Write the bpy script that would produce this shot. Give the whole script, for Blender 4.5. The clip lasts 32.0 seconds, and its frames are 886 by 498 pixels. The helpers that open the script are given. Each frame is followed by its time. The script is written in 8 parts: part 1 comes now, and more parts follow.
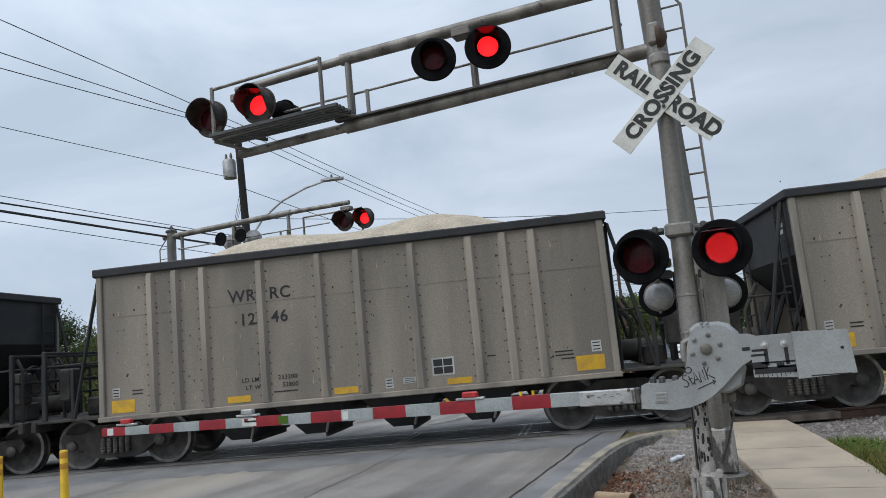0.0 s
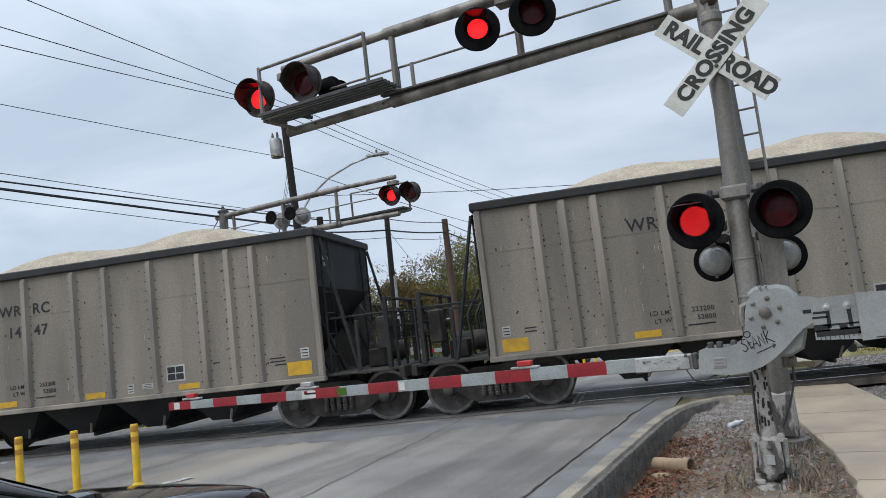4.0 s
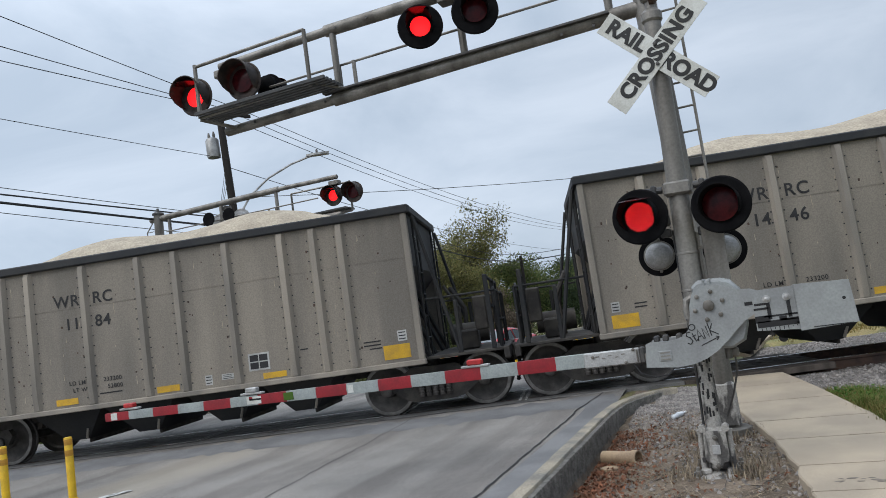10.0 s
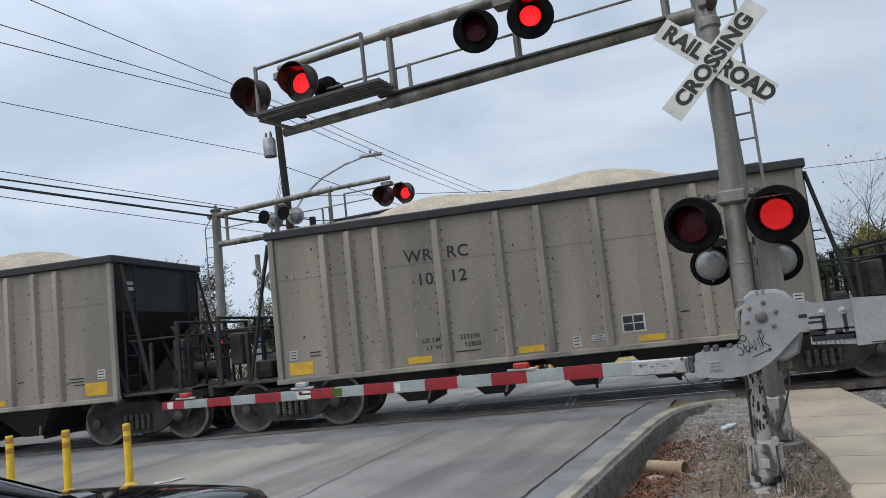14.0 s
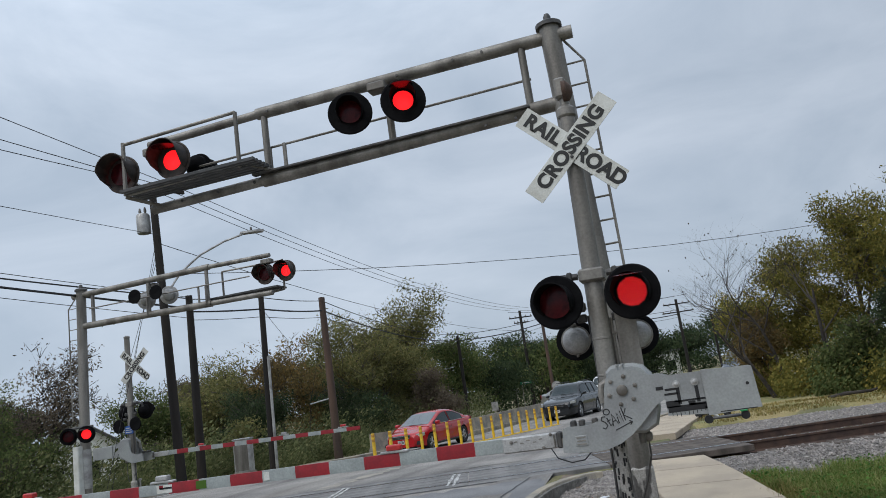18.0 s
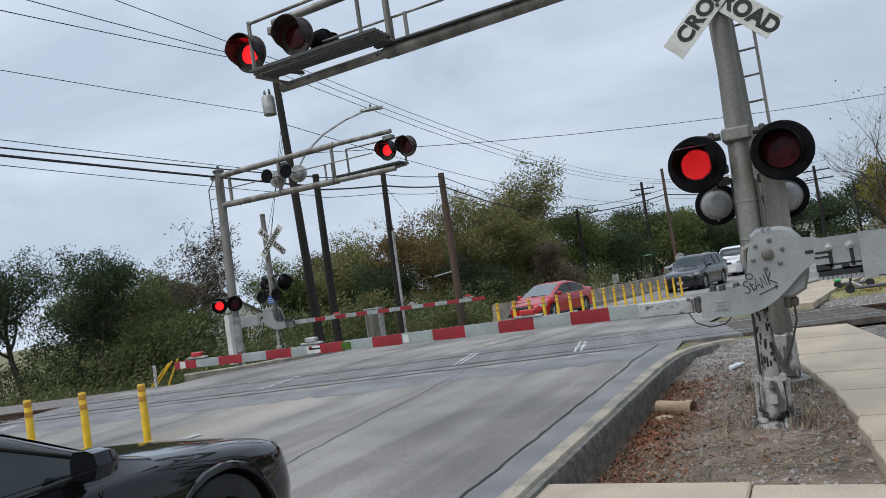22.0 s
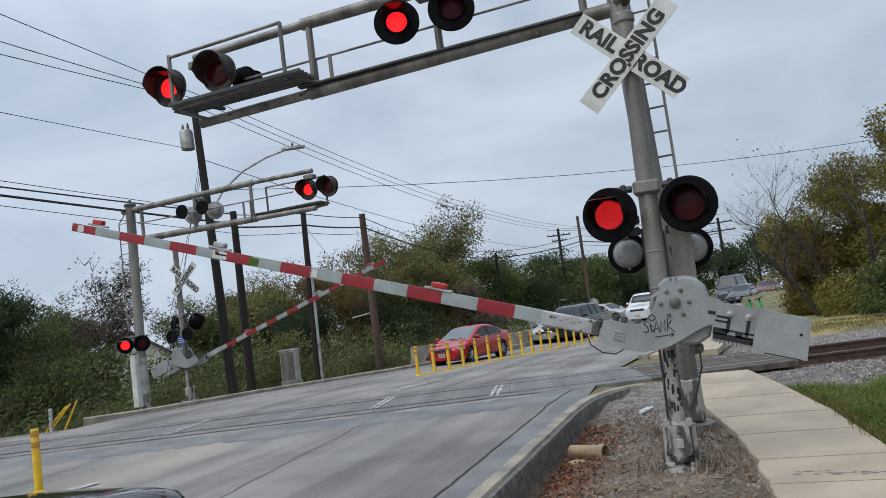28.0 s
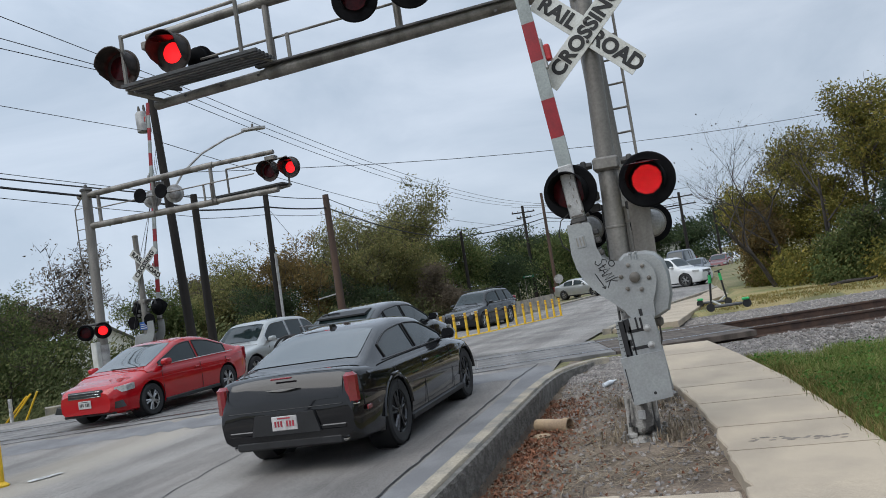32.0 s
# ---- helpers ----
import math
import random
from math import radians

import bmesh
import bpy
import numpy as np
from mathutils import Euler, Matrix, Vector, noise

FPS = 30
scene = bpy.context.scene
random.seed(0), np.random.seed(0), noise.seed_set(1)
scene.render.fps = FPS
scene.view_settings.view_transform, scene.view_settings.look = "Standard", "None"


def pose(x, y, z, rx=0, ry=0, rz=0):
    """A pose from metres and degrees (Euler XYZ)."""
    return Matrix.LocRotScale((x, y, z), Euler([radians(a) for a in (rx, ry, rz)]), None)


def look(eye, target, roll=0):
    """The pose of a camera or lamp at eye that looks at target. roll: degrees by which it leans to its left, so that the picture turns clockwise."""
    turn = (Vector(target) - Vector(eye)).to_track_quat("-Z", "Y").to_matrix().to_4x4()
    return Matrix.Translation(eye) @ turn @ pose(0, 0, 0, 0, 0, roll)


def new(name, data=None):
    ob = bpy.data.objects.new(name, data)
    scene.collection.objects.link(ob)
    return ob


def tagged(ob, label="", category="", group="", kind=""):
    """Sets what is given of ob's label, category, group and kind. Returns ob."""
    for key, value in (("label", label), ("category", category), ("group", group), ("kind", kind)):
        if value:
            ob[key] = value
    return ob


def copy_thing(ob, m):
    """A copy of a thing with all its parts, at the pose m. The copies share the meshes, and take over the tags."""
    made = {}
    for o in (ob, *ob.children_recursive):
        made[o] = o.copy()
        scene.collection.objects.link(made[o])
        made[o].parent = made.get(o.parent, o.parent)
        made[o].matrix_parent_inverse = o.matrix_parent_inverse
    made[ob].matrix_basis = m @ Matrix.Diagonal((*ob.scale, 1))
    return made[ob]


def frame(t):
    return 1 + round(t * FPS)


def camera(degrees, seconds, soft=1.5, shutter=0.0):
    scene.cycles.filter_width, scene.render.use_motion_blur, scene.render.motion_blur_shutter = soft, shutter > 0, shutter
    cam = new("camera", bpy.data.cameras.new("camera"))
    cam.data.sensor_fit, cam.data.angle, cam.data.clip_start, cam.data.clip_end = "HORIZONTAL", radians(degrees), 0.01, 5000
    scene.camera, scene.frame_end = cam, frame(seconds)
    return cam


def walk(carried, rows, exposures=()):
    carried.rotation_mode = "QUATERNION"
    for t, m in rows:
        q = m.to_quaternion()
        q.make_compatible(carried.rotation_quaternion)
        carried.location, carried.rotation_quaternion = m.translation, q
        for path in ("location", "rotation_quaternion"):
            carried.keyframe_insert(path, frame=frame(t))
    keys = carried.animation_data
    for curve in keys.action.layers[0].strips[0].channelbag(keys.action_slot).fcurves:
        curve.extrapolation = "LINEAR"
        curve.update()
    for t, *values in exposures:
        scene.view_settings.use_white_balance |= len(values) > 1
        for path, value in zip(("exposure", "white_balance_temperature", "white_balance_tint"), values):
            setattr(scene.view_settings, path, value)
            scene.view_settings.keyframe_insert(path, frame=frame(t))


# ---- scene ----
cam = camera(62.5, 32.0, 0.9)
METRES, EYE, TILT, LEAN, TURN = 1.803, 1.5, 0.0, 0.0, 22.4
PATH = [
    (0, (0.0795, 0.0587, 1.5116), (-0.6738, 1.8896, 1.7954), -5.48),
    (0.5, (0.1321, 0.0469, 1.5264), (-0.6344, 1.8706, 1.8206), -4.48),
    (1, (0.0734, 0.0082, 1.5045), (-0.7469, 1.8109, 1.7832), -5.92),
    (1.5, (-0.0597, -0.0091, 1.4986), (-0.9634, 1.763, 1.7057), -6.93),
    (2, (-0.1485, -0.0225, 1.4994), (-1.0965, 1.7292, 1.6813), -6.67),
    (2.5, (-0.1518, -0.0441, 1.5105), (-1.0428, 1.7319, 1.7386), -6.84),
    (4.5, (0.0738, 0.0112, 1.4982), (-0.7959, 1.7984, 1.7208), -6.74),
    (5, (0.0275, -0.0041, 1.5142), (-0.8197, 1.7901, 1.7651), -6.55),
    (5.5, (-0.0143, -0.0121, 1.5032), (-0.8447, 1.7879, 1.7688), -5.47),
    (6, (-0.0162, -0.0144, 1.5006), (-0.8431, 1.7896, 1.7493), -4.94),
    (6.5, (-0.0358, -0.015, 1.4893), (-0.8738, 1.7875, 1.7098), -4.81),
    (7, (-0.0357, 0.0012, 1.503), (-0.891, 1.7976, 1.7059), -5.44),
    (7.5, (-0.012, 0.0072, 1.5173), (-0.8208, 1.8129, 1.8094), -6.90),
    (8, (-0.0196, 0.023, 1.5359), (-0.7754, 1.8356, 1.9144), -8.43),
    (8.5, (-0.0514, 0.0139, 1.5316), (-0.8231, 1.8247, 1.8855), -8.61),
    (9, (-0.0986, 0.0453, 1.5131), (-0.9155, 1.8514, 1.7791), -9.27),
    (9.5, (-0.088, 0.037, 1.5106), (-0.885, 1.8614, 1.7019), -9.16),
    (10, (-0.0522, 0.0419, 1.5135), (-0.7837, 1.8924, 1.7142), -8.15),
    (10.5, (0.005, 0.0275, 1.5306), (-0.6697, 1.8963, 1.7591), -8.19),
    (11, (0.0207, 0.0299, 1.5177), (-0.6773, 1.8871, 1.7696), -8.73),
    (11.5, (0.0262, 0.035, 1.5201), (-0.7466, 1.8617, 1.7769), -8.63),
    (12, (0.0124, 0.0378, 1.5148), (-0.7979, 1.8499, 1.7592), -7.98),
    (12.5, (-0.0031, 0.013, 1.499), (-0.8234, 1.824, 1.7166), -7.20),
    (13, (-0.0077, 0.0072, 1.5084), (-0.8215, 1.8227, 1.7132), -6.35),
    (13.5, (-0.0176, -0.0068, 1.4952), (-0.8322, 1.8089, 1.6944), -6.11),
    (14, (-0.0199, -0.0287, 1.5118), (-0.8736, 1.7661, 1.7348), -6.26),
    (14.5, (-0.0314, -0.0367, 1.5104), (-0.8963, 1.7467, 1.7777), -5.90),
    (16.5, (0.0334, -0.0188, 1.5221), (-0.6612, 1.8245, 1.8686), -7.46),
    (17, (0.0884, 0.0112, 1.5329), (-0.5575, 1.868, 1.9005), -7.82),
    (17.5, (0.1379, 0.0315, 1.5328), (-0.4715, 1.8958, 1.9243), -8.16),
    (18, (0.1517, 0.0257, 1.5256), (-0.3881, 1.912, 1.9135), -8.25),
    (18.5, (0.09, 0.0216, 1.5061), (-0.3895, 1.9307, 1.8602), -7.87),
    (19, (0.0177, 0.0201, 1.505), (-0.4333, 1.9482, 1.7863), -7.70),
    (19.5, (-0.0071, 0.0218, 1.4999), (-0.4537, 1.9598, 1.7114), -6.92),
    (20, (0.0256, 0.0163, 1.5113), (-0.4519, 1.9475, 1.718), -7.43),
    (20.5, (0.0432, 0.0163, 1.5098), (-0.4889, 1.9333, 1.7146), -7.92),
    (21, (0.0252, 0.0281, 1.493), (-0.6008, 1.921, 1.6509), -7.86),
    (21.5, (-0.0111, -0.011, 1.4839), (-0.8184, 1.8147, 1.6069), -7.91),
    (22, (-0.0121, 0.0108, 1.475), (-0.9003, 1.8, 1.5748), -8.36),
    (22.5, (0.0122, 0.0395, 1.4789), (-0.7759, 1.8764, 1.5487), -9.17),
    (23, (-0.0052, 0.0459, 1.4794), (-0.6942, 1.9227, 1.5332), -9.17),
    (23.5, (-0.0535, -0.0014, 1.4888), (-0.8028, 1.8514, 1.566), -7.89),
    (24, (-0.0515, 0.0259, 1.4795), (-0.8411, 1.862, 1.5526), -7.24),
    (24.5, (-0.04, 0.0138, 1.4807), (-0.7977, 1.8627, 1.5649), -7.03),
    (25, (-0.0122, 0.0155, 1.5076), (-0.7277, 1.877, 1.6586), -6.88),
    (25.5, (0.0035, 0.0271, 1.5051), (-0.6687, 1.9005, 1.7016), -7.32),
    (26, (-0.0068, 0.0314, 1.4934), (-0.6608, 1.9116, 1.6865), -7.25),
    (26.5, (-0.0185, 0.0374, 1.4845), (-0.6889, 1.9139, 1.6549), -7.04),
    (28.5, (0.0173, -0.0089, 1.4939), (-0.6443, 1.8684, 1.6891), -7.84),
    (29, (0.0347, 0.0084, 1.5024), (-0.5728, 1.9014, 1.7201), -8.66),
    (29.5, (0.008, -0.0085, 1.4912), (-0.5926, 1.8875, 1.7024), -7.69),
    (30, (-0.0063, -0.0184, 1.4864), (-0.6296, 1.8706, 1.6947), -6.44),
    (30.5, (-0.013, -0.0175, 1.4863), (-0.6502, 1.866, 1.7015), -6.30),
    (31, (0.0041, -0.0099, 1.4881), (-0.6275, 1.8775, 1.685), -7.46),
    (31.5, (0.0221, 0.0093, 1.4838), (-0.5887, 1.9088, 1.6213), -8.84),
    (32, (0.0268, 0.0024, 1.4898), (-0.5666, 1.9091, 1.6015), -8.89),
]
walk(cam, [(t, look(eye, target, roll)) for t, eye, target, roll in PATH], [(0.0, -0.03), (1.0, -0.08), (2.0, 0.08), (5.0, 0.0), (8.0, -0.08), (10.0, 0.03), (12.0, 0.03), (14.0, 0.0), (16.5, -0.1), (18.0, -0.2), (19.0, -0.2), (20.0, -0.06), (22.0, -0.03), (24.0, 0.02), (26.0, -0.05), (29.0, -0.1), (30.0, -0.07), (32.0, -0.03)])

# ---- light ----
world = bpy.data.worlds.new("overcast_sky")
scene.world = world
world.use_nodes = True
wn, wl = world.node_tree.nodes, world.node_tree.links
wn.clear()
sky = wn.new("ShaderNodeTexSky")
sky.sky_type, sky.sun_disc = "NISHITA", False
sky.sun_elevation, sky.sun_rotation = radians(48), radians(200)
sky.dust_density, sky.ozone_density = 3.0, 2.0
bg_sky, bg_cloud, mix, outw = wn.new("ShaderNodeBackground"), wn.new("ShaderNodeBackground"), wn.new("ShaderNodeMixShader"), wn.new("ShaderNodeOutputWorld")
bg_sky.inputs[1].default_value = 0.11
bg_cloud.inputs[1].default_value = 1.12
coord, mapp = wn.new("ShaderNodeTexCoord"), wn.new("ShaderNodeMapping")
mapp.inputs["Scale"].default_value = (1.0, 1.0, 2.6)
cloud, ramp = wn.new("ShaderNodeTexNoise"), wn.new("ShaderNodeValToRGB")
cloud.inputs["Scale"].default_value, cloud.inputs["Detail"].default_value, cloud.inputs["Roughness"].default_value = 2.3, 7.0, 0.56
cloud.inputs["Distortion"].default_value = 0.5
ramp.color_ramp.elements[0].position, ramp.color_ramp.elements[0].color = 0.36, (0.415, 0.495, 0.6, 1)
ramp.color_ramp.elements[1].position, ramp.color_ramp.elements[1].color = 0.66, (0.585, 0.66, 0.765, 1)
mix.inputs[0].default_value = 0.88
# an overcast sky is brighter overhead than at the horizon
axes, rise = wn.new("ShaderNodeSeparateXYZ"), wn.new("ShaderNodeMapRange")
rise.interpolation_type = "SMOOTHSTEP"
rise.inputs["From Min"].default_value, rise.inputs["From Max"].default_value = 0.3, 1.0
rise.inputs["To Min"].default_value, rise.inputs["To Max"].default_value = 1.16, 2.5
wl.new(coord.outputs["Generated"], axes.inputs[0])
wl.new(axes.outputs["Z"], rise.inputs[0])
# and a little brighter towards the side of the hidden sun
lean, gain = wn.new("ShaderNodeMapRange"), wn.new("ShaderNodeMath")
lean.inputs["From Min"].default_value, lean.inputs["From Max"].default_value = -1.0, 1.0
lean.inputs["To Min"].default_value, lean.inputs["To Max"].default_value = 1.22, 0.78
gain.operation = "MULTIPLY"
wl.new(axes.outputs["X"], lean.inputs[0])
wl.new(rise.outputs[0], gain.inputs[0])
wl.new(lean.outputs[0], gain.inputs[1])
wl.new(gain.outputs[0], bg_cloud.inputs[1])
for a, b in ((sky.outputs[0], bg_sky.inputs[0]), (coord.outputs["Generated"], mapp.inputs[0]), (mapp.outputs[0], cloud.inputs["Vector"]), (cloud.outputs[0], ramp.inputs[0]), (ramp.outputs[0], bg_cloud.inputs[0]), (bg_sky.outputs[0], mix.inputs[1]), (bg_cloud.outputs[0], mix.inputs[2]), (mix.outputs[0], outw.inputs[0])):
    wl.new(a, b)
sun = new("sun", bpy.data.lights.new("sun", "SUN"))
sun.data.energy, sun.data.angle, sun.data.color = 1.5, radians(55), (1.0, 0.96, 0.9)
sun.matrix_basis = look((0, 0, 40), (14, 26, 0))


# ---- mesh tools ----
class Geo:
    """Vertices and faces of one mesh, gathered piece by piece."""

    def __init__(self):
        self.v, self.f = [], []

    def add(self, verts, faces, m=None):
        n = len(self.v)
        self.v += [tuple(m @ Vector(p)) for p in verts] if m else [tuple(p) for p in verts]
        self.f += [tuple(i + n for i in f) for f in faces]
        return self

    def box(self, c, s, ch=0.0, m=None):
        """A box round c with sides s, its edges cut back by ch."""
        hx, hy, hz = (q / 2 for q in s)
        k = min(ch, hx * 0.9, hy * 0.9, hz * 0.9)
        if k <= 0:
            p = [(c[0] + a * hx, c[1] + b * hy, c[2] + d * hz) for d in (-1, 1) for a, b in ((-1, -1), (1, -1), (1, 1), (-1, 1))]
            return self.add(p, [(3, 2, 1, 0), (4, 5, 6, 7), (0, 1, 5, 4), (1, 2, 6, 5), (2, 3, 7, 6), (3, 0, 4, 7)], m)
        rings = []
        for z, i in ((-hz, k), (-hz + k, 0), (hz - k, 0), (hz, k)):
            ring = []
            x, y, e = hx - i, hy - i, (k if i == 0 else k * 0.4)
            for sx, sy in ((-1, -1), (1, -1), (1, 1), (-1, 1)):
                ring += [(c[0] + sx * (x - e), c[1] + sy * y, c[2] + z), (c[0] + sx * x, c[1] + sy * (y - e), c[2] + z)]
            ring.sort(key=lambda q: math.atan2((q[1] - c[1]) / hy, (q[0] - c[0]) / hx))
            rings.append(ring)
        return self.loft(rings, m=m)

    def loft(self, rings, caps=True, closed=True, m=None):
        n, w = len(rings[0]), len(rings)
        faces = []
        for a in range(w - 1):
            for b in range(n if closed else n - 1):
                q = (b + 1) % n
                faces.append((a * n + b, a * n + q, (a + 1) * n + q, (a + 1) * n + b))
        if caps:
            faces += [tuple(range(n - 1, -1, -1)), tuple(range((w - 1) * n, w * n))]
        return self.add([p for r in rings for p in r], faces, m)

    def tube(self, path, r, seg=10, caps=True, m=None):
        """A round bar along a path; r is one radius or one for each point."""
        pts = [Vector(p) for p in path]
        rs = r if isinstance(r, (list, tuple)) else [r] * len(pts)
        rings = []
        side = None
        for i, p in enumerate(pts):
            way = (pts[min(i + 1, len(pts) - 1)] - pts[max(i - 1, 0)]).normalized()
            if side is None or abs(side.dot(way)) > 0.98:
                side = way.orthogonal().normalized()
            side = (side - way * side.dot(way)).normalized()
            up = way.cross(side)
            rings.append([tuple(p + rs[i] * (math.cos(t) * side + math.sin(t) * up)) for t in (2 * math.pi * k / seg for k in range(seg))])
        return self.loft(rings, caps, m=m)

    def lathe(self, prof, seg=20, axis="z", c=(0, 0, 0), caps=True, m=None):
        """A turned body: prof is rows of (radius, height) along the axis."""
        rings = []
        for r, h in prof:
            ring = []
            for k in range(seg):
                t = 2 * math.pi * k / seg
                a, b = r * math.cos(t), r * math.sin(t)
                p = {"z": (a, b, h), "y": (a, h, -b), "x": (h, a, b)}[axis]
                ring.append((p[0] + c[0], p[1] + c[1], p[2] + c[2]))
            rings.append(ring)
        return self.loft(rings, caps, m=m)

    def prism(self, poly, y0, y1, plane="xz", m=None):
        """A plate: the outline poly, in the plane xz, xy or yz, from y0 to y1 across it."""
        def at(p, h):
            return {"xz": (p[0], h, p[1]), "xy": (p[0], p[1], h), "yz": (h, p[0], p[1])}[plane]
        n = len(poly)
        faces = [tuple(range(n)), tuple(range(2 * n - 1, n - 1, -1))] + [(i, i + n, (i + 1) % n + n, (i + 1) % n) for i in range(n)]
        return self.add([at(p, y0) for p in poly] + [at(p, y1) for p in poly], faces, m)

    def mesh(self, name, smooth=35):
        me = bpy.data.meshes.new(name)
        me.from_pydata(self.v, [], self.f)
        me.validate()
        if len(self.f) < 60000:
            bm = bmesh.new()
            bm.from_mesh(me)
            bmesh.ops.recalc_face_normals(bm, faces=bm.faces)
            bm.to_mesh(me)
            bm.free()
        if smooth:
            me.polygons.foreach_set("use_smooth", [True] * len(me.polygons))
            me.set_sharp_from_angle(angle=radians(smooth))
        return me


def part(name, geo, material, parent=None, label="", m=None, smooth=35):
    me = geo if isinstance(geo, bpy.types.Mesh) else geo.mesh(name, smooth)
    if not me.materials:
        me.materials.append(material)
    ob = new(name, me)
    if parent:
        ob.parent = parent
    if m:
        ob.matrix_basis = m
    return tagged(ob, label)


def thing(name, m, label, category, group="", kind=""):
    ob = new(name)
    ob.empty_display_size = 0.2
    ob.matrix_basis = m
    return tagged(ob, label, category, group, kind)


def solo(name, geo, material, label, category, group="", kind="", smooth=35):
    return tagged(part(name, geo, material, smooth=smooth), label, category, group, kind)


def text_mesh(words, size, depth=0.002, spacing=1.0, offset=0.0):
    """Letters in the xz plane, facing -y, centred on the origin."""
    cu = bpy.data.curves.new("words", "FONT")
    cu.body, cu.size, cu.extrude, cu.space_character, cu.offset = words, size, depth, spacing, offset
    cu.align_x, cu.align_y = "CENTER", "CENTER"
    ob = new("words", cu)
    me = bpy.data.meshes.new_from_object(ob.evaluated_get(bpy.context.evaluated_depsgraph_get()))
    bpy.data.objects.remove(ob)
    me.transform(pose(0, 0, 0, 90, 0, 0))
    return me


# ---- materials ----
def material(name, base, rough=0.7, metal=0.0, second=None, scale=3.0, grain=60.0, amount=0.5, grit=0.15, bump=0.0, bump_scale=120.0, rnd=0.0, coat=0.0, streak=0.0, spread=(0.4, 0.62)):
    """A surface of two tones: large stains (scale) and fine grain, with fine relief; rnd: how far pieces differ."""
    mt = bpy.data.materials.new(name)
    mt.use_nodes = True
    n, k = mt.node_tree.nodes, mt.node_tree.links
    bs = n["Principled BSDF"]
    bs.inputs["Roughness"].default_value, bs.inputs["Metallic"].default_value = rough, metal
    if coat:
        bs.inputs["Coat Weight"].default_value, bs.inputs["Coat Roughness"].default_value = coat, 0.04
    tc = n.new("ShaderNodeTexCoord")
    vec = tc.outputs["Object"]
    second = second or tuple(c * 0.72 for c in base)
    stain, fine, rp, mx, gr = n.new("ShaderNodeTexNoise"), n.new("ShaderNodeTexNoise"), n.new("ShaderNodeMapRange"), n.new("ShaderNodeMix"), n.new("ShaderNodeMix")
    stain.inputs["Scale"].default_value, stain.inputs["Detail"].default_value = scale, 5
    fine.inputs["Scale"].default_value, fine.inputs["Detail"].default_value = grain, 3
    if streak:
        mp = n.new("ShaderNodeMapping")
        mp.inputs["Scale"].default_value = (1, 1, streak)
        k.new(vec, mp.inputs[0])
        k.new(mp.outputs[0], stain.inputs["Vector"])
    else:
        k.new(vec, stain.inputs["Vector"])
    k.new(vec, fine.inputs["Vector"])
    rp.inputs["From Min"].default_value, rp.inputs["From Max"].default_value, rp.inputs["To Max"].default_value = spread[0], spread[1], amount * 2
    rp.clamp = True
    k.new(stain.outputs[0], rp.inputs[0])
    mx.data_type = gr.data_type = "RGBA"
    mx.inputs[6].default_value, mx.inputs[7].default_value = (*base, 1), (*second, 1)
    k.new(rp.outputs[0], mx.inputs[0])
    gr.blend_type, gr.inputs[0].default_value = "OVERLAY", grit * 2
    k.new(mx.outputs[2], gr.inputs[6])
    k.new(fine.outputs[0], gr.inputs[7])
    out = gr.outputs[2]
    if rnd:
        oi, geo, hs, ad = n.new("ShaderNodeObjectInfo"), n.new("ShaderNodeNewGeometry"), n.new("ShaderNodeHueSaturation"), n.new("ShaderNodeMath")
        ad.operation = "ADD"
        k.new(oi.outputs["Random"], ad.inputs[0])
        k.new(geo.outputs["Random Per Island"], ad.inputs[1])
        mr = n.new("ShaderNodeMapRange")
        mr.inputs["From Max"].default_value, mr.inputs["To Min"].default_value, mr.inputs["To Max"].default_value = 2.0, 1 - rnd, 1 + rnd
        k.new(ad.outputs[0], mr.inputs[0])
        k.new(mr.outputs[0], hs.inputs["Value"])
        k.new(out, hs.inputs["Color"])
        out = hs.outputs[0]
    k.new(out, bs.inputs["Base Color"])
    if bump:
        bp, bn = n.new("ShaderNodeBump"), n.new("ShaderNodeTexNoise")
        bn.inputs["Scale"].default_value, bn.inputs["Detail"].default_value = bump_scale, 4
        k.new(vec, bn.inputs["Vector"])
        bp.inputs["Strength"].default_value, bp.inputs["Distance"].default_value = bump, 0.01
        k.new(bn.outputs[0], bp.inputs["Height"])
        k.new(bp.outputs[0], bs.inputs["Normal"])
    return mt


def glow(name, colour, strength):
    mt = bpy.data.materials.new(name)
    mt.use_nodes = True
    bs = mt.node_tree.nodes["Principled BSDF"]
    bs.inputs["Base Color"].default_value = (*colour, 1)
    bs.inputs["Emission Color"].default_value, bs.inputs["Emission Strength"].default_value = (*colour, 1), strength
    return mt


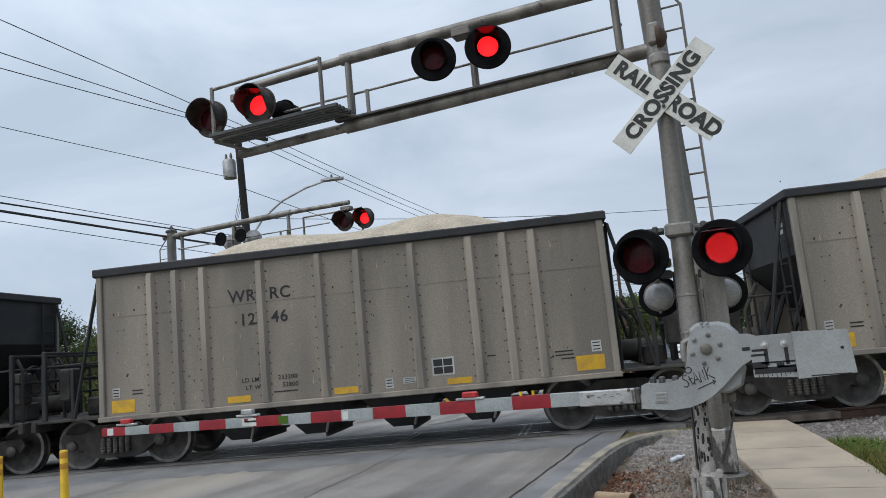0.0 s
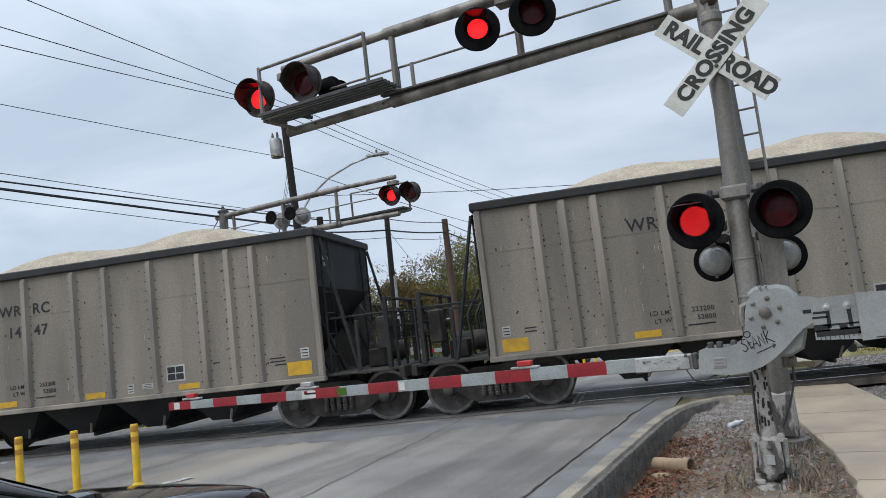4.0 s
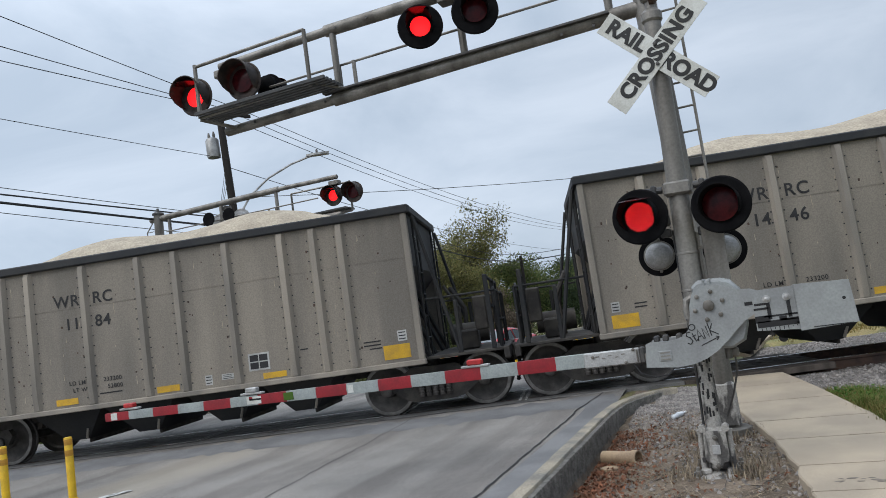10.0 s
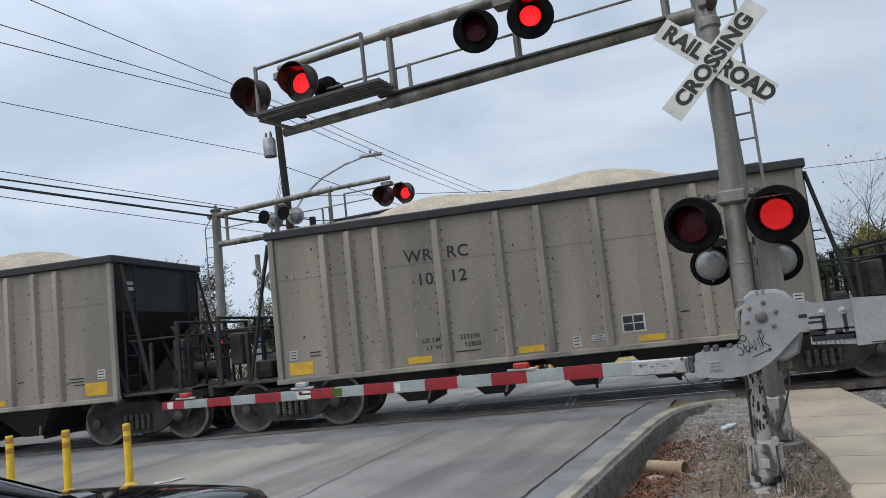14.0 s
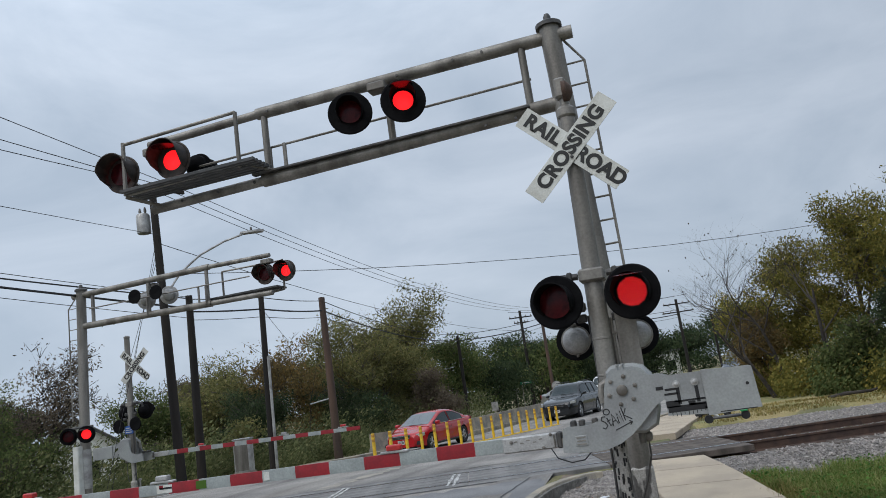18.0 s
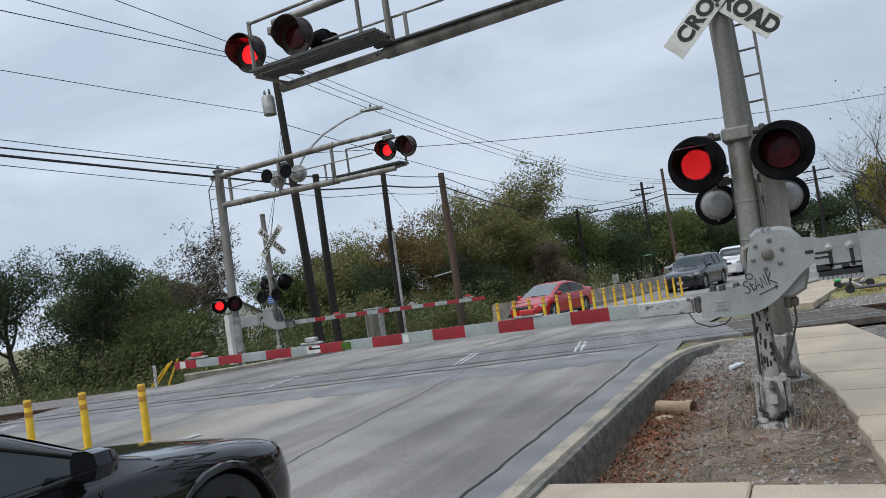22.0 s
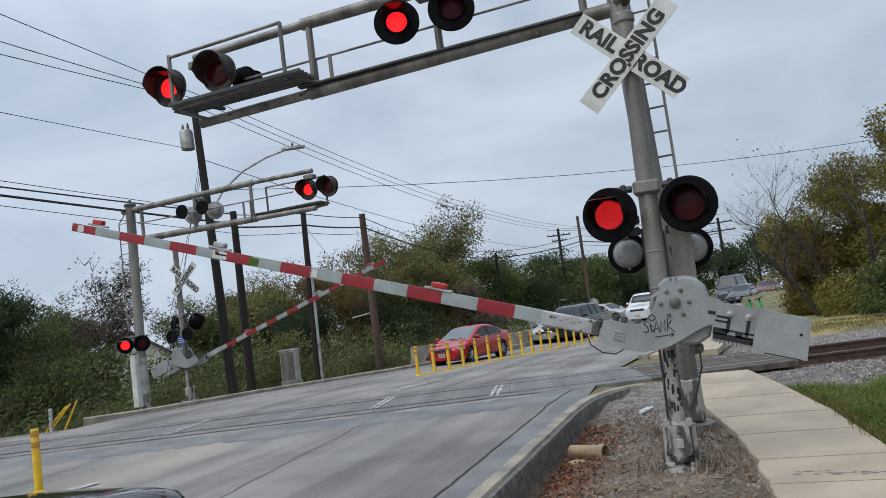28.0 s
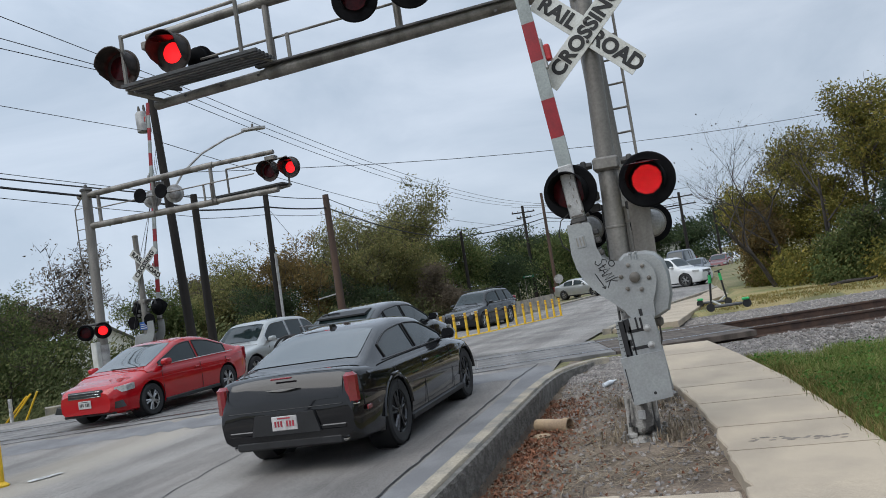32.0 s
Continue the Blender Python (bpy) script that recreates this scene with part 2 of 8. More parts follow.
def leaf_material(name, a, b, c=None):
    mt = bpy.data.materials.new(name)
    mt.use_nodes = True
    n, k = mt.node_tree.nodes, mt.node_tree.links
    bs = n["Principled BSDF"]
    bs.inputs["Roughness"].default_value = 0.85
    bs.inputs["Specular IOR Level"].default_value = 0.08
    geo, rp = n.new("ShaderNodeNewGeometry"), n.new("ShaderNodeValToRGB")
    e = rp.color_ramp.elements
    e[0].color, e[1].color = (*a, 1), (*b, 1)
    if c:
        q = e.new(0.82)
        q.color = (*b, 1)
        e[-1].color = (*c, 1)
    k.new(geo.outputs["Random Per Island"], rp.inputs[0])
    tc, big, mu, mr = n.new("ShaderNodeTexCoord"), n.new("ShaderNodeTexNoise"), n.new("ShaderNodeHueSaturation"), n.new("ShaderNodeMapRange")
    big.inputs["Scale"].default_value, big.inputs["Detail"].default_value = 0.45, 2
    k.new(tc.outputs["Object"], big.inputs["Vector"])
    mr.inputs["From Min"].default_value, mr.inputs["From Max"].default_value, mr.inputs["To Min"].default_value, mr.inputs["To Max"].default_value = 0.3, 0.7, 0.6, 1.35
    k.new(big.outputs[0], mr.inputs[0])
    k.new(mr.outputs[0], mu.inputs["Value"])
    k.new(rp.outputs[0], mu.inputs["Color"])
    k.new(mu.outputs[0], bs.inputs["Base Color"])
    # thin leaves let some light through
    thin, both, end = n.new("ShaderNodeBsdfTranslucent"), n.new("ShaderNodeMixShader"), n["Material Output"]
    both.inputs[0].default_value = 0.3
    k.new(mu.outputs[0], thin.inputs["Color"])
    k.new(bs.outputs[0], both.inputs[1])
    k.new(thin.outputs[0], both.inputs[2])
    k.new(both.outputs[0], end.inputs["Surface"])
    return mt


ASPHALT = material("asphalt", (0.29, 0.272, 0.25), 0.9, second=(0.19, 0.18, 0.168), scale=0.45, grain=95, amount=0.5, grit=0.5, bump=0.5, bump_scale=120)
def road_wear(mt, centre, tan):
    """Tan dust along the middle of the road, and darker lanes worn by tyres."""
    n, k = mt.node_tree.nodes, mt.node_tree.links
    bs = n["Principled BSDF"]
    colour = bs.inputs["Base Color"].links[0].from_socket
    tc, mp, mp2, wave, lane, axes = n.new("ShaderNodeTexCoord"), n.new("ShaderNodeMapping"), n.new("ShaderNodeMapping"), n.new("ShaderNodeTexNoise"), n.new("ShaderNodeTexNoise"), n.new("ShaderNodeSeparateXYZ")
    mp.inputs["Scale"].default_value, mp2.inputs["Scale"].default_value = (0.6, 0.35, 1.0), (1.5, 0.09, 1.0)
    wave.inputs["Scale"].default_value, wave.inputs["Detail"].default_value = 1.6, 6
    lane.inputs["Scale"].default_value, lane.inputs["Detail"].default_value = 1.0, 5
    for a, b in ((tc.outputs["Object"], mp.inputs[0]), (tc.outputs["Object"], mp2.inputs[0]), (tc.outputs["Object"], axes.inputs[0]), (mp.outputs[0], wave.inputs["Vector"]), (mp2.outputs[0], lane.inputs["Vector"])):
        k.new(a, b)

    def maths(op, a, b):
        q = n.new("ShaderNodeMath")
        q.operation = op
        for i, v in enumerate((a, b)):
            if isinstance(v, (int, float)):
                q.inputs[i].default_value = v
            else:
                k.new(v, q.inputs[i])
        return q.outputs[0]

    def span(value, a, b, c, d):
        q = n.new("ShaderNodeMapRange")
        q.interpolation_type = "SMOOTHSTEP"
        for i, v in enumerate((a, b, c, d)):
            q.inputs[i + 1].default_value = v
        k.new(value, q.inputs[0])
        return q.outputs[0]

    away = maths("ABSOLUTE", maths("ADD", maths("SUBTRACT", axes.outputs["X"], centre), maths("MULTIPLY", maths("SUBTRACT", wave.outputs[0], 0.5), 1.6)), 0)
    near = maths("MULTIPLY", span(away, 0.05, 1.0, 0.45, 0.0), span(axes.outputs["Y"], 9.8, 11.6, 1.0, 0.25))
    dust, worn = n.new("ShaderNodeMix"), n.new("ShaderNodeMix")
    dust.data_type = worn.data_type = "RGBA"
    worn.blend_type = "MULTIPLY"
    worn.inputs[7].default_value = (0.62, 0.6, 0.6, 1)
    k.new(span(lane.outputs[0], 0.42, 0.66, 0.1, 0.85), worn.inputs[0])
    k.new(colour, worn.inputs[6])
    k.new(near, dust.inputs[0])
    k.new(worn.outputs[2], dust.inputs[6])
    dust.inputs[7].default_value = (*tan, 1)
    k.new(dust.outputs[2], bs.inputs["Base Color"])


road_wear(ASPHALT, -8.15, (0.38, 0.335, 0.265))
ASPHALT_DARK = material("sealed_asphalt", (0.15, 0.149, 0.153), 0.88, second=(0.2, 0.199, 0.2), scale=1.5, grain=140, grit=0.25, bump=0.3, bump_scale=150)
TAR = material("crack_tar", (0.022, 0.022, 0.024), 0.6, scale=4, bump=0.2)
CRACK = material("old_crack_seal", (0.06, 0.058, 0.056), 0.8, second=(0.12, 0.115, 0.11), scale=4, amount=0.5)
PALE_BAND = material("worn_concrete_band", (0.33, 0.3, 0.25), 0.9, second=(0.22, 0.205, 0.183), scale=2.2, grain=90, amount=0.5, grit=0.3, bump=0.3)
CONCRETE = material("pavement_concrete", (0.43, 0.355, 0.265), 0.88, second=(0.33, 0.275, 0.21), scale=1.3, grain=140, amount=0.45, grit=0.22, bump=0.25, bump_scale=160, rnd=0.06)
CURB = material("curb_concrete", (0.35, 0.305, 0.235), 0.92, second=(0.2, 0.188, 0.165), scale=2.4, grain=60, amount=0.5, grit=0.3, bump=0.8, bump_scale=38)
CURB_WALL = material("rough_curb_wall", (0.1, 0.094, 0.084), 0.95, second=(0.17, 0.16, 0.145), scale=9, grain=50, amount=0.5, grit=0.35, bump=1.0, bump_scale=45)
DIRT = material("verge_soil", (0.2, 0.155, 0.115), 0.97, second=(0.11, 0.083, 0.062), scale=3.2, grain=45, amount=0.55, grit=0.4, bump=1.0, bump_scale=40)
GRASS_GROUND = material("grass_ground", (0.11, 0.115, 0.045), 0.95, second=(0.2, 0.165, 0.085), scale=0.5, grain=30, amount=0.5, grit=0.4, bump=0.8, bump_scale=25)
DRY_GRASS = material("dry_lawn", (0.3, 0.24, 0.11), 0.95, second=(0.17, 0.17, 0.06), scale=0.7, grain=40, amount=0.5, grit=0.4, bump=0.7, bump_scale=30)
BALLAST_BED = material("ballast_bed", (0.2, 0.18, 0.165), 0.95, second=(0.12, 0.11, 0.1), scale=9, grain=40, grit=0.45, bump=1.0, bump_scale=34)
STONE = material("ballast_stone", (0.34, 0.31, 0.285), 0.9, second=(0.2, 0.185, 0.175), scale=8, grain=60, rnd=0.45)
RAIL_STEEL = material("rail_head", (0.72, 0.7, 0.68), 0.22, 0.9, second=(0.6, 0.58, 0.56), scale=5, amount=0.3)
RUST = material("rail_rust", (0.085, 0.05, 0.036), 0.85, second=(0.05, 0.032, 0.026), scale=6, bump=0.5)
TIE = material("creosoted_wood", (0.06, 0.048, 0.04), 0.9, second=(0.11, 0.09, 0.075), scale=5, streak=0.2, bump=0.7, bump_scale=40, rnd=0.2)
PANEL = material("crossing_panel", (0.13, 0.126, 0.122), 0.85, second=(0.19, 0.183, 0.176), scale=2.5, grain=80, grit=0.3, bump=0.5, bump_scale=60, rnd=0.15)
WHITE_PAINT = material("road_paint_white", (0.55, 0.55, 0.53), 0.8, second=(0.26, 0.255, 0.245), scale=9, amount=0.6, grain=120, grit=0.3)
GALV = material("galvanised_steel", (0.25, 0.236, 0.215), 0.5, 0.4, second=(0.125, 0.115, 0.102), scale=3.5, grain=40, amount=0.5, grit=0.18, streak=0.18, bump=0.15, bump_scale=30)
ALU = material("weathered_aluminium", (0.43, 0.43, 0.425), 0.5, 0.35, second=(0.26, 0.255, 0.25), scale=4.0, grain=60, amount=0.5, grit=0.2, bump=0.2, bump_scale=50)
GATE_GREY = material("gate_grey_paint", (0.31, 0.325, 0.325), 0.5, 0.15, second=(0.22, 0.225, 0.23), scale=2.4, grain=50, amount=0.35, grit=0.12)
DARK_STEEL = material("dark_steel", (0.06, 0.06, 0.062), 0.55, 0.5, second=(0.1, 0.095, 0.09), scale=6)
BLACK = material("black_paint", (0.005, 0.005, 0.006), 0.85, second=(0.009, 0.009, 0.01), scale=5, grain=40, grit=0.05)
BLACK.node_tree.nodes["Principled BSDF"].inputs["Specular IOR Level"].default_value = 0.08
PEELING = material("peeling_post_paint", (0.36, 0.345, 0.32), 0.8, 0.1, second=(0.09, 0.085, 0.08), scale=9, amount=0.5, grit=0.3, bump=0.5, streak=0.35, spread=(0.5, 0.58))
INK = material("black_marker", (0.012, 0.012, 0.014), 0.6)
WHITE_SHEET = material("reflective_white", (0.62, 0.63, 0.6), 0.55, second=(0.47, 0.47, 0.43), scale=4, amount=0.4)
LETTER = material("sign_black", (0.016, 0.016, 0.016), 0.6)
RED_SHEET = material("reflective_red", (0.28, 0.01, 0.018), 0.5, second=(0.2, 0.01, 0.016), scale=6, amount=0.4)
ARM_WHITE = material("gate_arm_white", (0.31, 0.34, 0.335), 0.5, second=(0.23, 0.255, 0.25), scale=5, amount=0.4)
RED_LENS = material("red_lens_dark", (0.055, 0.006, 0.008), 0.22, second=(0.03, 0.004, 0.006), scale=12)
RED_LENS.node_tree.nodes["Principled BSDF"].inputs["Specular IOR Level"].default_value = 0.15
RED_LIT = glow("red_signal_light", (1.0, 0.012, 0.016), 1.5)
RED_LED = glow("red_led", (1.0, 0.022, 0.024), 1.25)
SMALL_RED = material("marker_lens", (0.5, 0.03, 0.03), 0.3, scale=9)
YELLOW = material("post_yellow", (0.72, 0.45, 0.015), 0.5, second=(0.52, 0.32, 0.02), scale=6, amount=0.4, rnd=0.08)
AMBER = material("reflector_amber", (0.5, 0.25, 0.03), 0.4, scale=8)
WOOD_POLE = material("pole_dark_wood", (0.014, 0.012, 0.011), 0.95, second=(0.028, 0.023, 0.02), scale=3, streak=0.12, bump=0.6, bump_scale=30)
WOOD_BROWN = material("pole_brown_wood", (0.1, 0.062, 0.045), 0.9, second=(0.06, 0.042, 0.035), scale=3, streak=0.12, bump=0.6, bump_scale=30)
WIRE = material("cable_black", (0.02, 0.02, 0.022), 0.7)
BARK = material("bark", (0.085, 0.07, 0.058), 0.95, second=(0.045, 0.038, 0.033), scale=5, bump=0.8, bump_scale=20)
TWIG = material("grey_twig", (0.06, 0.05, 0.044), 0.95, second=(0.035, 0.03, 0.027), scale=5)
STRAW = material("dead_straw", (0.33, 0.265, 0.185), 0.95, second=(0.17, 0.135, 0.1), scale=9, rnd=0.4)
DEAD_LEAF = material("fallen_leaf", (0.23, 0.09, 0.045), 0.9, second=(0.15, 0.07, 0.04), scale=9, rnd=0.45)
BLADE = leaf_material("grass_blade", (0.09, 0.13, 0.03), (0.19, 0.24, 0.07), (0.38, 0.31, 0.15))
CLOVER = leaf_material("weed_leaf", (0.04, 0.1, 0.02), (0.1, 0.19, 0.04))
DRY_BLADE = leaf_material("dry_blade", (0.3, 0.22, 0.09), (0.16, 0.15, 0.05))
LEAF_OLIVE = leaf_material("leaf_olive", (0.095, 0.098, 0.026), (0.22, 0.195, 0.05), (0.33, 0.25, 0.066))
LEAF_SAGE = leaf_material("leaf_sage", (0.11, 0.116, 0.046), (0.225, 0.215, 0.088), (0.3, 0.25, 0.1))
LEAF_GREEN = leaf_material("leaf_green", (0.06, 0.088, 0.032), (0.145, 0.175, 0.066), (0.22, 0.21, 0.085))
LEAF_DARK = leaf_material("leaf_evergreen", (0.028, 0.047, 0.025), (0.08, 0.104, 0.05))
LEAF_BROWN = leaf_material("leaf_autumn", (0.12, 0.092, 0.043), (0.21, 0.155, 0.066), (0.3, 0.175, 0.06))
LEAF_SCRUB = leaf_material("leaf_scrub", (0.08, 0.098, 0.044), (0.165, 0.18, 0.08), (0.24, 0.225, 0.11))
LEAF_DULL = leaf_material("leaf_dull", (0.115, 0.093, 0.07), (0.19, 0.152, 0.11))

# ---- the plan ----
TRACK_TURN = 15.15
TC, TS = math.cos(radians(TRACK_TURN)), math.sin(radians(TRACK_TURN))
TRACK0 = Vector((-9.606, 11.816, 0.0))


def on_track(s, off=0.0, z=0.0):
    """A place s metres along the track and off metres beyond its centre line."""
    return Vector((TRACK0.x + s * TC - off * TS, TRACK0.y + s * TS + off * TC, z))


def track_pose(s, off=0.0, z=0.0, turn=0.0):
    p = on_track(s, off, z)
    return pose(p.x, p.y, p.z, 0, 0, TRACK_TURN + turn)


def lerp(table, q):
    if q <= table[0][0]:
        return table[0][1]
    for (a, u), (b, w) in zip(table, table[1:]):
        if q <= b:
            return u + (w - u) * (q - a) / (b - a)
    return table[-1][1]


def base_z(y):
    return -0.03 * min(max(y - 15, 0), 20)


def far_offset(x, y):
    """Metres from the track's centre line, beyond it positive."""
    return -(x - TRACK0.x) * TS + (y - TRACK0.y) * TC


def road_z(y, x=-6.0):
    """The road dips a little before the track."""
    return base_z(y) - 0.1 * min(1, max(0, (-1.35 - far_offset(x, y)) / 1.5))


ROAD_R = [(-60, -2.1), (13, -2.1), (17.5, -1.95), (27, -1.1), (38, 1.0), (48, 3.1), (80, 10.5), (160, 30)]
ROAD_L = [(-60, -14.7), (15.5, -14.6), (20, -13.8), (22.6, -12.7), (25.2, -11.75), (30, -10.9), (48, -7.0), (80, 0.5), (160, 20)]


KERB_SIDE = [(4.9, -0.33), (9.0, -0.31), (10.3, -0.2), (11.5, -0.07), (12.6, -0.05)]
WALK_SIDE = [(4.9, -0.19), (9.2, -0.2), (11.0, -0.13), (12.6, -0.05)]


def ground_z(x, y):
    z = base_z(y) - 0.05
    off = abs(far_offset(x, y))
    if x > -1.9 and y < 12.6:
        k = min(1, max(0, (x + 1.75) / 1.1))
        z = lerp(KERB_SIDE, y) * (1 - k) + lerp(WALK_SIDE, y) * k if x < 0.2 else z - 0.1 * min(1, max(0, (12.4 - y) / 2.5))
        if y < 4.7:
            z -= 0.1
    if x > 0 and off < 6.2:
        z -= (0.27 if far_offset(x, y) > -2.8 else 0.13) if y > 10 else 0
    if x < -15:
        z -= min(0.9, 0.16 * (-15 - x)) if off > 2.6 else 0.1
    if x > 2 and y > 20:
        z += min(0.5, 0.02 * (y - 20))
    z += 0.03 * noise.noise(Vector((x * 0.7, y * 0.7, 0)))
    return z


def steps(*bounds):
    out = []
    for a, b, d in bounds:
        k = max(1, round((b - a) / d))
        out += [a + (b - a) * i / k for i in range(k)]
    return out + [bounds[-1][1]]


def sheet(name, xs, ys, zf, mat, label="", category="", kind="structure"):
    g = Geo()
    g.v = [(x, y, zf(x, y)) for y in ys for x in xs]
    n = len(xs)
    g.f = [(j * n + i, j * n + i + 1, (j + 1) * n + i + 1, (j + 1) * n + i) for j in range(len(ys) - 1) for i in range(n - 1)]
    return solo(name, g, mat, label, category, kind=kind)


GX = steps((-900, -120, 60), (-120, -30, 6), (-30, -14, 1), (-14, -2.4, 2.9), (-2.4, 3, 0.3), (3, 14, 1), (14, 120, 8), (120, 900, 60))
GY = steps((-300, -20, 20), (-20, 4, 2), (4, 18, 0.35), (18, 40, 1), (40, 120, 6), (120, 1500, 60))
ground = sheet("ground", GX, GY, lambda x, y: ground_z(x, y) - (0.22 if -14.8 < x < -2.3 and y < 40 else 0.09 if -2.0 < x < 0.75 and 4.5 < y < 12.5 else 0.0), GRASS_GROUND, "rough grass and weeds beside the railway", "ground")

# road: one strip from behind the crossing to the far bend
ys = steps((-60, 0, 6), (0, 8, 1), (8, 14.5, 0.3), (14.5, 40, 0.75), (40, 160, 5))
g = Geo()
cols = 14
for y in ys:
    a, b = lerp(ROAD_L, y), lerp(ROAD_R, y)
    for i in range(cols + 1):
        g.v.append((a + (b - a) * i / cols, y, road_z(y, a + (b - a) * i / cols) + 0.02 * math.sin(math.pi * i / cols) * (1 if y > 18 else 0)))
g.f = [(j * (cols + 1) + i, j * (cols + 1) + i + 1, (j + 1) * (cols + 1) + i + 1, (j + 1) * (cols + 1) + i) for j in range(len(ys) - 1) for i in range(cols)]
road = solo("road", g, ASPHALT, "worn grey asphalt road with tar-sealed cracks", "road", kind="structure")


def ribbon(path, width, z=0.004, wob=0.0, seed=1):
    """A flat strip along a path, laid on the road."""
    rnd = random.Random(seed)
    g, rows = Geo(), []
    pts = [Vector((p[0], p[1], 0)) for p in path]
    fine = []
    for a, b in zip(pts, pts[1:]):
        k = max(1, int((b - a).length / (0.2 if wob or abs(a.y - 11) < 6 else 1.0)))
        fine += [a.lerp(b, i / k) for i in range(k)]
    fine.append(pts[-1])
    for i, p in enumerate(fine):
        way = (fine[min(i + 1, len(fine) - 1)] - fine[max(i - 1, 0)]).normalized()
        side = Vector((-way.y, way.x, 0))
        c = p + side * rnd.uniform(-wob, wob)
        w = width * (1 + (rnd.uniform(-0.35, 0.35) if wob else 0)) / 2
        rows.append((c - side * w, c + side * w))
    for a, b in rows:
        g.v += [(a.x, a.y, road_z(a.y, a.x) + z), (b.x, b.y, road_z(b.y, b.x) + z)]
    g.f = [(2 * i, 2 * i + 1, 2 * i + 3, 2 * i + 2) for i in range(len(rows) - 1)]
    return g


part("gutter_strip", ribbon([(-2.34, -40), (-2.34, 12.0)], 0.42, 0.005), ASPHALT_DARK, road, "dark sealed gutter strip")
part("crack", ribbon([(-2.58, -6), (-2.58, 5), (-2.63, 8), (-2.66, 11.1), (-2.45, 12.4)], 0.024, 0.009, 0.016, 3), TAR, road)
part("crack", ribbon([(-5.0, 4.6), (-5.1, 5.87), (-5.4, 8.2), (-5.6, 9.9), (-5.55, 11.6)], 0.02, 0.004, 0.03, 4), CRACK, road)
part("crack", ribbon([(-7.3, 2.0), (-7.15, 4.5), (-6.9, 6.5), (-6.6, 8.2)], 0.009, 0.004, 0.05, 5), CRACK, road)
part("median_band", ribbon([(-7.1, 13.9), (-6.9, 15.5), (-6.9, 18.5)], 0.4, 0.006, 0.07, 10), PALE_BAND, road, "pale worn band beyond the rails")
part("lane_mark", ribbon([(-8.13, 7.24), (-7.95, 7.6)], 0.13, 0.013, 0.01, 14), WHITE_PAINT, road, "worn white paint")
for x, y in ((-3.82, 12.26), (-6.02, 11.99), (-9.7, 10.9)):
    for off in (-0.055, 0.055):
        part("lane_dash", ribbon([(x + off, y), (x + off - 0.37, y + 1.65)], 0.06, 0.0165, 0.004, 15), WHITE_PAINT, road)
part("edge_line", ribbon([(-14.2, -20), (-14.2, 9.0)], 0.11, 0.006), WHITE_PAINT, road)
part("edge_line", ribbon([(-13.9, 16), (-13.2, 20), (-11.4, 25), (-10.4, 30), (-8.2, 40)], 0.11, 0.006), WHITE_PAINT, road)
part("edge_line", ribbon([(-5.2, 35.5), (-1.5, 52)], 0.11, 0.006), WHITE_PAINT, road)


def wall_strip(path, w, z0, z1, follow=True):
    """A kerb of width w along a path, from z0 to z1 over the road."""
    pts, rings = [Vector((*p, 0)) for p in path], []
    for i, p in enumerate(pts):
        way = (pts[min(i + 1, len(pts) - 1)] - pts[max(i - 1, 0)]).normalized()
        s = Vector((-way.y, way.x, 0)) * w / 2
        z = base_z(p.y) if follow else 0
        wear = 0.006 * noise.noise(p * 1.7)
        rings.append([(p.x + s.x * a, p.y + s.y * a, z + b + (wear if b > z0 else 0)) for a, b in ((-1, z0), (1, z0), (1, z1 - 0.02), (0.86, z1), (-0.86, z1), (-1, z1 - 0.02))])
    return Geo().loft(rings)


curve = [(-2.02, y * 0.5) for y in range(-20, 20)] + [(-2.0, 10.2), (-1.96, 10.7), (-1.86, 11.1), (-1.7, 11.45), (-1.5, 11.7), (-1.25, 11.85)]
kerb = solo("kerb_near", wall_strip(curve, 0.15, -0.5, 0.045), CURB, "pale worn concrete kerb beside the sunken verge", "kerb", kind="structure")
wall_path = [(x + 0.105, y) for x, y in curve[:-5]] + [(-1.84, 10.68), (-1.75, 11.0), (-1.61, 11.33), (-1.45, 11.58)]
# The verge-side face gets a much darker tone than the kerb top.
part("kerb_wall", wall_strip(wall_path, 0.06, -0.5, 0.02), CURB_WALL, kerb, "rough concrete face of the kerb, darker than its top")
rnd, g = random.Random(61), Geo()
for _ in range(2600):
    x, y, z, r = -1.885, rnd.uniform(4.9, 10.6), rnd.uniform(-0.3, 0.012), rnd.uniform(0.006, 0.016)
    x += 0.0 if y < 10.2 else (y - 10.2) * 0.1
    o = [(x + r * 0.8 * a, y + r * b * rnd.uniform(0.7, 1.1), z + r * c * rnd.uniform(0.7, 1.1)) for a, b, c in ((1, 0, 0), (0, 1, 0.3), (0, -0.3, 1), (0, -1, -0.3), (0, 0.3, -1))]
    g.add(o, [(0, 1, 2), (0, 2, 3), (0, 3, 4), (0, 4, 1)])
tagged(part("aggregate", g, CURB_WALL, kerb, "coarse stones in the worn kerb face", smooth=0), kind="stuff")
far_kerb = [(-14.75, -30), (-14.75, 8.6)]
solo("kerb_far", wall_strip(far_kerb, 0.2, -0.3, 0.1), CURB, "low concrete kerb on the far side of the road", "kerb", kind="structure")
far_kerb2 = [(-15.6, 14.6), (-14.7, 15.6), (-14.2, 18), (-13.85, 20), (-12.8, 22.6), (-11.85, 25.2), (-11.0, 30), (-7.1, 48), (0.4, 80)]
solo("kerb_beyond", wall_strip(far_kerb2, 0.32, -0.3, 0.11), CURB, "low concrete kerb beyond the railway", "kerb", kind="structure")
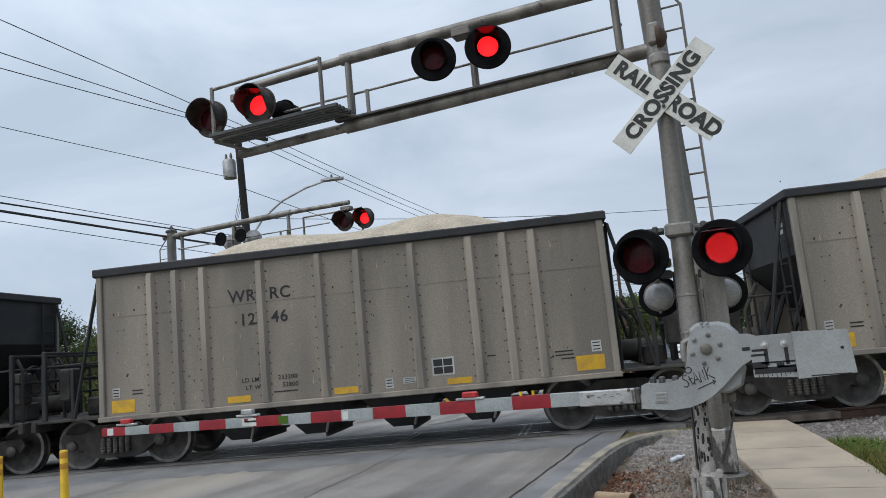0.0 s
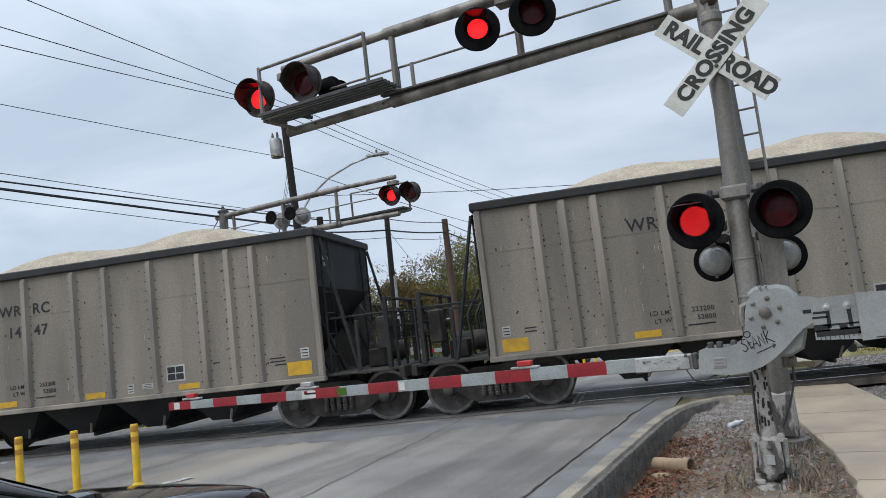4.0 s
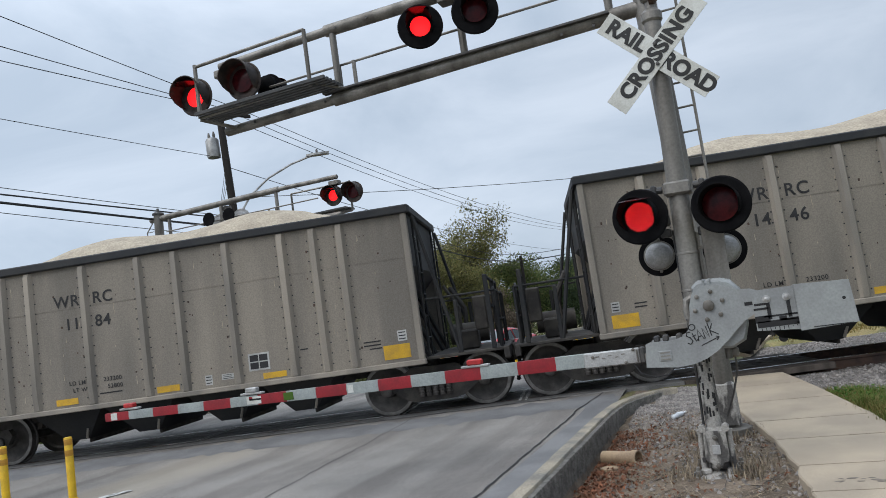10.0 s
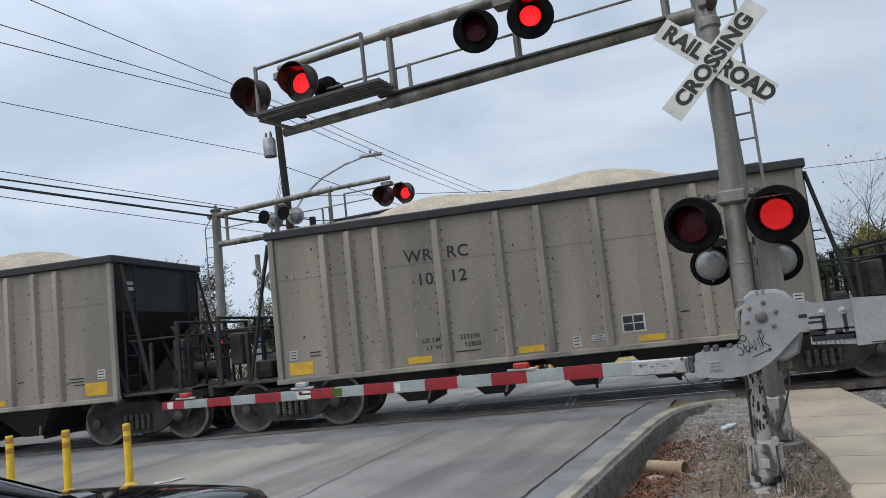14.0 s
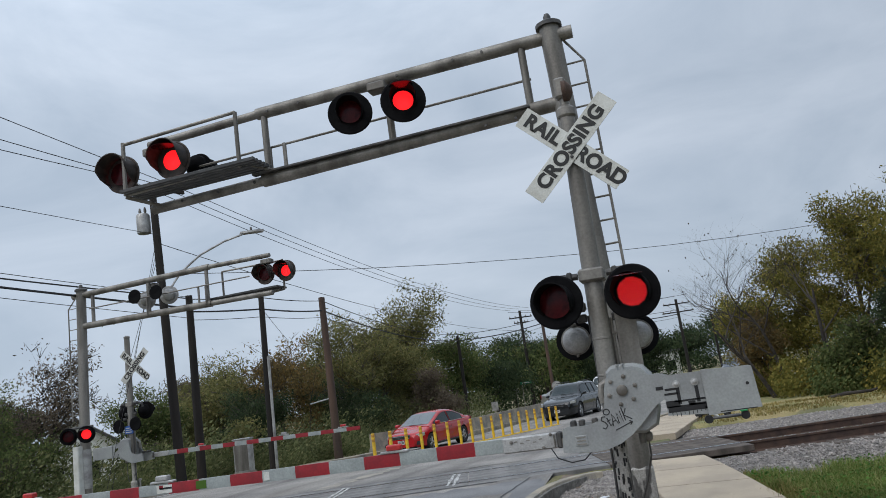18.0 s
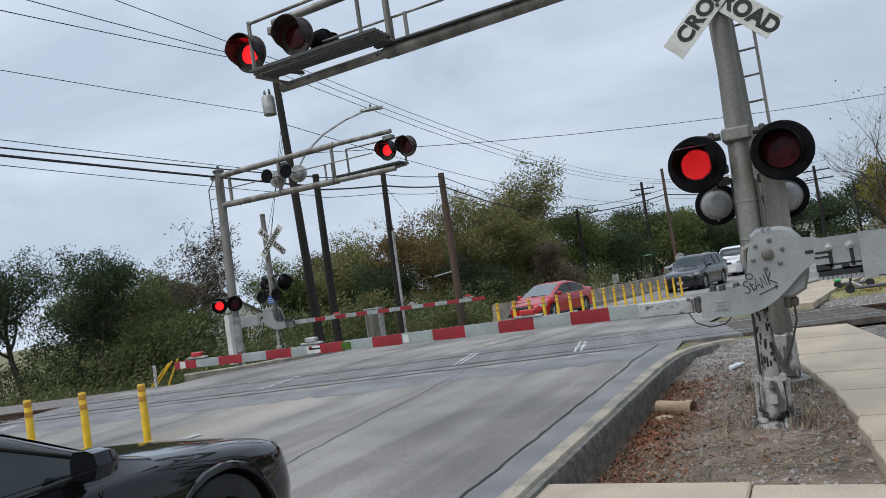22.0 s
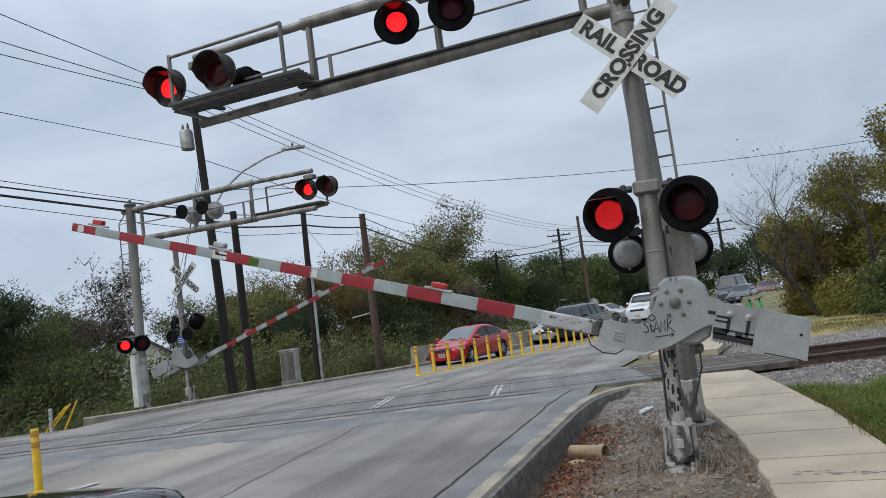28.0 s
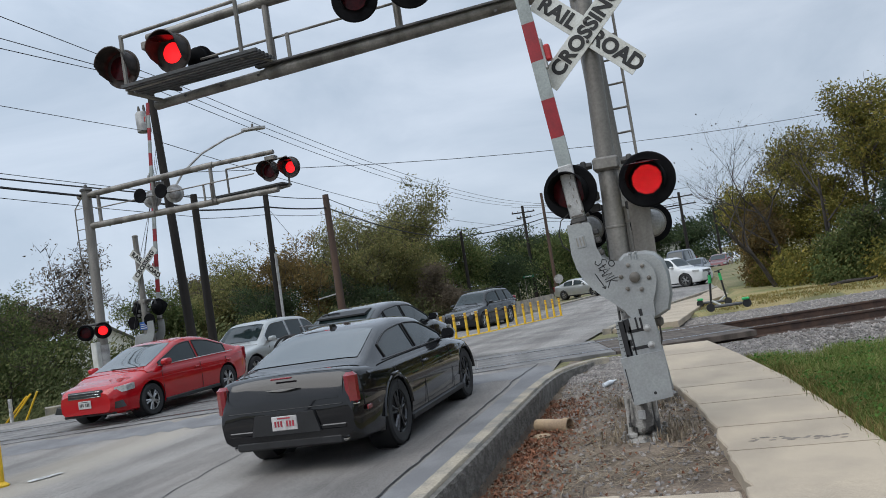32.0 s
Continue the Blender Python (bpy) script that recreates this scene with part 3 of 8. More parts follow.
far_walk = [(-1.75, 17.4), (-1.5, 21), (-0.95, 27), (1.2, 38), (3.3, 48), (10.8, 80)]
solo("kerb_opposite", wall_strip(far_walk, 0.2, -0.3, 0.09), CURB, "low kerb between the road and the pavement beyond the track", "kerb", kind="structure")

def soil_z(x, y):
    return ground_z(x, y) + 0.012 + 0.02 * noise.noise(Vector((x * 3, y * 3, 2))) + 0.008 * noise.noise(Vector((x * 11, y * 11, 4)))


# dirt verge between kerb and pavement
sheet("verge", steps((-1.92, 0.6, 0.05)), steps((4.75, 12.4, 0.06)), lambda x, y: soil_z(x, y), DIRT, "bare brown soil verge with straw and leaves", "verge")
# dry lawn beyond the track
sheet("lawn", steps((-0.3, 12, 0.6), (12, 60, 3.0)), steps((18.2, 34, 0.5)), lambda x, y: (ground_z(x, y) + 0.02) if x > lerp(ROAD_R, y) + 1.75 and far_offset(x, y) > 4.9 + 0.5 * noise.noise(Vector((x, y, 0))) else -1.5, DRY_GRASS, "thin dry lawn beyond the railway", "lawn")

# track bed and rails
def strip_along(s0, s1, prof, ds=1.0):
    ss = steps((s0, s1, ds))
    g = Geo()
    for s in ss:
        for off, z in prof:
            p = on_track(s, off, z)
            g.v.append(tuple(p))
    n = len(prof)
    g.f = [(j * n + i, (j + 1) * n + i, (j + 1) * n + i + 1, j * n + i + 1) for j in range(len(ss) - 1) for i in range(n - 1)]
    return g


BED = [(-2.9, -0.34), (-1.75, -0.2), (-0.8, -0.17), (0.8, -0.17), (1.75, -0.2), (3.0, -0.26), (6.2, -0.3)]
CROSS_A, CROSS_B = -6.2, 10.95
bed = solo("track_bed", strip_along(CROSS_B, 220, BED), BALLAST_BED, "grey crushed-stone ballast bed", "ballast", kind="structure")
part("bed_shoulder", strip_along(8.9, CROSS_B + 0.1, [(-3.6, -0.24), (-2.4, -0.19), (-1.26, -0.13)], 0.3), BALLAST_BED, bed, "gravel shoulder beside the pavement")
part("bed_shoulder", strip_along(9.6, CROSS_B + 0.1, [(1.26, -0.1), (3.0, -0.24), (6.2, -0.29)], 0.3), BALLAST_BED, bed, "gravel shoulder beside the pavement")
part("bed_beyond_road", strip_along(-220, CROSS_A, BED), BALLAST_BED, bed)


def rail(off):
    prof = [(-0.07, -0.18), (0.07, -0.18), (0.07, -0.165), (0.012, -0.14), (0.012, -0.035), (0.036, -0.025), (0.036, 0.004), (0.028, 0.011), (-0.028, 0.011), (-0.036, 0.004), (-0.036, -0.025), (-0.012, -0.035), (-0.012, -0.14), (-0.07, -0.165)]
    rings = [[tuple(on_track(s, off + a, b)) for a, b in prof] for s in (-230, -60, -10, 10, 60, 230)]
    return Geo().loft(rings)


for off in (-0.755, 0.755):
    r = solo("rail", rail(off), RUST, "rusty brown steel rail with a shiny running surface", "rail", "rails of the track", "structure")
    head = [[tuple(on_track(s, off + a, b)) for a, b in ((-0.026, 0.0108), (0.026, 0.0108), (0.026, 0.0125), (-0.026, 0.0125))] for s in (-230, -60, 60, 230)]
    part("running_surface", Geo().loft(head), RAIL_STEEL, r, "worn shiny rail head")

# ---- crossing signals ----
FLASH, PHASE = 1.191, 0.27
MID_LAG = -0.05
FLASHERS = []
WALK_STEEL = material("walkway_steel", (0.04, 0.042, 0.045), 0.6, 0.3, second=(0.07, 0.07, 0.07), scale=6)
BROWN_HOOD = material("weathered_brown_hood", (0.05, 0.036, 0.03), 0.7, second=(0.02, 0.016, 0.015), scale=9, grain=60, amount=0.5)


def lamp_head(parent, x, y, z, turn, side, back=0.29, lens=0.15, led=False, lag=0.0, shell=None, deep=1.0, wide=0.0):
    """A round signal lamp facing -y when turn is 0. side 0 or 1: which half of the beat it is lit in."""
    m = pose(x, y, z, 0, 0, turn)
    disc = part("backplate", Geo().lathe([(back - 0.012, 0.02), (back, 0.012), (back, -0.002), (back - 0.015, -0.012), (lens + 0.03, -0.004)], 40, "y"), shell or BLACK, parent, "round signal backplate", m)
    part("lamp_housing", Geo().lathe([(lens + 0.02, 0.02), (lens + 0.015, 0.11), (lens * 0.6, 0.2), (0.05, 0.22)], 24, "y"), shell or BLACK, disc, "lamp housing")
    # hood: a tube open at the bottom
    hood, n = Geo(), 26
    ro, ri = lens + 0.028 + wide, lens + 0.016 + wide
    rings = []
    for y0, cut in ((-0.004, 0.0), (-0.08 * deep, 0.1), (-0.15 * deep, 0.35), (-0.22 * deep, 0.75)):
        ring = []
        for r in (ro, ri):
            span = range(n + 1) if r == ro else range(n, -1, -1)
            for k in span:
                a = radians(-40 - 14 * 0 + cut * 60) + (radians(260 - cut * 120)) * k / n
                ring.append((r * math.cos(a), y0, r * math.sin(a)))
        rings.append(ring)
    part("hood", hood.loft(rings), shell or BLACK, disc, "black lamp hood")
    if led:
        face = part("lens", Geo().lathe([(lens, 0.012), (lens, 0.002), (lens - 0.006, -0.002)], 36, "y"), RED_LENS, disc, "red signal lens")
        dots, step = Geo(), 0.0185
        k = int(lens / step) + 1
        for i in range(-k, k + 1):
            for j in range(-k, k + 1):
                px, pz = (i + 0.5 * (j % 2)) * step, j * step * 0.87
                if math.hypot(px, pz) < lens - 0.012:
                    dots.add([(px + 0.0062 * math.cos(q), -0.005, pz + 0.0062 * math.sin(q)) for q in (0, 1.05, 2.09, 3.14, 4.19, 5.24)], [(0, 1, 2, 3, 4, 5)])
        tagged(part("led_face", dots, RED_LED, disc, "bright red light-emitting points", smooth=0), kind="stuff")
        part("lens_glow", Geo().lathe([(lens - 0.012, -0.0025), (lens - 0.014, -0.0035)], 36, "y"), RED_LIT_SOFT, disc, "lit red lens")
    else:
        part("lens", Geo().lathe([(lens, 0.012), (lens, 0.004), (lens * 0.8, -0.012), (lens * 0.4, -0.022), (0.01, -0.024)], 32, "y"), RED_LIT, disc, "lit red lens")
    # Added dark cover: poses as the unlit lens over the glowing one.
    unlit_cover = part("shutter_vane", Geo().lathe([(lens + 0.006, -0.001), (lens + 0.006, -0.004), (lens * 0.7, -0.011), (lens * 0.3, -0.017), (0.01, -0.019)], 32, "y", (0, 0, -lens - 0.004)), RED_LENS, disc, "added dark red cover posing as the unlit lens", pose(0, -0.03, lens + 0.004))
    FLASHERS.append((unlit_cover, lens, side, lag))
    return disc


RED_LIT_SOFT = glow("red_signal_glow", (1.0, 0.004, 0.006), 0.2)


def bell_lamp(parent, x, y, z, turn):
    """The rear of a lamp: a domed grey housing on a round black plate."""
    m = pose(x, y, z, 0, 0, turn)
    d = part("rear_backplate", Geo().lathe([(0.19, 0.03), (0.2, 0.02), (0.2, 0.0), (0.18, -0.012)], 36, "y"), BLACK, parent, "round black backplate seen from behind", m)
    part("rear_dome", Geo().lathe([(0.135, -0.012), (0.131, -0.045), (0.107, -0.09), (0.066, -0.12), (0.016, -0.128)], 28, "y"), ALU, d, "domed grey lamp housing")
    part("dome_rim", Geo().lathe([(0.14, -0.01), (0.147, -0.02), (0.147, -0.032), (0.136, -0.036)], 28, "y"), GALV, d)
    part("hinge", Geo().box((0, -0.03, 0.152), (0.05, 0.06, 0.035), 0.006), GALV, d)
    part("latch", Geo().box((0, -0.03, -0.152), (0.025, 0.05, 0.03), 0.004), GALV, d)
    return d


def crossbuck(parent, z, y, turn=0, x=0.0):
    for ang, words in ((-44, "RAIL  ROAD"), (45, "CROSSING")):
        yy = y - (0.012 if words == "CROSSING" else 0)
        m = pose(x, 0, z, 0, 0, turn) @ pose(0, yy, 0, 0, -ang, 0)
        b = part("crossbuck_board", Geo().box((0, 0, 0), (1.24, 0.006, 0.225), 0.002), WHITE_SHEET, parent, "white reflective crossbuck blade", m)
        size = 0.2
        if words == "CROSSING":
            part("lettering", text_mesh(words, size, 0.001, 1.04, 0.009), LETTER, b, "black lettering", pose(0, -0.006, 0))
        else:
            part("lettering", text_mesh("RAIL", size, 0.001, 1.06, 0.009), LETTER, b, "black lettering", pose(-0.345, -0.006, 0))
            part("lettering", text_mesh("ROAD", size, 0.001, 1.0, 0.009), LETTER, b, "black lettering", pose(0.36, -0.006, 0))
    for dz in (-0.1, 0.1):
        part("bolt", Geo().lathe([(0.018, 0.0), (0.018, -0.012), (0.008, -0.016)], 8, "y", (0, y - 0.016, dz)), DARK_STEEL, parent, "", pose(x, 0, z, 0, 0, turn))


def gate_parts(parent, hub, length, rows, side=-1, number=15):
    """The gate's drive and its arm, which turns on the hub about y. side -1: the arm lies to -x."""
    hx, hy, hz = hub
    # drive housing, with a ribbed lid
    ring = lambda y, k: [(hx + 0.08 + (q[0] - 0.08) * k, y, hz - 0.09 + (q[1] + 0.09) * k) for q in ((-0.1, -0.3), (0.0, -0.39), (0.15, -0.4), (0.26, -0.34), (0.3, -0.2), (0.3, 0.0), (0.27, 0.12), (0.2, 0.2), (0.12, 0.225), (-0.08, 0.225), (-0.13, 0.18), (-0.13, -0.15))]
    box = part("drive_housing", Geo().loft([ring(hy + 0.0, 0.93), ring(hy + 0.03, 1.0), ring(hy + 0.18, 1.0), ring(hy + 0.185, 1.035), ring(hy + 0.21, 1.035), ring(hy + 0.215, 1.0), ring(hy + 0.36, 1.0), ring(hy + 0.4, 0.92)]), GATE_GREY, parent, "grey cast gate drive housing")
    for dx in (-0.02, 0.03):
        part("housing_rib", Geo().box((hx + dx, hy + 0.17, hz + 0.225), (0.022, 0.38, 0.03), 0.008), GATE_GREY, box)
        part("housing_rib", Geo().box((hx + dx, hy - 0.003, hz + 0.17), (0.022, 0.02, 0.11), 0.006), GATE_GREY, box)
    part("drain_pipe", Geo().tube([(hx + 0.1, hy + 0.15, hz - 0.4), (hx + 0.1, hy + 0.15, hz - 0.5)], 0.03, 10), GALV, box)
    part("limit_box", Geo().box((hx + 0.14, hy + 0.22, hz - 0.45), (0.1, 0.1, 0.09), 0.02), GALV, box, "small cast junction box")
    part("flexible_conduit", Geo().tube([(hx + 0.15, hy + 0.2, hz - 0.48), (hx + 0.15, hy + 0.22, hz - 0.62), (hx + 0.08, hy + 0.3, hz - 0.85), (hx + 0.0, hy + 0.34, hz - 1.05)], 0.009, 8), DARK_STEEL, box, "flexible conduit")
    part("drive_shaft", Geo().lathe([(0.07, 0.08), (0.07, -0.02)], 20, "y", hub), GALV, box)
    part("breather_pipe", Geo().tube([(hx + side * 0.19, hy + 0.06, hz - 0.1), (hx + side * 0.2, hy + 0.06, hz - 0.02), (hx + side * 0.19, hy + 0.06, hz + 0.06), (hx + side * 0.12, hy + 0.06, hz + 0.1)], 0.035, 10), GALV, box)
    # support plate in the arm's own space: the hub is the origin, the arm lies along -x
    plate = [(-0.56, -0.265), (-0.6, -0.28), (-0.624, -0.487), (-0.345, -0.514), (-0.2, -0.5), (-0.086, -0.463), (0.02, -0.4), (0.107, -0.33), (0.2, -0.24), (0.277, -0.172), (0.37, -0.12), (0.42, -0.11), (0.42, 0.07), (0.36, 0.095), (0.25, 0.105), (0.16, 0.15), (0.06, 0.185), (-0.05, 0.18), (-0.13, 0.12), (-0.163, 0.02), (-0.175, -0.08), (-0.205, -0.19), (-0.26, -0.245), (-0.36, -0.272)]
    if side > 0:
        plate = [(-a, b) for a, b in plate]
    arm = part("gate_arm", Geo().prism(plate, -0.055, -0.02), GATE_GREY, parent, "grey cast support of the gate arm", pose(hx, hy, hz))
    s = -side
    plate_in = [(a, b) for a, b in plate]
    part("inner_plate", Geo().prism(plate_in, 0.43, 0.455), GATE_GREY, arm, "grey inner support plate")
    part("hub_boss", Geo().lathe([(0.05, -0.055), (0.05, -0.075), (0.03, -0.085)], 18, "y"), GALV, arm, "hub bolt and washer")
    for k in range(6):
        a = 2 * math.pi * (k + 0.25) / 6
        part("bolt", Geo().lathe([(0.02, -0.055), (0.02, -0.07), (0.009, -0.076)], 10, "y", (0.125 * math.cos(a), 0, 0.125 * math.sin(a))), GALV, arm)
    if s > 0:
        weights(arm)
    else:
        part("counterweight", Geo().box((-0.8, -0.03, -0.1), (0.75, 0.05, 0.36), 0.01), GATE_GREY, arm, "grey counterweight plate")
    # the striped arm
    part("arm_socket", Geo().box((side * 0.93, 0.0, -0.37), (0.52, 0.09, 0.14), 0.01), ALU, arm, "aluminium arm socket")
    for q, w, h, zz in ((0.645, 0.05, 0.15, -0.37), (0.61, 0.04, 0.09, -0.4), (0.69, 0.03, 0.13, -0.37)):
        part("arm_clasp", Geo().box((side * q, 0.0, zz), (w, 0.1, h), 0.012), DARK_STEEL if w > 0.045 else GALV, arm, "worn steel breakaway clasp")
    for q in (0.3, 0.42, 0.5):
        part("clasp_lug", Geo().box((side * q, 0.02, -0.245), (0.05, 0.1, 0.06), 0.01), DARK_STEEL, arm)
    for q, zz in ((0.72, -0.31), (0.8, -0.42), (1.1, -0.34)):
        part("bolt", Geo().lathe([(0.016, -0.045), (0.016, -0.058), (0.008, -0.062)], 8, "y", (side * q, 0, zz)), GALV, arm)
    for i in range(5):
        part("word_bar", Geo().box((side * (0.82 + 0.06 * i), -0.0465, -0.34 - 0.02 * (i % 2)), (0.035, 0.003, 0.01)), GALV, arm)
    for i in range(number):
        a, b = 1.47 + (length - 1.47) * i / number, 1.47 + (length - 1.47) * (i + 1) / number
        h0, h1 = 0.13 - 0.03 * i / number, 0.13 - 0.03 * (i + 1) / number
        za, zb = -0.365 - 0.03 * i / number, -0.365 - 0.03 * (i + 1) / number
        ring = lambda q, h, z: [(side * q, -0.022, z - h / 2), (side * q, 0.022, z - h / 2), (side * q, 0.026, z), (side * q, 0.022, z + h / 2), (side * q, -0.022, z + h / 2), (side * q, -0.026, z)]
        part("white_band" if i % 2 else "red_band", Geo().loft([ring(a, h0, za), ring(b, h1, zb)]), ARM_WHITE if i % 2 else RED_SHEET, arm, "greyish white reflective band" if i % 2 else "red reflective band")
    part("white_band", Geo().box((side * 1.325, 0, -0.365), (0.3, 0.048, 0.132), 0.004), ARM_WHITE, arm, "greyish white reflective band")
    for q, lit in ((2.3, True), (5.05, False), (6.9, True)):
        if q > length:
            continue
        zz = -0.365 - 0.03 * (q - 1.2) / (length - 1.2) + 0.064
        lamp = part("arm_lamp_base", Geo().box((side * q, 0, zz + 0.012), (0.3, 0.07, 0.025), 0.006), ALU, arm, "arm lamp bracket")
        part("arm_lamp", Geo().box((side * q, 0, zz + 0.052), (0.16, 0.075, 0.06), 0.012), SMALL_RED if lit else ALU, arm, "red arm lamp" if lit else "pale arm lamp")
    return arm


def weights(arm):
    """Counterweight arms and plates, with their black paint runs and a painted tag."""
    part("weight_arm", Geo().prism([(0.36, 0.06), (0.42, 0.075), (0.72, 0.075), (0.72, -0.3), (0.36, -0.275)], -0.075, -0.052), GATE_GREY, arm, "grey counterweight arm with black paint runs")
    part("counterweight", Geo().prism([(0.7, 0.085), (1.12, 0.065), (1.14, -0.29), (0.7, -0.31)], -0.125, -0.077), GATE_GREY, arm, "grey counterweight plate")
    part("inner_weight", Geo().box((0.8, 0.455, -0.12), (0.72, 0.05, 0.36), 0.012), GATE_GREY, arm, "inner counterweight plate")
    # Slot drawn flat: its inner shade is a black patch on the plate.
    part("slot", Geo().box((0.33, -0.0565, -0.03), (0.07, 0.003, 0.03), 0.001), INK, arm, "flat black patch for a shaded slot")
    for x in (0.475, 0.635):
        part("bolt", Geo().lathe([(0.034, -0.075), (0.034, -0.085), (0.02, -0.086), (0.02, -0.1), (0.01, -0.106)], 12, "y", (x, 0, -0.01)), ALU, arm)
        part("paint_run", Geo().box((x + 0.005, -0.0765, -0.1), (0.03, 0.003, 0.17), 0.001), INK, arm, "black paint run")
    for x, z, w2, h in ((0.57, -0.16, 0.28, 0.016), (0.42, -0.05, 0.1, 0.02), (0.42, -0.09, 0.12, 0.018), (0.54, -0.225, 0.34, 0.055), (0.42, -0.18, 0.12, 0.06), (0.64, -0.2, 0.16, 0.02), (0.58, -0.19, 0.06, 0.04), (0.7, -0.24, 0.04, 0.02)):
        part("paint_run", Geo().box((x, -0.0765, z), (w2, 0.003, h), 0.001), INK, arm, "black paint run")
    rnd = random.Random(17)
    for i in range(9):
        x = 0.4 + 0.035 * i
        h = rnd.uniform(0.01, 0.04)
        part("paint_drip", Geo().box((x, -0.0765, -0.255 - h / 2), (0.006, 0.003, h), 0.0), INK, arm)
    # Hole drawn as a black disc, its shade painted on.
    part("weight_hole", Geo().lathe([(0.014, -0.1255), (0.014, -0.127)], 14, "y", (1.06, 0, -0.08)), INK, arm)
    part("scrape", Geo().box((0.95, -0.1265, -0.29), (0.3, 0.003, 0.008)), INK, arm)
    # sprayed tag: strokes of five letters, a ring above and an arrow below
    letters = [[(0.05, 0.1), (0.02, 0.11), (0.005, 0.08), (0.03, 0.055), (0.04, 0.02), (0.01, 0.0), (-0.01, 0.02)], [(0.06, 0.085), (0.065, 0.005), (0.085, 0.02)], [(0.05, 0.055), (0.085, 0.06)], [(0.085, 0.0), (0.115, 0.1), (0.135, 0.0)], [(0.095, 0.035), (0.13, 0.035)], [(0.145, 0.0), (0.155, 0.095), (0.185, 0.0), (0.19, 0.1)], [(0.215, 0.12), (0.205, 0.0)], [(0.25, 0.1), (0.21, 0.05), (0.265, -0.01)], [(0.09, -0.045), (0.26, -0.03), (0.235, -0.015)], [(0.26, -0.03), (0.23, -0.05)], [(0.08 + 0.028 * math.cos(q), 0.135 + 0.026 * math.sin(q)) for q in (k * math.pi / 6 for k in range(13))]]
    g, tilt = Geo(), radians(16)
    for q in letters:
        g.tube([(-0.215 + a * math.cos(tilt) - b * math.sin(tilt), -0.056, -0.325 + a * math.sin(tilt) + b * math.cos(tilt)) for a, b in q], 0.0048, 5)
    part("painted_tag", g, INK, arm, "black scrawled paint mark")
    part("maker_plate", Geo().box((-0.44, -0.058, -0.4), (0.115, 0.006, 0.095), 0.004), GATE_GREY, arm, "cast plate")
    for i in range(3):
        part("plate_bar", Geo().box((-0.44, -0.0625, -0.43 + 0.03 * i), (0.085, 0.004, 0.012)), GALV, arm)
    part("cable_loop", Geo().tube([(-0.74, -0.03, -0.43), (-0.68, -0.06, -0.53), (-0.56, -0.06, -0.58), (-0.44, -0.05, -0.57), (-0.36, -0.04, -0.5)], 0.006, 6), WIRE, arm, "drooping black cable")
    # stickers
    for x, mt, w2 in ((-5.02, WHITE_SHEET, 0.2), (-4.55, CLOVER, 0.13), (-3.75, WHITE_SHEET, 0.07), (-7.15, WHITE_SHEET, 0.1)):
        part("sticker", Geo().box((x, -0.0275, -0.365 - 0.03 * (-x - 1.2) / 6.2), (w2, 0.003, 0.085), 0.001), mt, arm, "small sticker")
    part("sticker_bar", Geo().box((-5.0, -0.0295, -0.375), (0.16, 0.002, 0.02)), INK, arm)
    part("sticker_bar", Geo().box((-5.06, -0.0295, -0.36), (0.05, 0.002, 0.035)), RED_SHEET, arm)


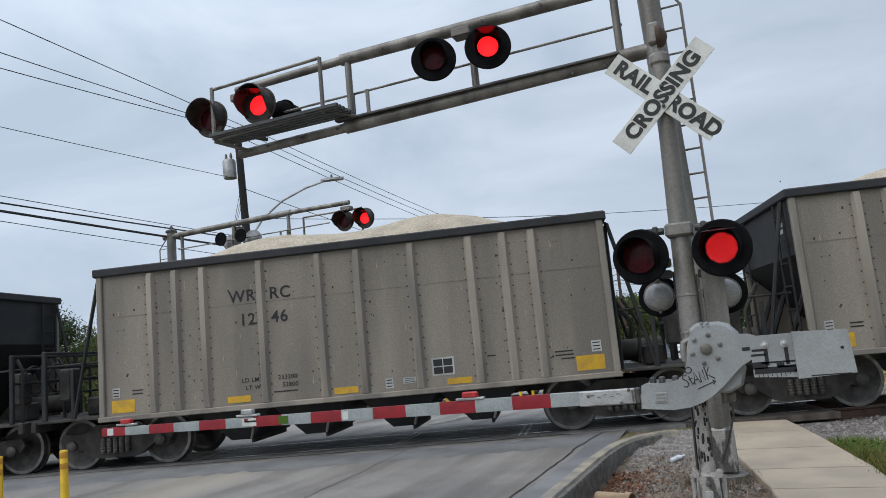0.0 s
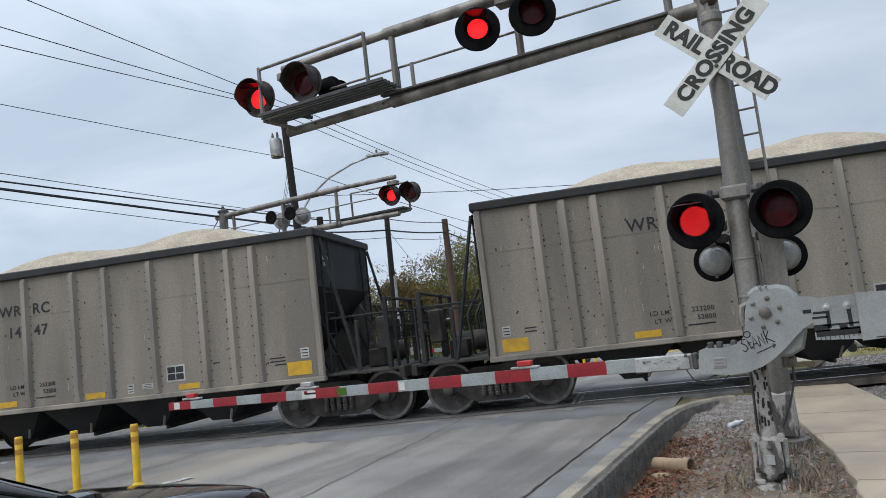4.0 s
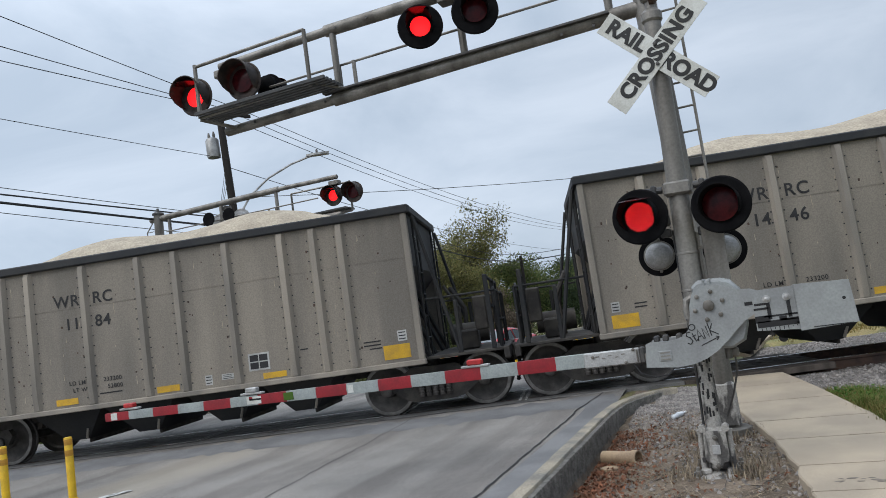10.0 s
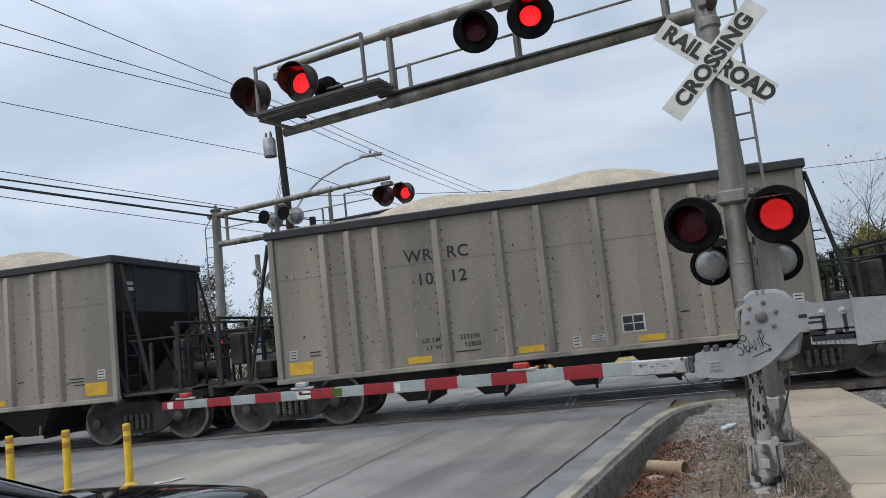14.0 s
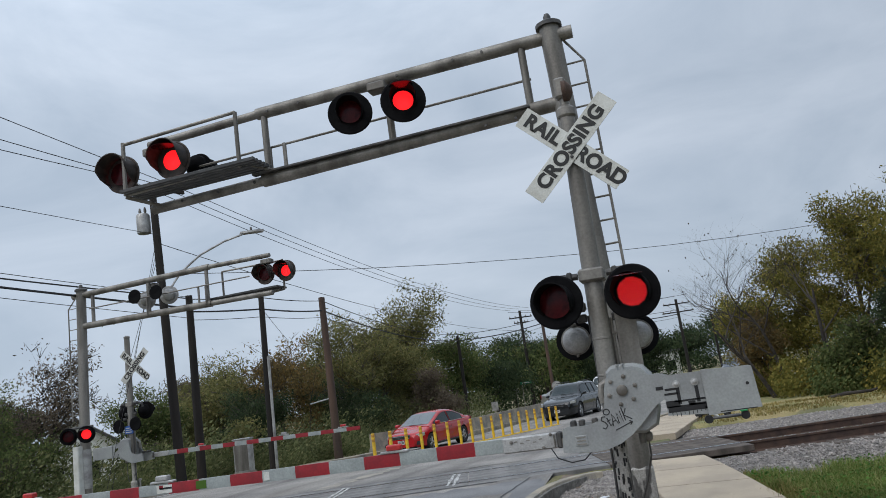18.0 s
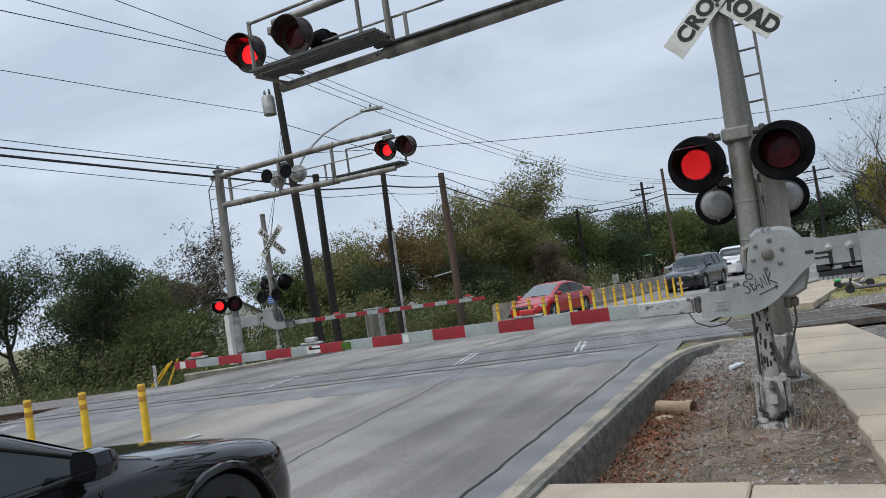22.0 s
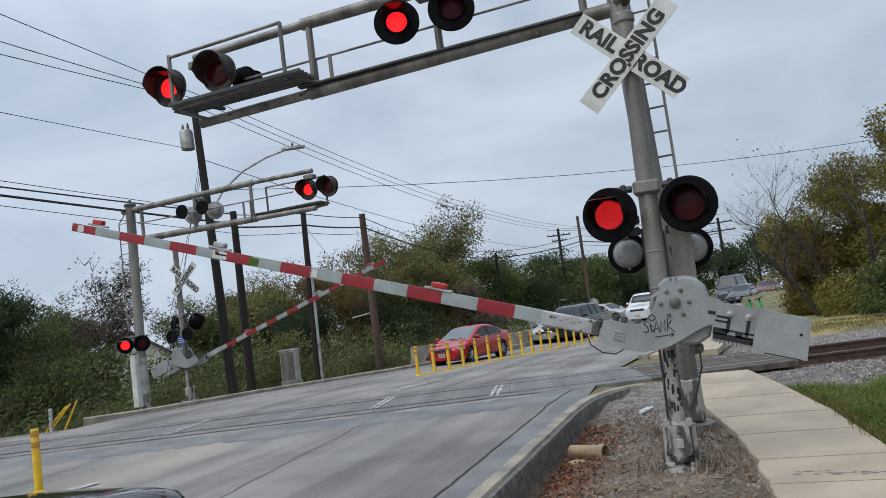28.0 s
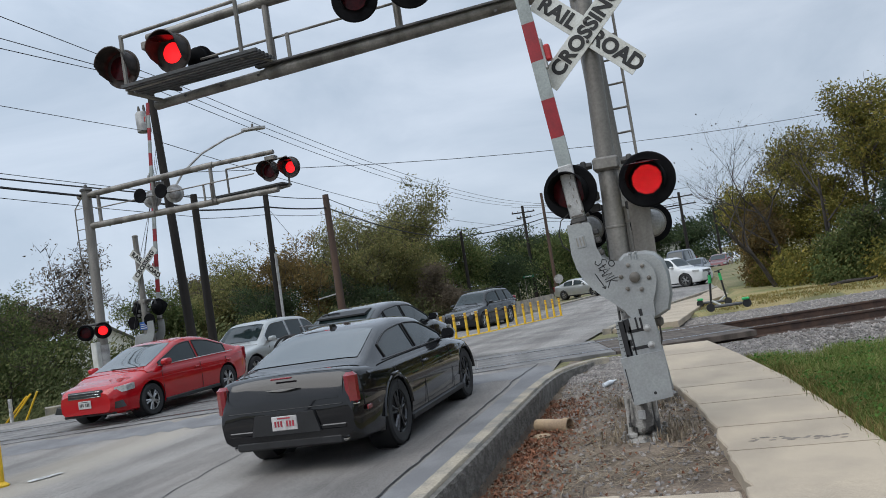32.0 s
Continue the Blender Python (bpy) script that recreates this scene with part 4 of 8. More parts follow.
def crossing_signal(m, label, near=True):
    t = thing("crossing_signal", m, label, "railway signal", "crossing signals")
    # base: hinged casting on a flange
    part("base_flange", Geo().lathe([(0.25, -0.06), (0.25, 0.07), (0.235, 0.085), (0.2, 0.09), (0.16, 0.1), (0.1, 0.105)], 28), PEELING, t, "cast base flange")
    b = part("base_casting", Geo().box((0, 0, 0.3), (0.2, 0.2, 0.4), 0.04), PEELING, t, "grey cast junction base")
    part("base_door", Geo().prism([(-0.095, 0.46), (-0.08, 0.475), (0.08, 0.475), (0.095, 0.46), (0.105, 0.24), (0.09, 0.205), (0.05, 0.195), (0.03, 0.155), (-0.03, 0.155), (-0.05, 0.195), (-0.09, 0.205), (-0.105, 0.24)], -0.15, -0.095), PEELING, b, "base access door")
    part("door_badge", Geo().box((0, -0.154, 0.31), (0.07, 0.012, 0.085), 0.004), ALU, b)
    for dz in (0.17, 0.42):
        part("door_latch", Geo().lathe([(0.022, -0.15), (0.022, -0.175), (0.01, -0.18)], 10, "y", (0, 0, dz)), GALV, b)
    for a in (-1, 1):
        for c in (-1, 1):
            part("anchor_bolt", Geo().lathe([(0.03, 0.03), (0.03, 0.075), (0.018, 0.08), (0.018, 0.11)], 8, "z", (a * 0.18, c * 0.16, 0.055)), GALV, t)
            part("base_foot", Geo().box((a * 0.11, c * 0.11, 0.115), (0.09, 0.09, 0.05), 0.012), PEELING, t)
        part("base_lug", Geo().lathe([(0.034, -0.15), (0.034, -0.06)], 12, "y", (a * 0.1, 0, 0.5)), PEELING, b)
        part("base_column", Geo().lathe([(0.036, 0.1), (0.03, 0.14), (0.026, 0.3), (0.026, 0.44), (0.034, 0.48)], 12, "z", (a * 0.125, -0.07, 0)), PEELING, b, "corner column of the base")
        part("hinge_pin", Geo().lathe([(0.02, 0.2), (0.02, 0.24)], 8, "z", (a * 0.115, -0.13, 0)), DARK_STEEL, b)
    pole = part("pole_foot", Geo().tube([(0, 0, 0.44), (0, 0, 1.3)], [0.07, 0.07], 20), PEELING, t, "lower post with peeling grey paint")
    part("pole", Geo().tube([(0, 0, 1.3), (0, 0, 2.95), (0.0, 0, 4.4 if near else 4.75)], [0.095, 0.093, 0.08], 24), GALV, t, "round grey steel signal post")
    for z in (1.55, 1.75, 2.1):
        part("pole_band", Geo().lathe([(0.096, z), (0.1, z + 0.005), (0.1, z + 0.02), (0.096, z + 0.025)], 24), GALV, t, "steel band round the post")
    part("conduit", Geo().tube([(0.108, 0.03, 1.3), (0.108, 0.03, 2.3)], 0.016, 8), GALV, t)
    part("service_cable", Geo().tube([(-0.09, 0.03, 0.5), (-0.085, 0.03, 0.9), (-0.09, 0.05, 1.3), (-0.105, 0.05, 2.35)], 0.013, 6), DARK_STEEL, t, "cable along the post")
    if near:
        rnd = random.Random(5)
        for i in range(26):
            z = rnd.uniform(0.62, 1.15)
            a = rnd.uniform(-2.6, -0.7)
            part("paint_fleck", Geo().box((0.07 * math.cos(a), 0.07 * math.sin(a), z), (0.018, 0.01, rnd.uniform(0.03, 0.09)), 0.003), INK, pole)
    if near:
        part("bell_collar", Geo().lathe([(0.085, 4.38), (0.1, 4.4), (0.1, 4.47), (0.085, 4.49), (0.06, 4.51)], 20), GALV, t, "post top collar")
        part("bell_bracket", Geo().tube([(0, 0, 4.49), (0, 0, 4.62)], 0.05, 12), GALV, t)
        part("bell_box", Geo().box((-0.02, -0.02, 4.7), (0.12, 0.13, 0.22), 0.02), GALV, t, "bell motor box")
        part("bell_gong", Geo().lathe([(0.12, -0.1), (0.115, -0.06), (0.07, -0.02), (0.02, 0.0)], 20, "x", (0.1, -0.02, 4.66)), RUST, t, "rusty bell gong")
        crossbuck(t, 4.03, -0.115)
    else:
        part("post_cap", Geo().lathe([(0.09, 4.74), (0.09, 4.78), (0.03, 4.81)], 16), GALV, t, "domed post cap")
        crossbuck(t, 3.84, -0.115, 182, -0.33)
        part("sign_bracket", Geo().box((-0.14, 0.06, 3.93), (0.3, 0.04, 0.06), 0.008), GALV, t, "sign bracket")
    part("crossbuck_clamp", Geo().box((0, -0.06, 4.03 if near else 3.93), (0.12, 0.1, 0.3), 0.01), GALV, t)
    if near:
        cover = part("cover_plate", Geo().box((0.245, 0.02, 2.08), (0.2, 0.03, 1.1), 0.006), GALV, t, "flat grey steel cover plate beside the post")
        for z in (1.75, 2.15, 2.5):
            part("plate_standoff", Geo().tube([(0.1, 0.02, z), (0.16, 0.02, z)], 0.014, 6), GALV, cover)
    # lamp crossarm
    jb = part("junction_box", Geo().box((0, -0.02, 2.73), (0.25, 0.23, 0.13), 0.02), GALV, t, "grey junction box clamped round the post")
    for a in (-1, 1):
        part("crossarm", Geo().tube([(a * 0.14, -0.02, 2.74), (a * 0.3, -0.02, 2.745), (a * 0.38, -0.04, 2.72), (a * 0.39, -0.06, 2.6)], 0.035, 10), DARK_STEEL, t, "dark pipe arm of the lamps")
        part("arm_clamp", Geo().box((a * 0.22, -0.02, 2.745), (0.05, 0.09, 0.09), 0.01), DARK_STEEL, t)
        lamp_head(t, a * 0.36, -0.22, 2.5, -6 if near else 4, 1 if a > 0 else 0, back=0.262, led=near)
        part("lamp_stem", Geo().box((a * 0.16, 0.0, 2.44), (0.1, 0.1, 0.1), 0.02), DARK_STEEL, t)
    for a, z in ((-1, 2.13), (1, 2.11)):
        bell_lamp(t, a * (0.27 if a < 0 else 0.33), 0.15, z, 0)
        part("rear_lamp_stem", Geo().box((a * 0.17, 0.06, z + 0.2), (0.1, 0.08, 0.08), 0.01), DARK_STEEL, t)
    return t


signal_near = crossing_signal(pose(-0.515, 7.3, -0.27, 0, 1.3, 0), "grey crossing signal post with crossbuck, red lamps and gate", True)
gate_near = gate_parts(signal_near, (0.128, -0.26, 1.61), 7.3, None)
signal_far = crossing_signal(pose(-15.63, 18.71, -0.15, 0, 0, 180), "crossing signal post beyond the track, seen from behind", False)
gate_far = gate_parts(signal_far, (0.12, -0.26, 1.52), 7.4, None)
part("blue_sign", Geo().box((0.0, 0.12, 1.98), (0.3, 0.01, 0.24), 0.004), material("sign_blue", (0.03, 0.12, 0.42), 0.5), signal_far, "small blue notice with white bars", smooth=0)
for i in range(3):
    part("notice_bar", Geo().box((0, 0.127, 1.91 + 0.06 * i), (0.22, 0.004, 0.02)), WHITE_SHEET, signal_far)


def cantilever(m, label, near=True):
    t = thing("cantilever_signal", m, label, "railway signal", "cantilever signals")
    part("base_flange", Geo().lathe([(0.22, -0.05), (0.22, 0.03), (0.19, 0.05), (0.14, 0.05)], 20, "z", (0.13, 0, 0)), GALV, t, "base flange")
    part("base_box", Geo().box((0.13, -0.02, 0.3), (0.25, 0.25, 0.5), 0.03), PEELING, t, "grey cast base box")
    part("mast", Geo().tube([(0.12, 0, 0.3), (0, 0, 6.06)], [0.135, 0.13], 26), GALV, t, "grey steel cantilever mast")
    part("mast_cap", Geo().lathe([(0.17, 6.04), (0.17, 6.09), (0.12, 6.12), (0.05, 6.13), (0.05, 6.2), (0.03, 6.24)], 20), DARK_STEEL, t, "dark mast cap")
    L = 6.17
    up = part("upper_chord", Geo().tube([(0.28, 0, 5.92), (-4.3, 0, 5.96)], 0.085, 16), GALV, t, "upper pipe of the cantilever arm")
    part("upper_chord_end", Geo().tube([(-4.28, 0, 5.96), (-L, 0, 5.93)], 0.062, 14), GALV, up, "thinner end of the upper pipe")
    lo = part("lower_chord", Geo().tube([(-0.05, 0, 5.02), (-4.3, 0, 4.95)], 0.092, 16), GALV, t, "lower pipe of the cantilever arm")
    part("lower_chord_end", Geo().tube([(-4.28, 0, 4.95), (-L, 0, 4.92)], 0.07, 14), GALV, lo, "thinner end of the lower pipe")
    for x in (-0.4, -2.3, -4.2):
        part("chord_post", Geo().tube([(x, 0, 4.95), (x, 0, 5.9)], 0.05, 12), GALV, t, "upright between the pipes")
    part("chord_post", Geo().tube([(-3.95, 0.05, 4.95), (-3.95, 0.05, 5.45)], 0.03, 8), GALV, t)
    for q, z in ((-0.9, 5.93), (-1.3, 5.93), (-2.1, 5.93), (-3.6, 5.93), (-4.1, 5.93), (-0.6, 4.93), (-1.0, 4.93), (-4.4, 4.93), (-5.0, 4.92), (-5.6, 4.92)):
        part("bolt", Geo().lathe([(0.02, -0.09), (0.02, -0.1)], 8, "y", (q, 0, z)), DARK_STEEL, t)
    # walkway of bars, with handrail, on the road side
    deck = part("walkway_frame", Geo().tube([(-L - 0.1, -0.45, 5.06), (-4.35, -0.45, 5.1), (-4.1, -0.1, 5.05)], 0.022, 8), GALV, t, "steel walkway frame")
    for k in range(6):
        part("walkway_bar", Geo().box(((-L - 0.1 - 4.1) / 2, -0.56 + 0.09 * k, 5.09), (L + 0.1 - 4.1, 0.05, 0.05), 0.005), WALK_STEEL, deck, "dark walkway bar")
    part("walkway_edge", Geo().box((-2.4, -0.1, 5.03), (4.0, 0.1, 0.03), 0.004), DARK_STEEL, t, "narrow walkway strip")
    for x in (-L - 0.1, -4.39):
        part("rail_post", Geo().tube([(x, -0.46, 5.06), (x, -0.46, 5.86)], 0.03, 8), GALV, t, "handrail post")
    part("walkway_bracket", Geo().tube([(-L - 0.1, -0.46, 5.04), (-L + 0.2, -0.05, 4.93)], 0.03, 8), GALV, t)
    part("handrail", Geo().tube([(-L - 0.1, -0.46, 5.83), (-4.39, -0.46, 5.86)], 0.025, 8), GALV, t, "handrail")
    part("back_rail", Geo().tube([(-L + 0.6, 0.1, 5.45), (-0.35, 0.1, 5.47)], 0.018, 8), GALV, t, "thin guard rail")
    part("rail_post", Geo().tube([(-4.2, 0.1, 4.95), (-4.2, 0.1, 5.46)], 0.018, 8), GALV, t)
    part("rail_post", Geo().tube([(-2.3, 0.1, 4.95), (-2.3, 0.1, 5.46)], 0.018, 8), GALV, t)
    # lamps
    mid = part("lamp_bracket", Geo().box((-2.37, -0.14, 5.8), (0.26, 0.2, 0.12), 0.015), GALV, t, "lamp bracket")
    lamp_head(t, -2.75, -0.3, 5.48, 18, 0, back=0.3 if near else 0.26, lag=MID_LAG, shell=None if near else ALU)
    lamp_head(t, -1.99, -0.3, 5.46, 18, 1, back=0.3 if near else 0.26, lag=MID_LAG, shell=None if near else ALU)
    tip = 3 if near else 178
    lamp_head(t, -6.48, -0.25, 5.48, tip, 0 if near else 1, back=0.285, lens=0.165, shell=BROWN_HOOD, deep=1.3, wide=0.06)
    lamp_head(t, -5.6 if near else -5.85, -0.25, 5.5, tip, 1 if near else 0, back=0.285, lens=0.165, shell=BROWN_HOOD, deep=1.3, wide=0.06)
    part("lamp_bracket", Geo().box((-6.05, -0.05, 5.78), (0.3, 0.2, 0.12), 0.015), GALV, t, "lamp bracket")
    if near:
        lamp_head(t, -5.5, 0.25, 5.5, 178, 0, back=0.21, lens=0.15)
    else:
        bell_lamp(t, -2.7, 0.2, 5.52, 0)
        bell_lamp(t, -2.0, 0.2, 5.52, 0)
    # ladder on the far side of the mast, with its guard plate
    lad = part("ladder_rail", Geo().tube([(0.36, 0.12, 2.4), (0.36, 0.12, 5.55), (0.12, 0.05, 5.9)], 0.017, 8), GALV, t, "ladder rail")
    for k in range(11):
        z = 2.55 + 0.3 * k
        part("rung", Geo().tube([(0.1, 0.12, z), (0.36, 0.12, z)], 0.013, 6), GALV, lad, "ladder rung")
    return t


cant_near = cantilever(pose(-0.56, 8.9, -0.12), "grey cantilever signal bridge with walkway and red lamps", True)
cant_far = cantilever(pose(-15.63, 16.95, -0.15, 0, 0, 180), "grey cantilever signal bridge beyond the track", False)
part("rear_crossarm", Geo().tube([(-0.45, 0.28, 2.2), (0.45, 0.28, 2.2)], 0.035, 8), DARK_STEEL, cant_far, "pipe arm of the low lamps")
lamp_head(cant_far, 0.3, 0.36, 2.0, 212, 0, back=0.23, lens=0.14, deep=0.7)
lamp_head(cant_far, -0.3, 0.36, 2.0, 212, 1, back=0.23, lens=0.14, deep=0.7)
# Pale panel and sleeve stand for the white lower part of the mast.
part("meter_cabinet", Geo().box((0.16, 0.2, 0.95), (0.2, 0.2, 1.5), 0.02), WHITE_SHEET, cant_far, "tall pale panel along the lower mast")
part("mast_wrap", Geo().tube([(0.1, 0, 0.55), (0.09, 0, 1.6)], 0.15, 20), ALU, cant_far, "pale sleeve round the foot of the mast")

# ---- the train ----
HOPPER = material("hopper_paint", (0.3, 0.263, 0.215), 0.72, 0.05, second=(0.18, 0.161, 0.137), scale=1.0, grain=45, amount=0.5, grit=0.2, streak=0.14, rnd=0.1, bump=0.08, bump_scale=14)
HOPPER_RIB = material("hopper_rib_dust", (0.31, 0.273, 0.226), 0.8, second=(0.18, 0.164, 0.143), scale=1.6, grain=60, amount=0.5, grit=0.1, streak=0.2, rnd=0.1)
# Near-black ends; shade of the hollow slopes and outlets is in the tone too.
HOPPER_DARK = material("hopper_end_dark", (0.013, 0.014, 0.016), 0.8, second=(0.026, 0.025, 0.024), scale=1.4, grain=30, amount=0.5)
TOP_CHORD = material("hopper_top_chord", (0.02, 0.022, 0.026), 0.75, second=(0.034, 0.034, 0.035), scale=2, amount=0.4)
LOAD = material("crushed_limestone", (0.42, 0.36, 0.275), 0.95, second=(0.33, 0.28, 0.215), scale=3, grain=26, amount=0.45, grit=0.3, bump=1.0, bump_scale=16)
TRUCK = material("truck_cast_steel", (0.03, 0.027, 0.025), 0.85, second=(0.065, 0.058, 0.05), scale=4, amount=0.5, bump=0.3, bump_scale=20)
WHEEL = material("wheel_steel", (0.11, 0.1, 0.092), 0.6, 0.4, second=(0.06, 0.055, 0.05), scale=5)
WHEEL_RIM = material("wheel_rim", (0.26, 0.25, 0.235), 0.4, 0.8, second=(0.16, 0.15, 0.14), scale=6)
STENCIL = material("stencil_black", (0.03, 0.03, 0.032), 0.8)
STENCIL_WHITE = material("stencil_white", (0.5, 0.5, 0.48), 0.8)
REFLECT = material("yellow_reflector", (0.62, 0.36, 0.02), 0.6, second=(0.45, 0.27, 0.04), scale=6, amount=0.4, rnd=0.12)

HALF_W, BODY, PITCH = 1.6, 9.12, 12.1
# slack of the couplings, in metres
SLACK = {1: -0.2, 3: -0.1, 6: -0.04, 9: 0.32, 12: -0.1, 13: -0.04}
RIBS = (1.03, 1.5, 2.03, 3.1, 4.17, 4.87, 5.83, 6.85, 7.43, 7.92)
Z_SILL, Z_TOP = 0.95, 3.5


def train_s(t):
    """How far along the track the left end of the last car's body stands."""
    return -171.09 + 10.628 * t - 0.0061 * t * t


def wheel_mesh():
    return Geo().lathe([(0.07, -0.075), (0.12, -0.075), (0.14, -0.03), (0.33, -0.02), (0.375, -0.045), (0.4, -0.06), (0.452, -0.06), (0.457, -0.05), (0.458, 0.05), (0.485, 0.062), (0.49, 0.085), (0.4, 0.085), (0.36, 0.04), (0.14, 0.03), (0.1, 0.06)], 36, "y").mesh("wheel")


def build_car():
    """One open hopper car. Its origin is on the rail below the left end of the body; it runs along x."""
    car = thing("hopper_car", pose(0, 0, 0), "dusty grey steel hopper car heaped with crushed stone", "train car", "cars of the train")
    for s in (-1, 1):
        y = s * (HALF_W - 0.05)
        side = part("side_sheet", Geo().box((BODY / 2, y, (Z_SILL + Z_TOP) / 2), (BODY, 0.02, Z_TOP - Z_SILL)), HOPPER, car, "dusty grey riveted side sheet")
        part("sheet_seam", Geo().box((BODY / 2, y + s * 0.012, 2.72), (BODY - 0.1, 0.006, 0.02)), HOPPER, side)
        part("top_chord", Geo().box((BODY / 2, s * (HALF_W - 0.03), Z_TOP + 0.04), (BODY + 0.12, 0.14, 0.15), 0.02), TOP_CHORD, car, "dark top rim")
        part("side_sill", Geo().box((BODY / 2, s * (HALF_W - 0.03), Z_SILL - 0.035), (BODY + 0.04, 0.13, 0.09), 0.012), HOPPER_RIB, car, "side sill")
        for x in RIBS:
            prof = [(x - 0.085, 0), (x - 0.045, 0.075), (x + 0.045, 0.075), (x + 0.085, 0)]
            rings = [[(a, y + s * (0.01 + b * k), z) for a, b in prof] for z, k in ((Z_SILL + 0.02, 0.55), (Z_SILL + 0.3, 1.0), (Z_TOP - 0.12, 1.0), (Z_TOP - 0.05, 0.6))]
            rib = part("side_rib", Geo().loft(rings), HOPPER_RIB, car, "pressed steel side rib")
            if s < 0:
                g = Geo()
                for k in range(13):
                    for dx in (-0.105, 0.105):
                        z = Z_SILL + 0.14 + k * 0.18
                        g.box((x + dx, y + s * 0.012, z), (0.022, 0.008, 0.022))
                tagged(part("rivets", g, TOP_CHORD, rib, "rivet rows", smooth=0), kind="stuff")
        for x in (0.05, BODY - 0.05):
            part("corner_post", Geo().box((x, s * (HALF_W - 0.04), (Z_SILL + Z_TOP) / 2), (0.11, 0.1, Z_TOP - Z_SILL), 0.015), HOPPER_RIB, car, "corner post")
        if s < 0:
            yy = y - 0.013
            rnd, specks = random.Random(23), Geo()
            for _ in range(48):
                x, z = rnd.uniform(0.2, BODY - 0.2), rnd.uniform(Z_SILL + 0.1, Z_TOP - 0.2)
                w = rnd.choice((0.018, 0.022, 0.03))
                specks.box((x, yy + 0.002, z), (w, 0.006, w * rnd.uniform(0.8, 1.6)))
            tagged(part("rust_speck", specks, RUST, side, "dark rust specks", smooth=0), kind="stuff")
            scars = Geo()
            for _ in range(46):
                x, z = rnd.uniform(0.2, BODY - 0.2), rnd.uniform(Z_SILL + 0.2, Z_TOP - 0.3)
                scars.box((x, yy + 0.003, z), (0.009, 0.004, rnd.uniform(0.03, 0.16)))
            tagged(part("pale_scratch", scars, LOAD, side, "pale dust runs", smooth=0), kind="stuff")
            for x, z, w, h in ((0.44, 1.12, 0.44, 0.22), (2.6, 1.06, 0.42, 0.11), (4.52, 1.05, 0.42, 0.11), (6.48, 1.04, 0.42, 0.1), (8.66, 1.14, 0.46, 0.24)):
                part("reflector", Geo().box((x, yy, z), (w, 0.006, h)), REFLECT, car, "yellow reflective patch", smooth=0)
            for x, z, w, h in ((0.31, 1.36, 0.14, 0.17), (5.28, 1.1, 0.13, 0.17), (5.63, 1.12, 0.22, 0.1), (8.78, 1.4, 0.16, 0.18)):
                lab = part("data_label", Geo().box((x, yy, z), (w, 0.006, h)), STENCIL_WHITE, car, "white data label", smooth=0)
                for k in range(3):
                    part("label_bar", Geo().box((x, yy - 0.004, z - h * 0.3 + h * 0.3 * k), (w * 0.75, 0.003, h * 0.1)), STENCIL, lab)
            frame_ = part("data_panel", Geo().box((6.22, yy, 1.3), (0.38, 0.006, 0.3)), STENCIL_WHITE, car, "black and white data panel", smooth=0)
            for dx, dz in ((-0.085, 0.065), (0.085, 0.065), (-0.085, -0.065), (0.085, -0.065)):
                part("panel_field", Geo().box((6.22 + dx, yy - 0.005, 1.3 + dz), (0.15, 0.004, 0.11)), STENCIL, frame_)
            for words, x, z, size in (("WR", 2.75, 2.84, 0.29), ("RC", 3.45, 2.84, 0.29), ("LD LMT", 2.86, 1.37, 0.105), ("LT WT", 2.9, 1.24, 0.105), ("233200", 3.5, 1.37, 0.105), ("52800", 3.54, 1.24, 0.105)):
                part("lettering", text_mesh(words, size, 0.001, 1.12, 0.004 if size > 0.2 else 0.001), STENCIL, car, "black stencilled lettering", pose(x, yy - 0.004, z), 0)
            for x, z, w in ((3.45, 1.13, 0.42), (6.85, 1.55, 0.18), (6.85, 1.48, 0.16), (7.05, 1.4, 0.14), (0.72, 1.38, 0.2), (0.72, 1.32, 0.2), (8.25, 1.36, 0.3), (8.25, 1.3, 0.3), (8.3, 1.24, 0.22)):
                part("stencil_bar", Geo().box((x, yy, z), (w, 0.004, 0.022)), STENCIL, car, smooth=0)
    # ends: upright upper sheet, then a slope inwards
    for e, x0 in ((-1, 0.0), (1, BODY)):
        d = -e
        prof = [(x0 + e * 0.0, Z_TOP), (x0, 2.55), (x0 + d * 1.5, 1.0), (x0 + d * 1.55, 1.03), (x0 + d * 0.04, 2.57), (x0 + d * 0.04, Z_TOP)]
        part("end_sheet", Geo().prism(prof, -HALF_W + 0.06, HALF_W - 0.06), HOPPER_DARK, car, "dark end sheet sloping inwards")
        part("end_rim", Geo().box((x0, 0, Z_TOP + 0.04), (0.14, 2 * HALF_W, 0.15), 0.02), TOP_CHORD, car, "dark end rim")
        part("end_stencil", Geo().box((x0 + e * 0.006, -1.0, 3.1), (0.004, 0.3, 0.07)), STENCIL_WHITE, car, smooth=0)
        part("end_stencil", Geo().box((x0 + e * 0.006, -1.0, 2.99), (0.004, 0.22, 0.07)), STENCIL_WHITE, car, smooth=0)
        part("end_platform", Geo().box((x0 + e * 0.72, 0, 0.95), (1.42, 2.9, 0.05), 0.008), TRUCK, car, "dark end platform")
        part("end_beam", Geo().box((x0 + e * 1.38, 0, 0.88), (0.1, 2.95, 0.2), 0.012), TRUCK, car, "end beam")
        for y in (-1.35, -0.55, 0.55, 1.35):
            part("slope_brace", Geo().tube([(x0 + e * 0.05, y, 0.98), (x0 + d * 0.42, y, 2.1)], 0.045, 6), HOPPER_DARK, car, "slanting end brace")
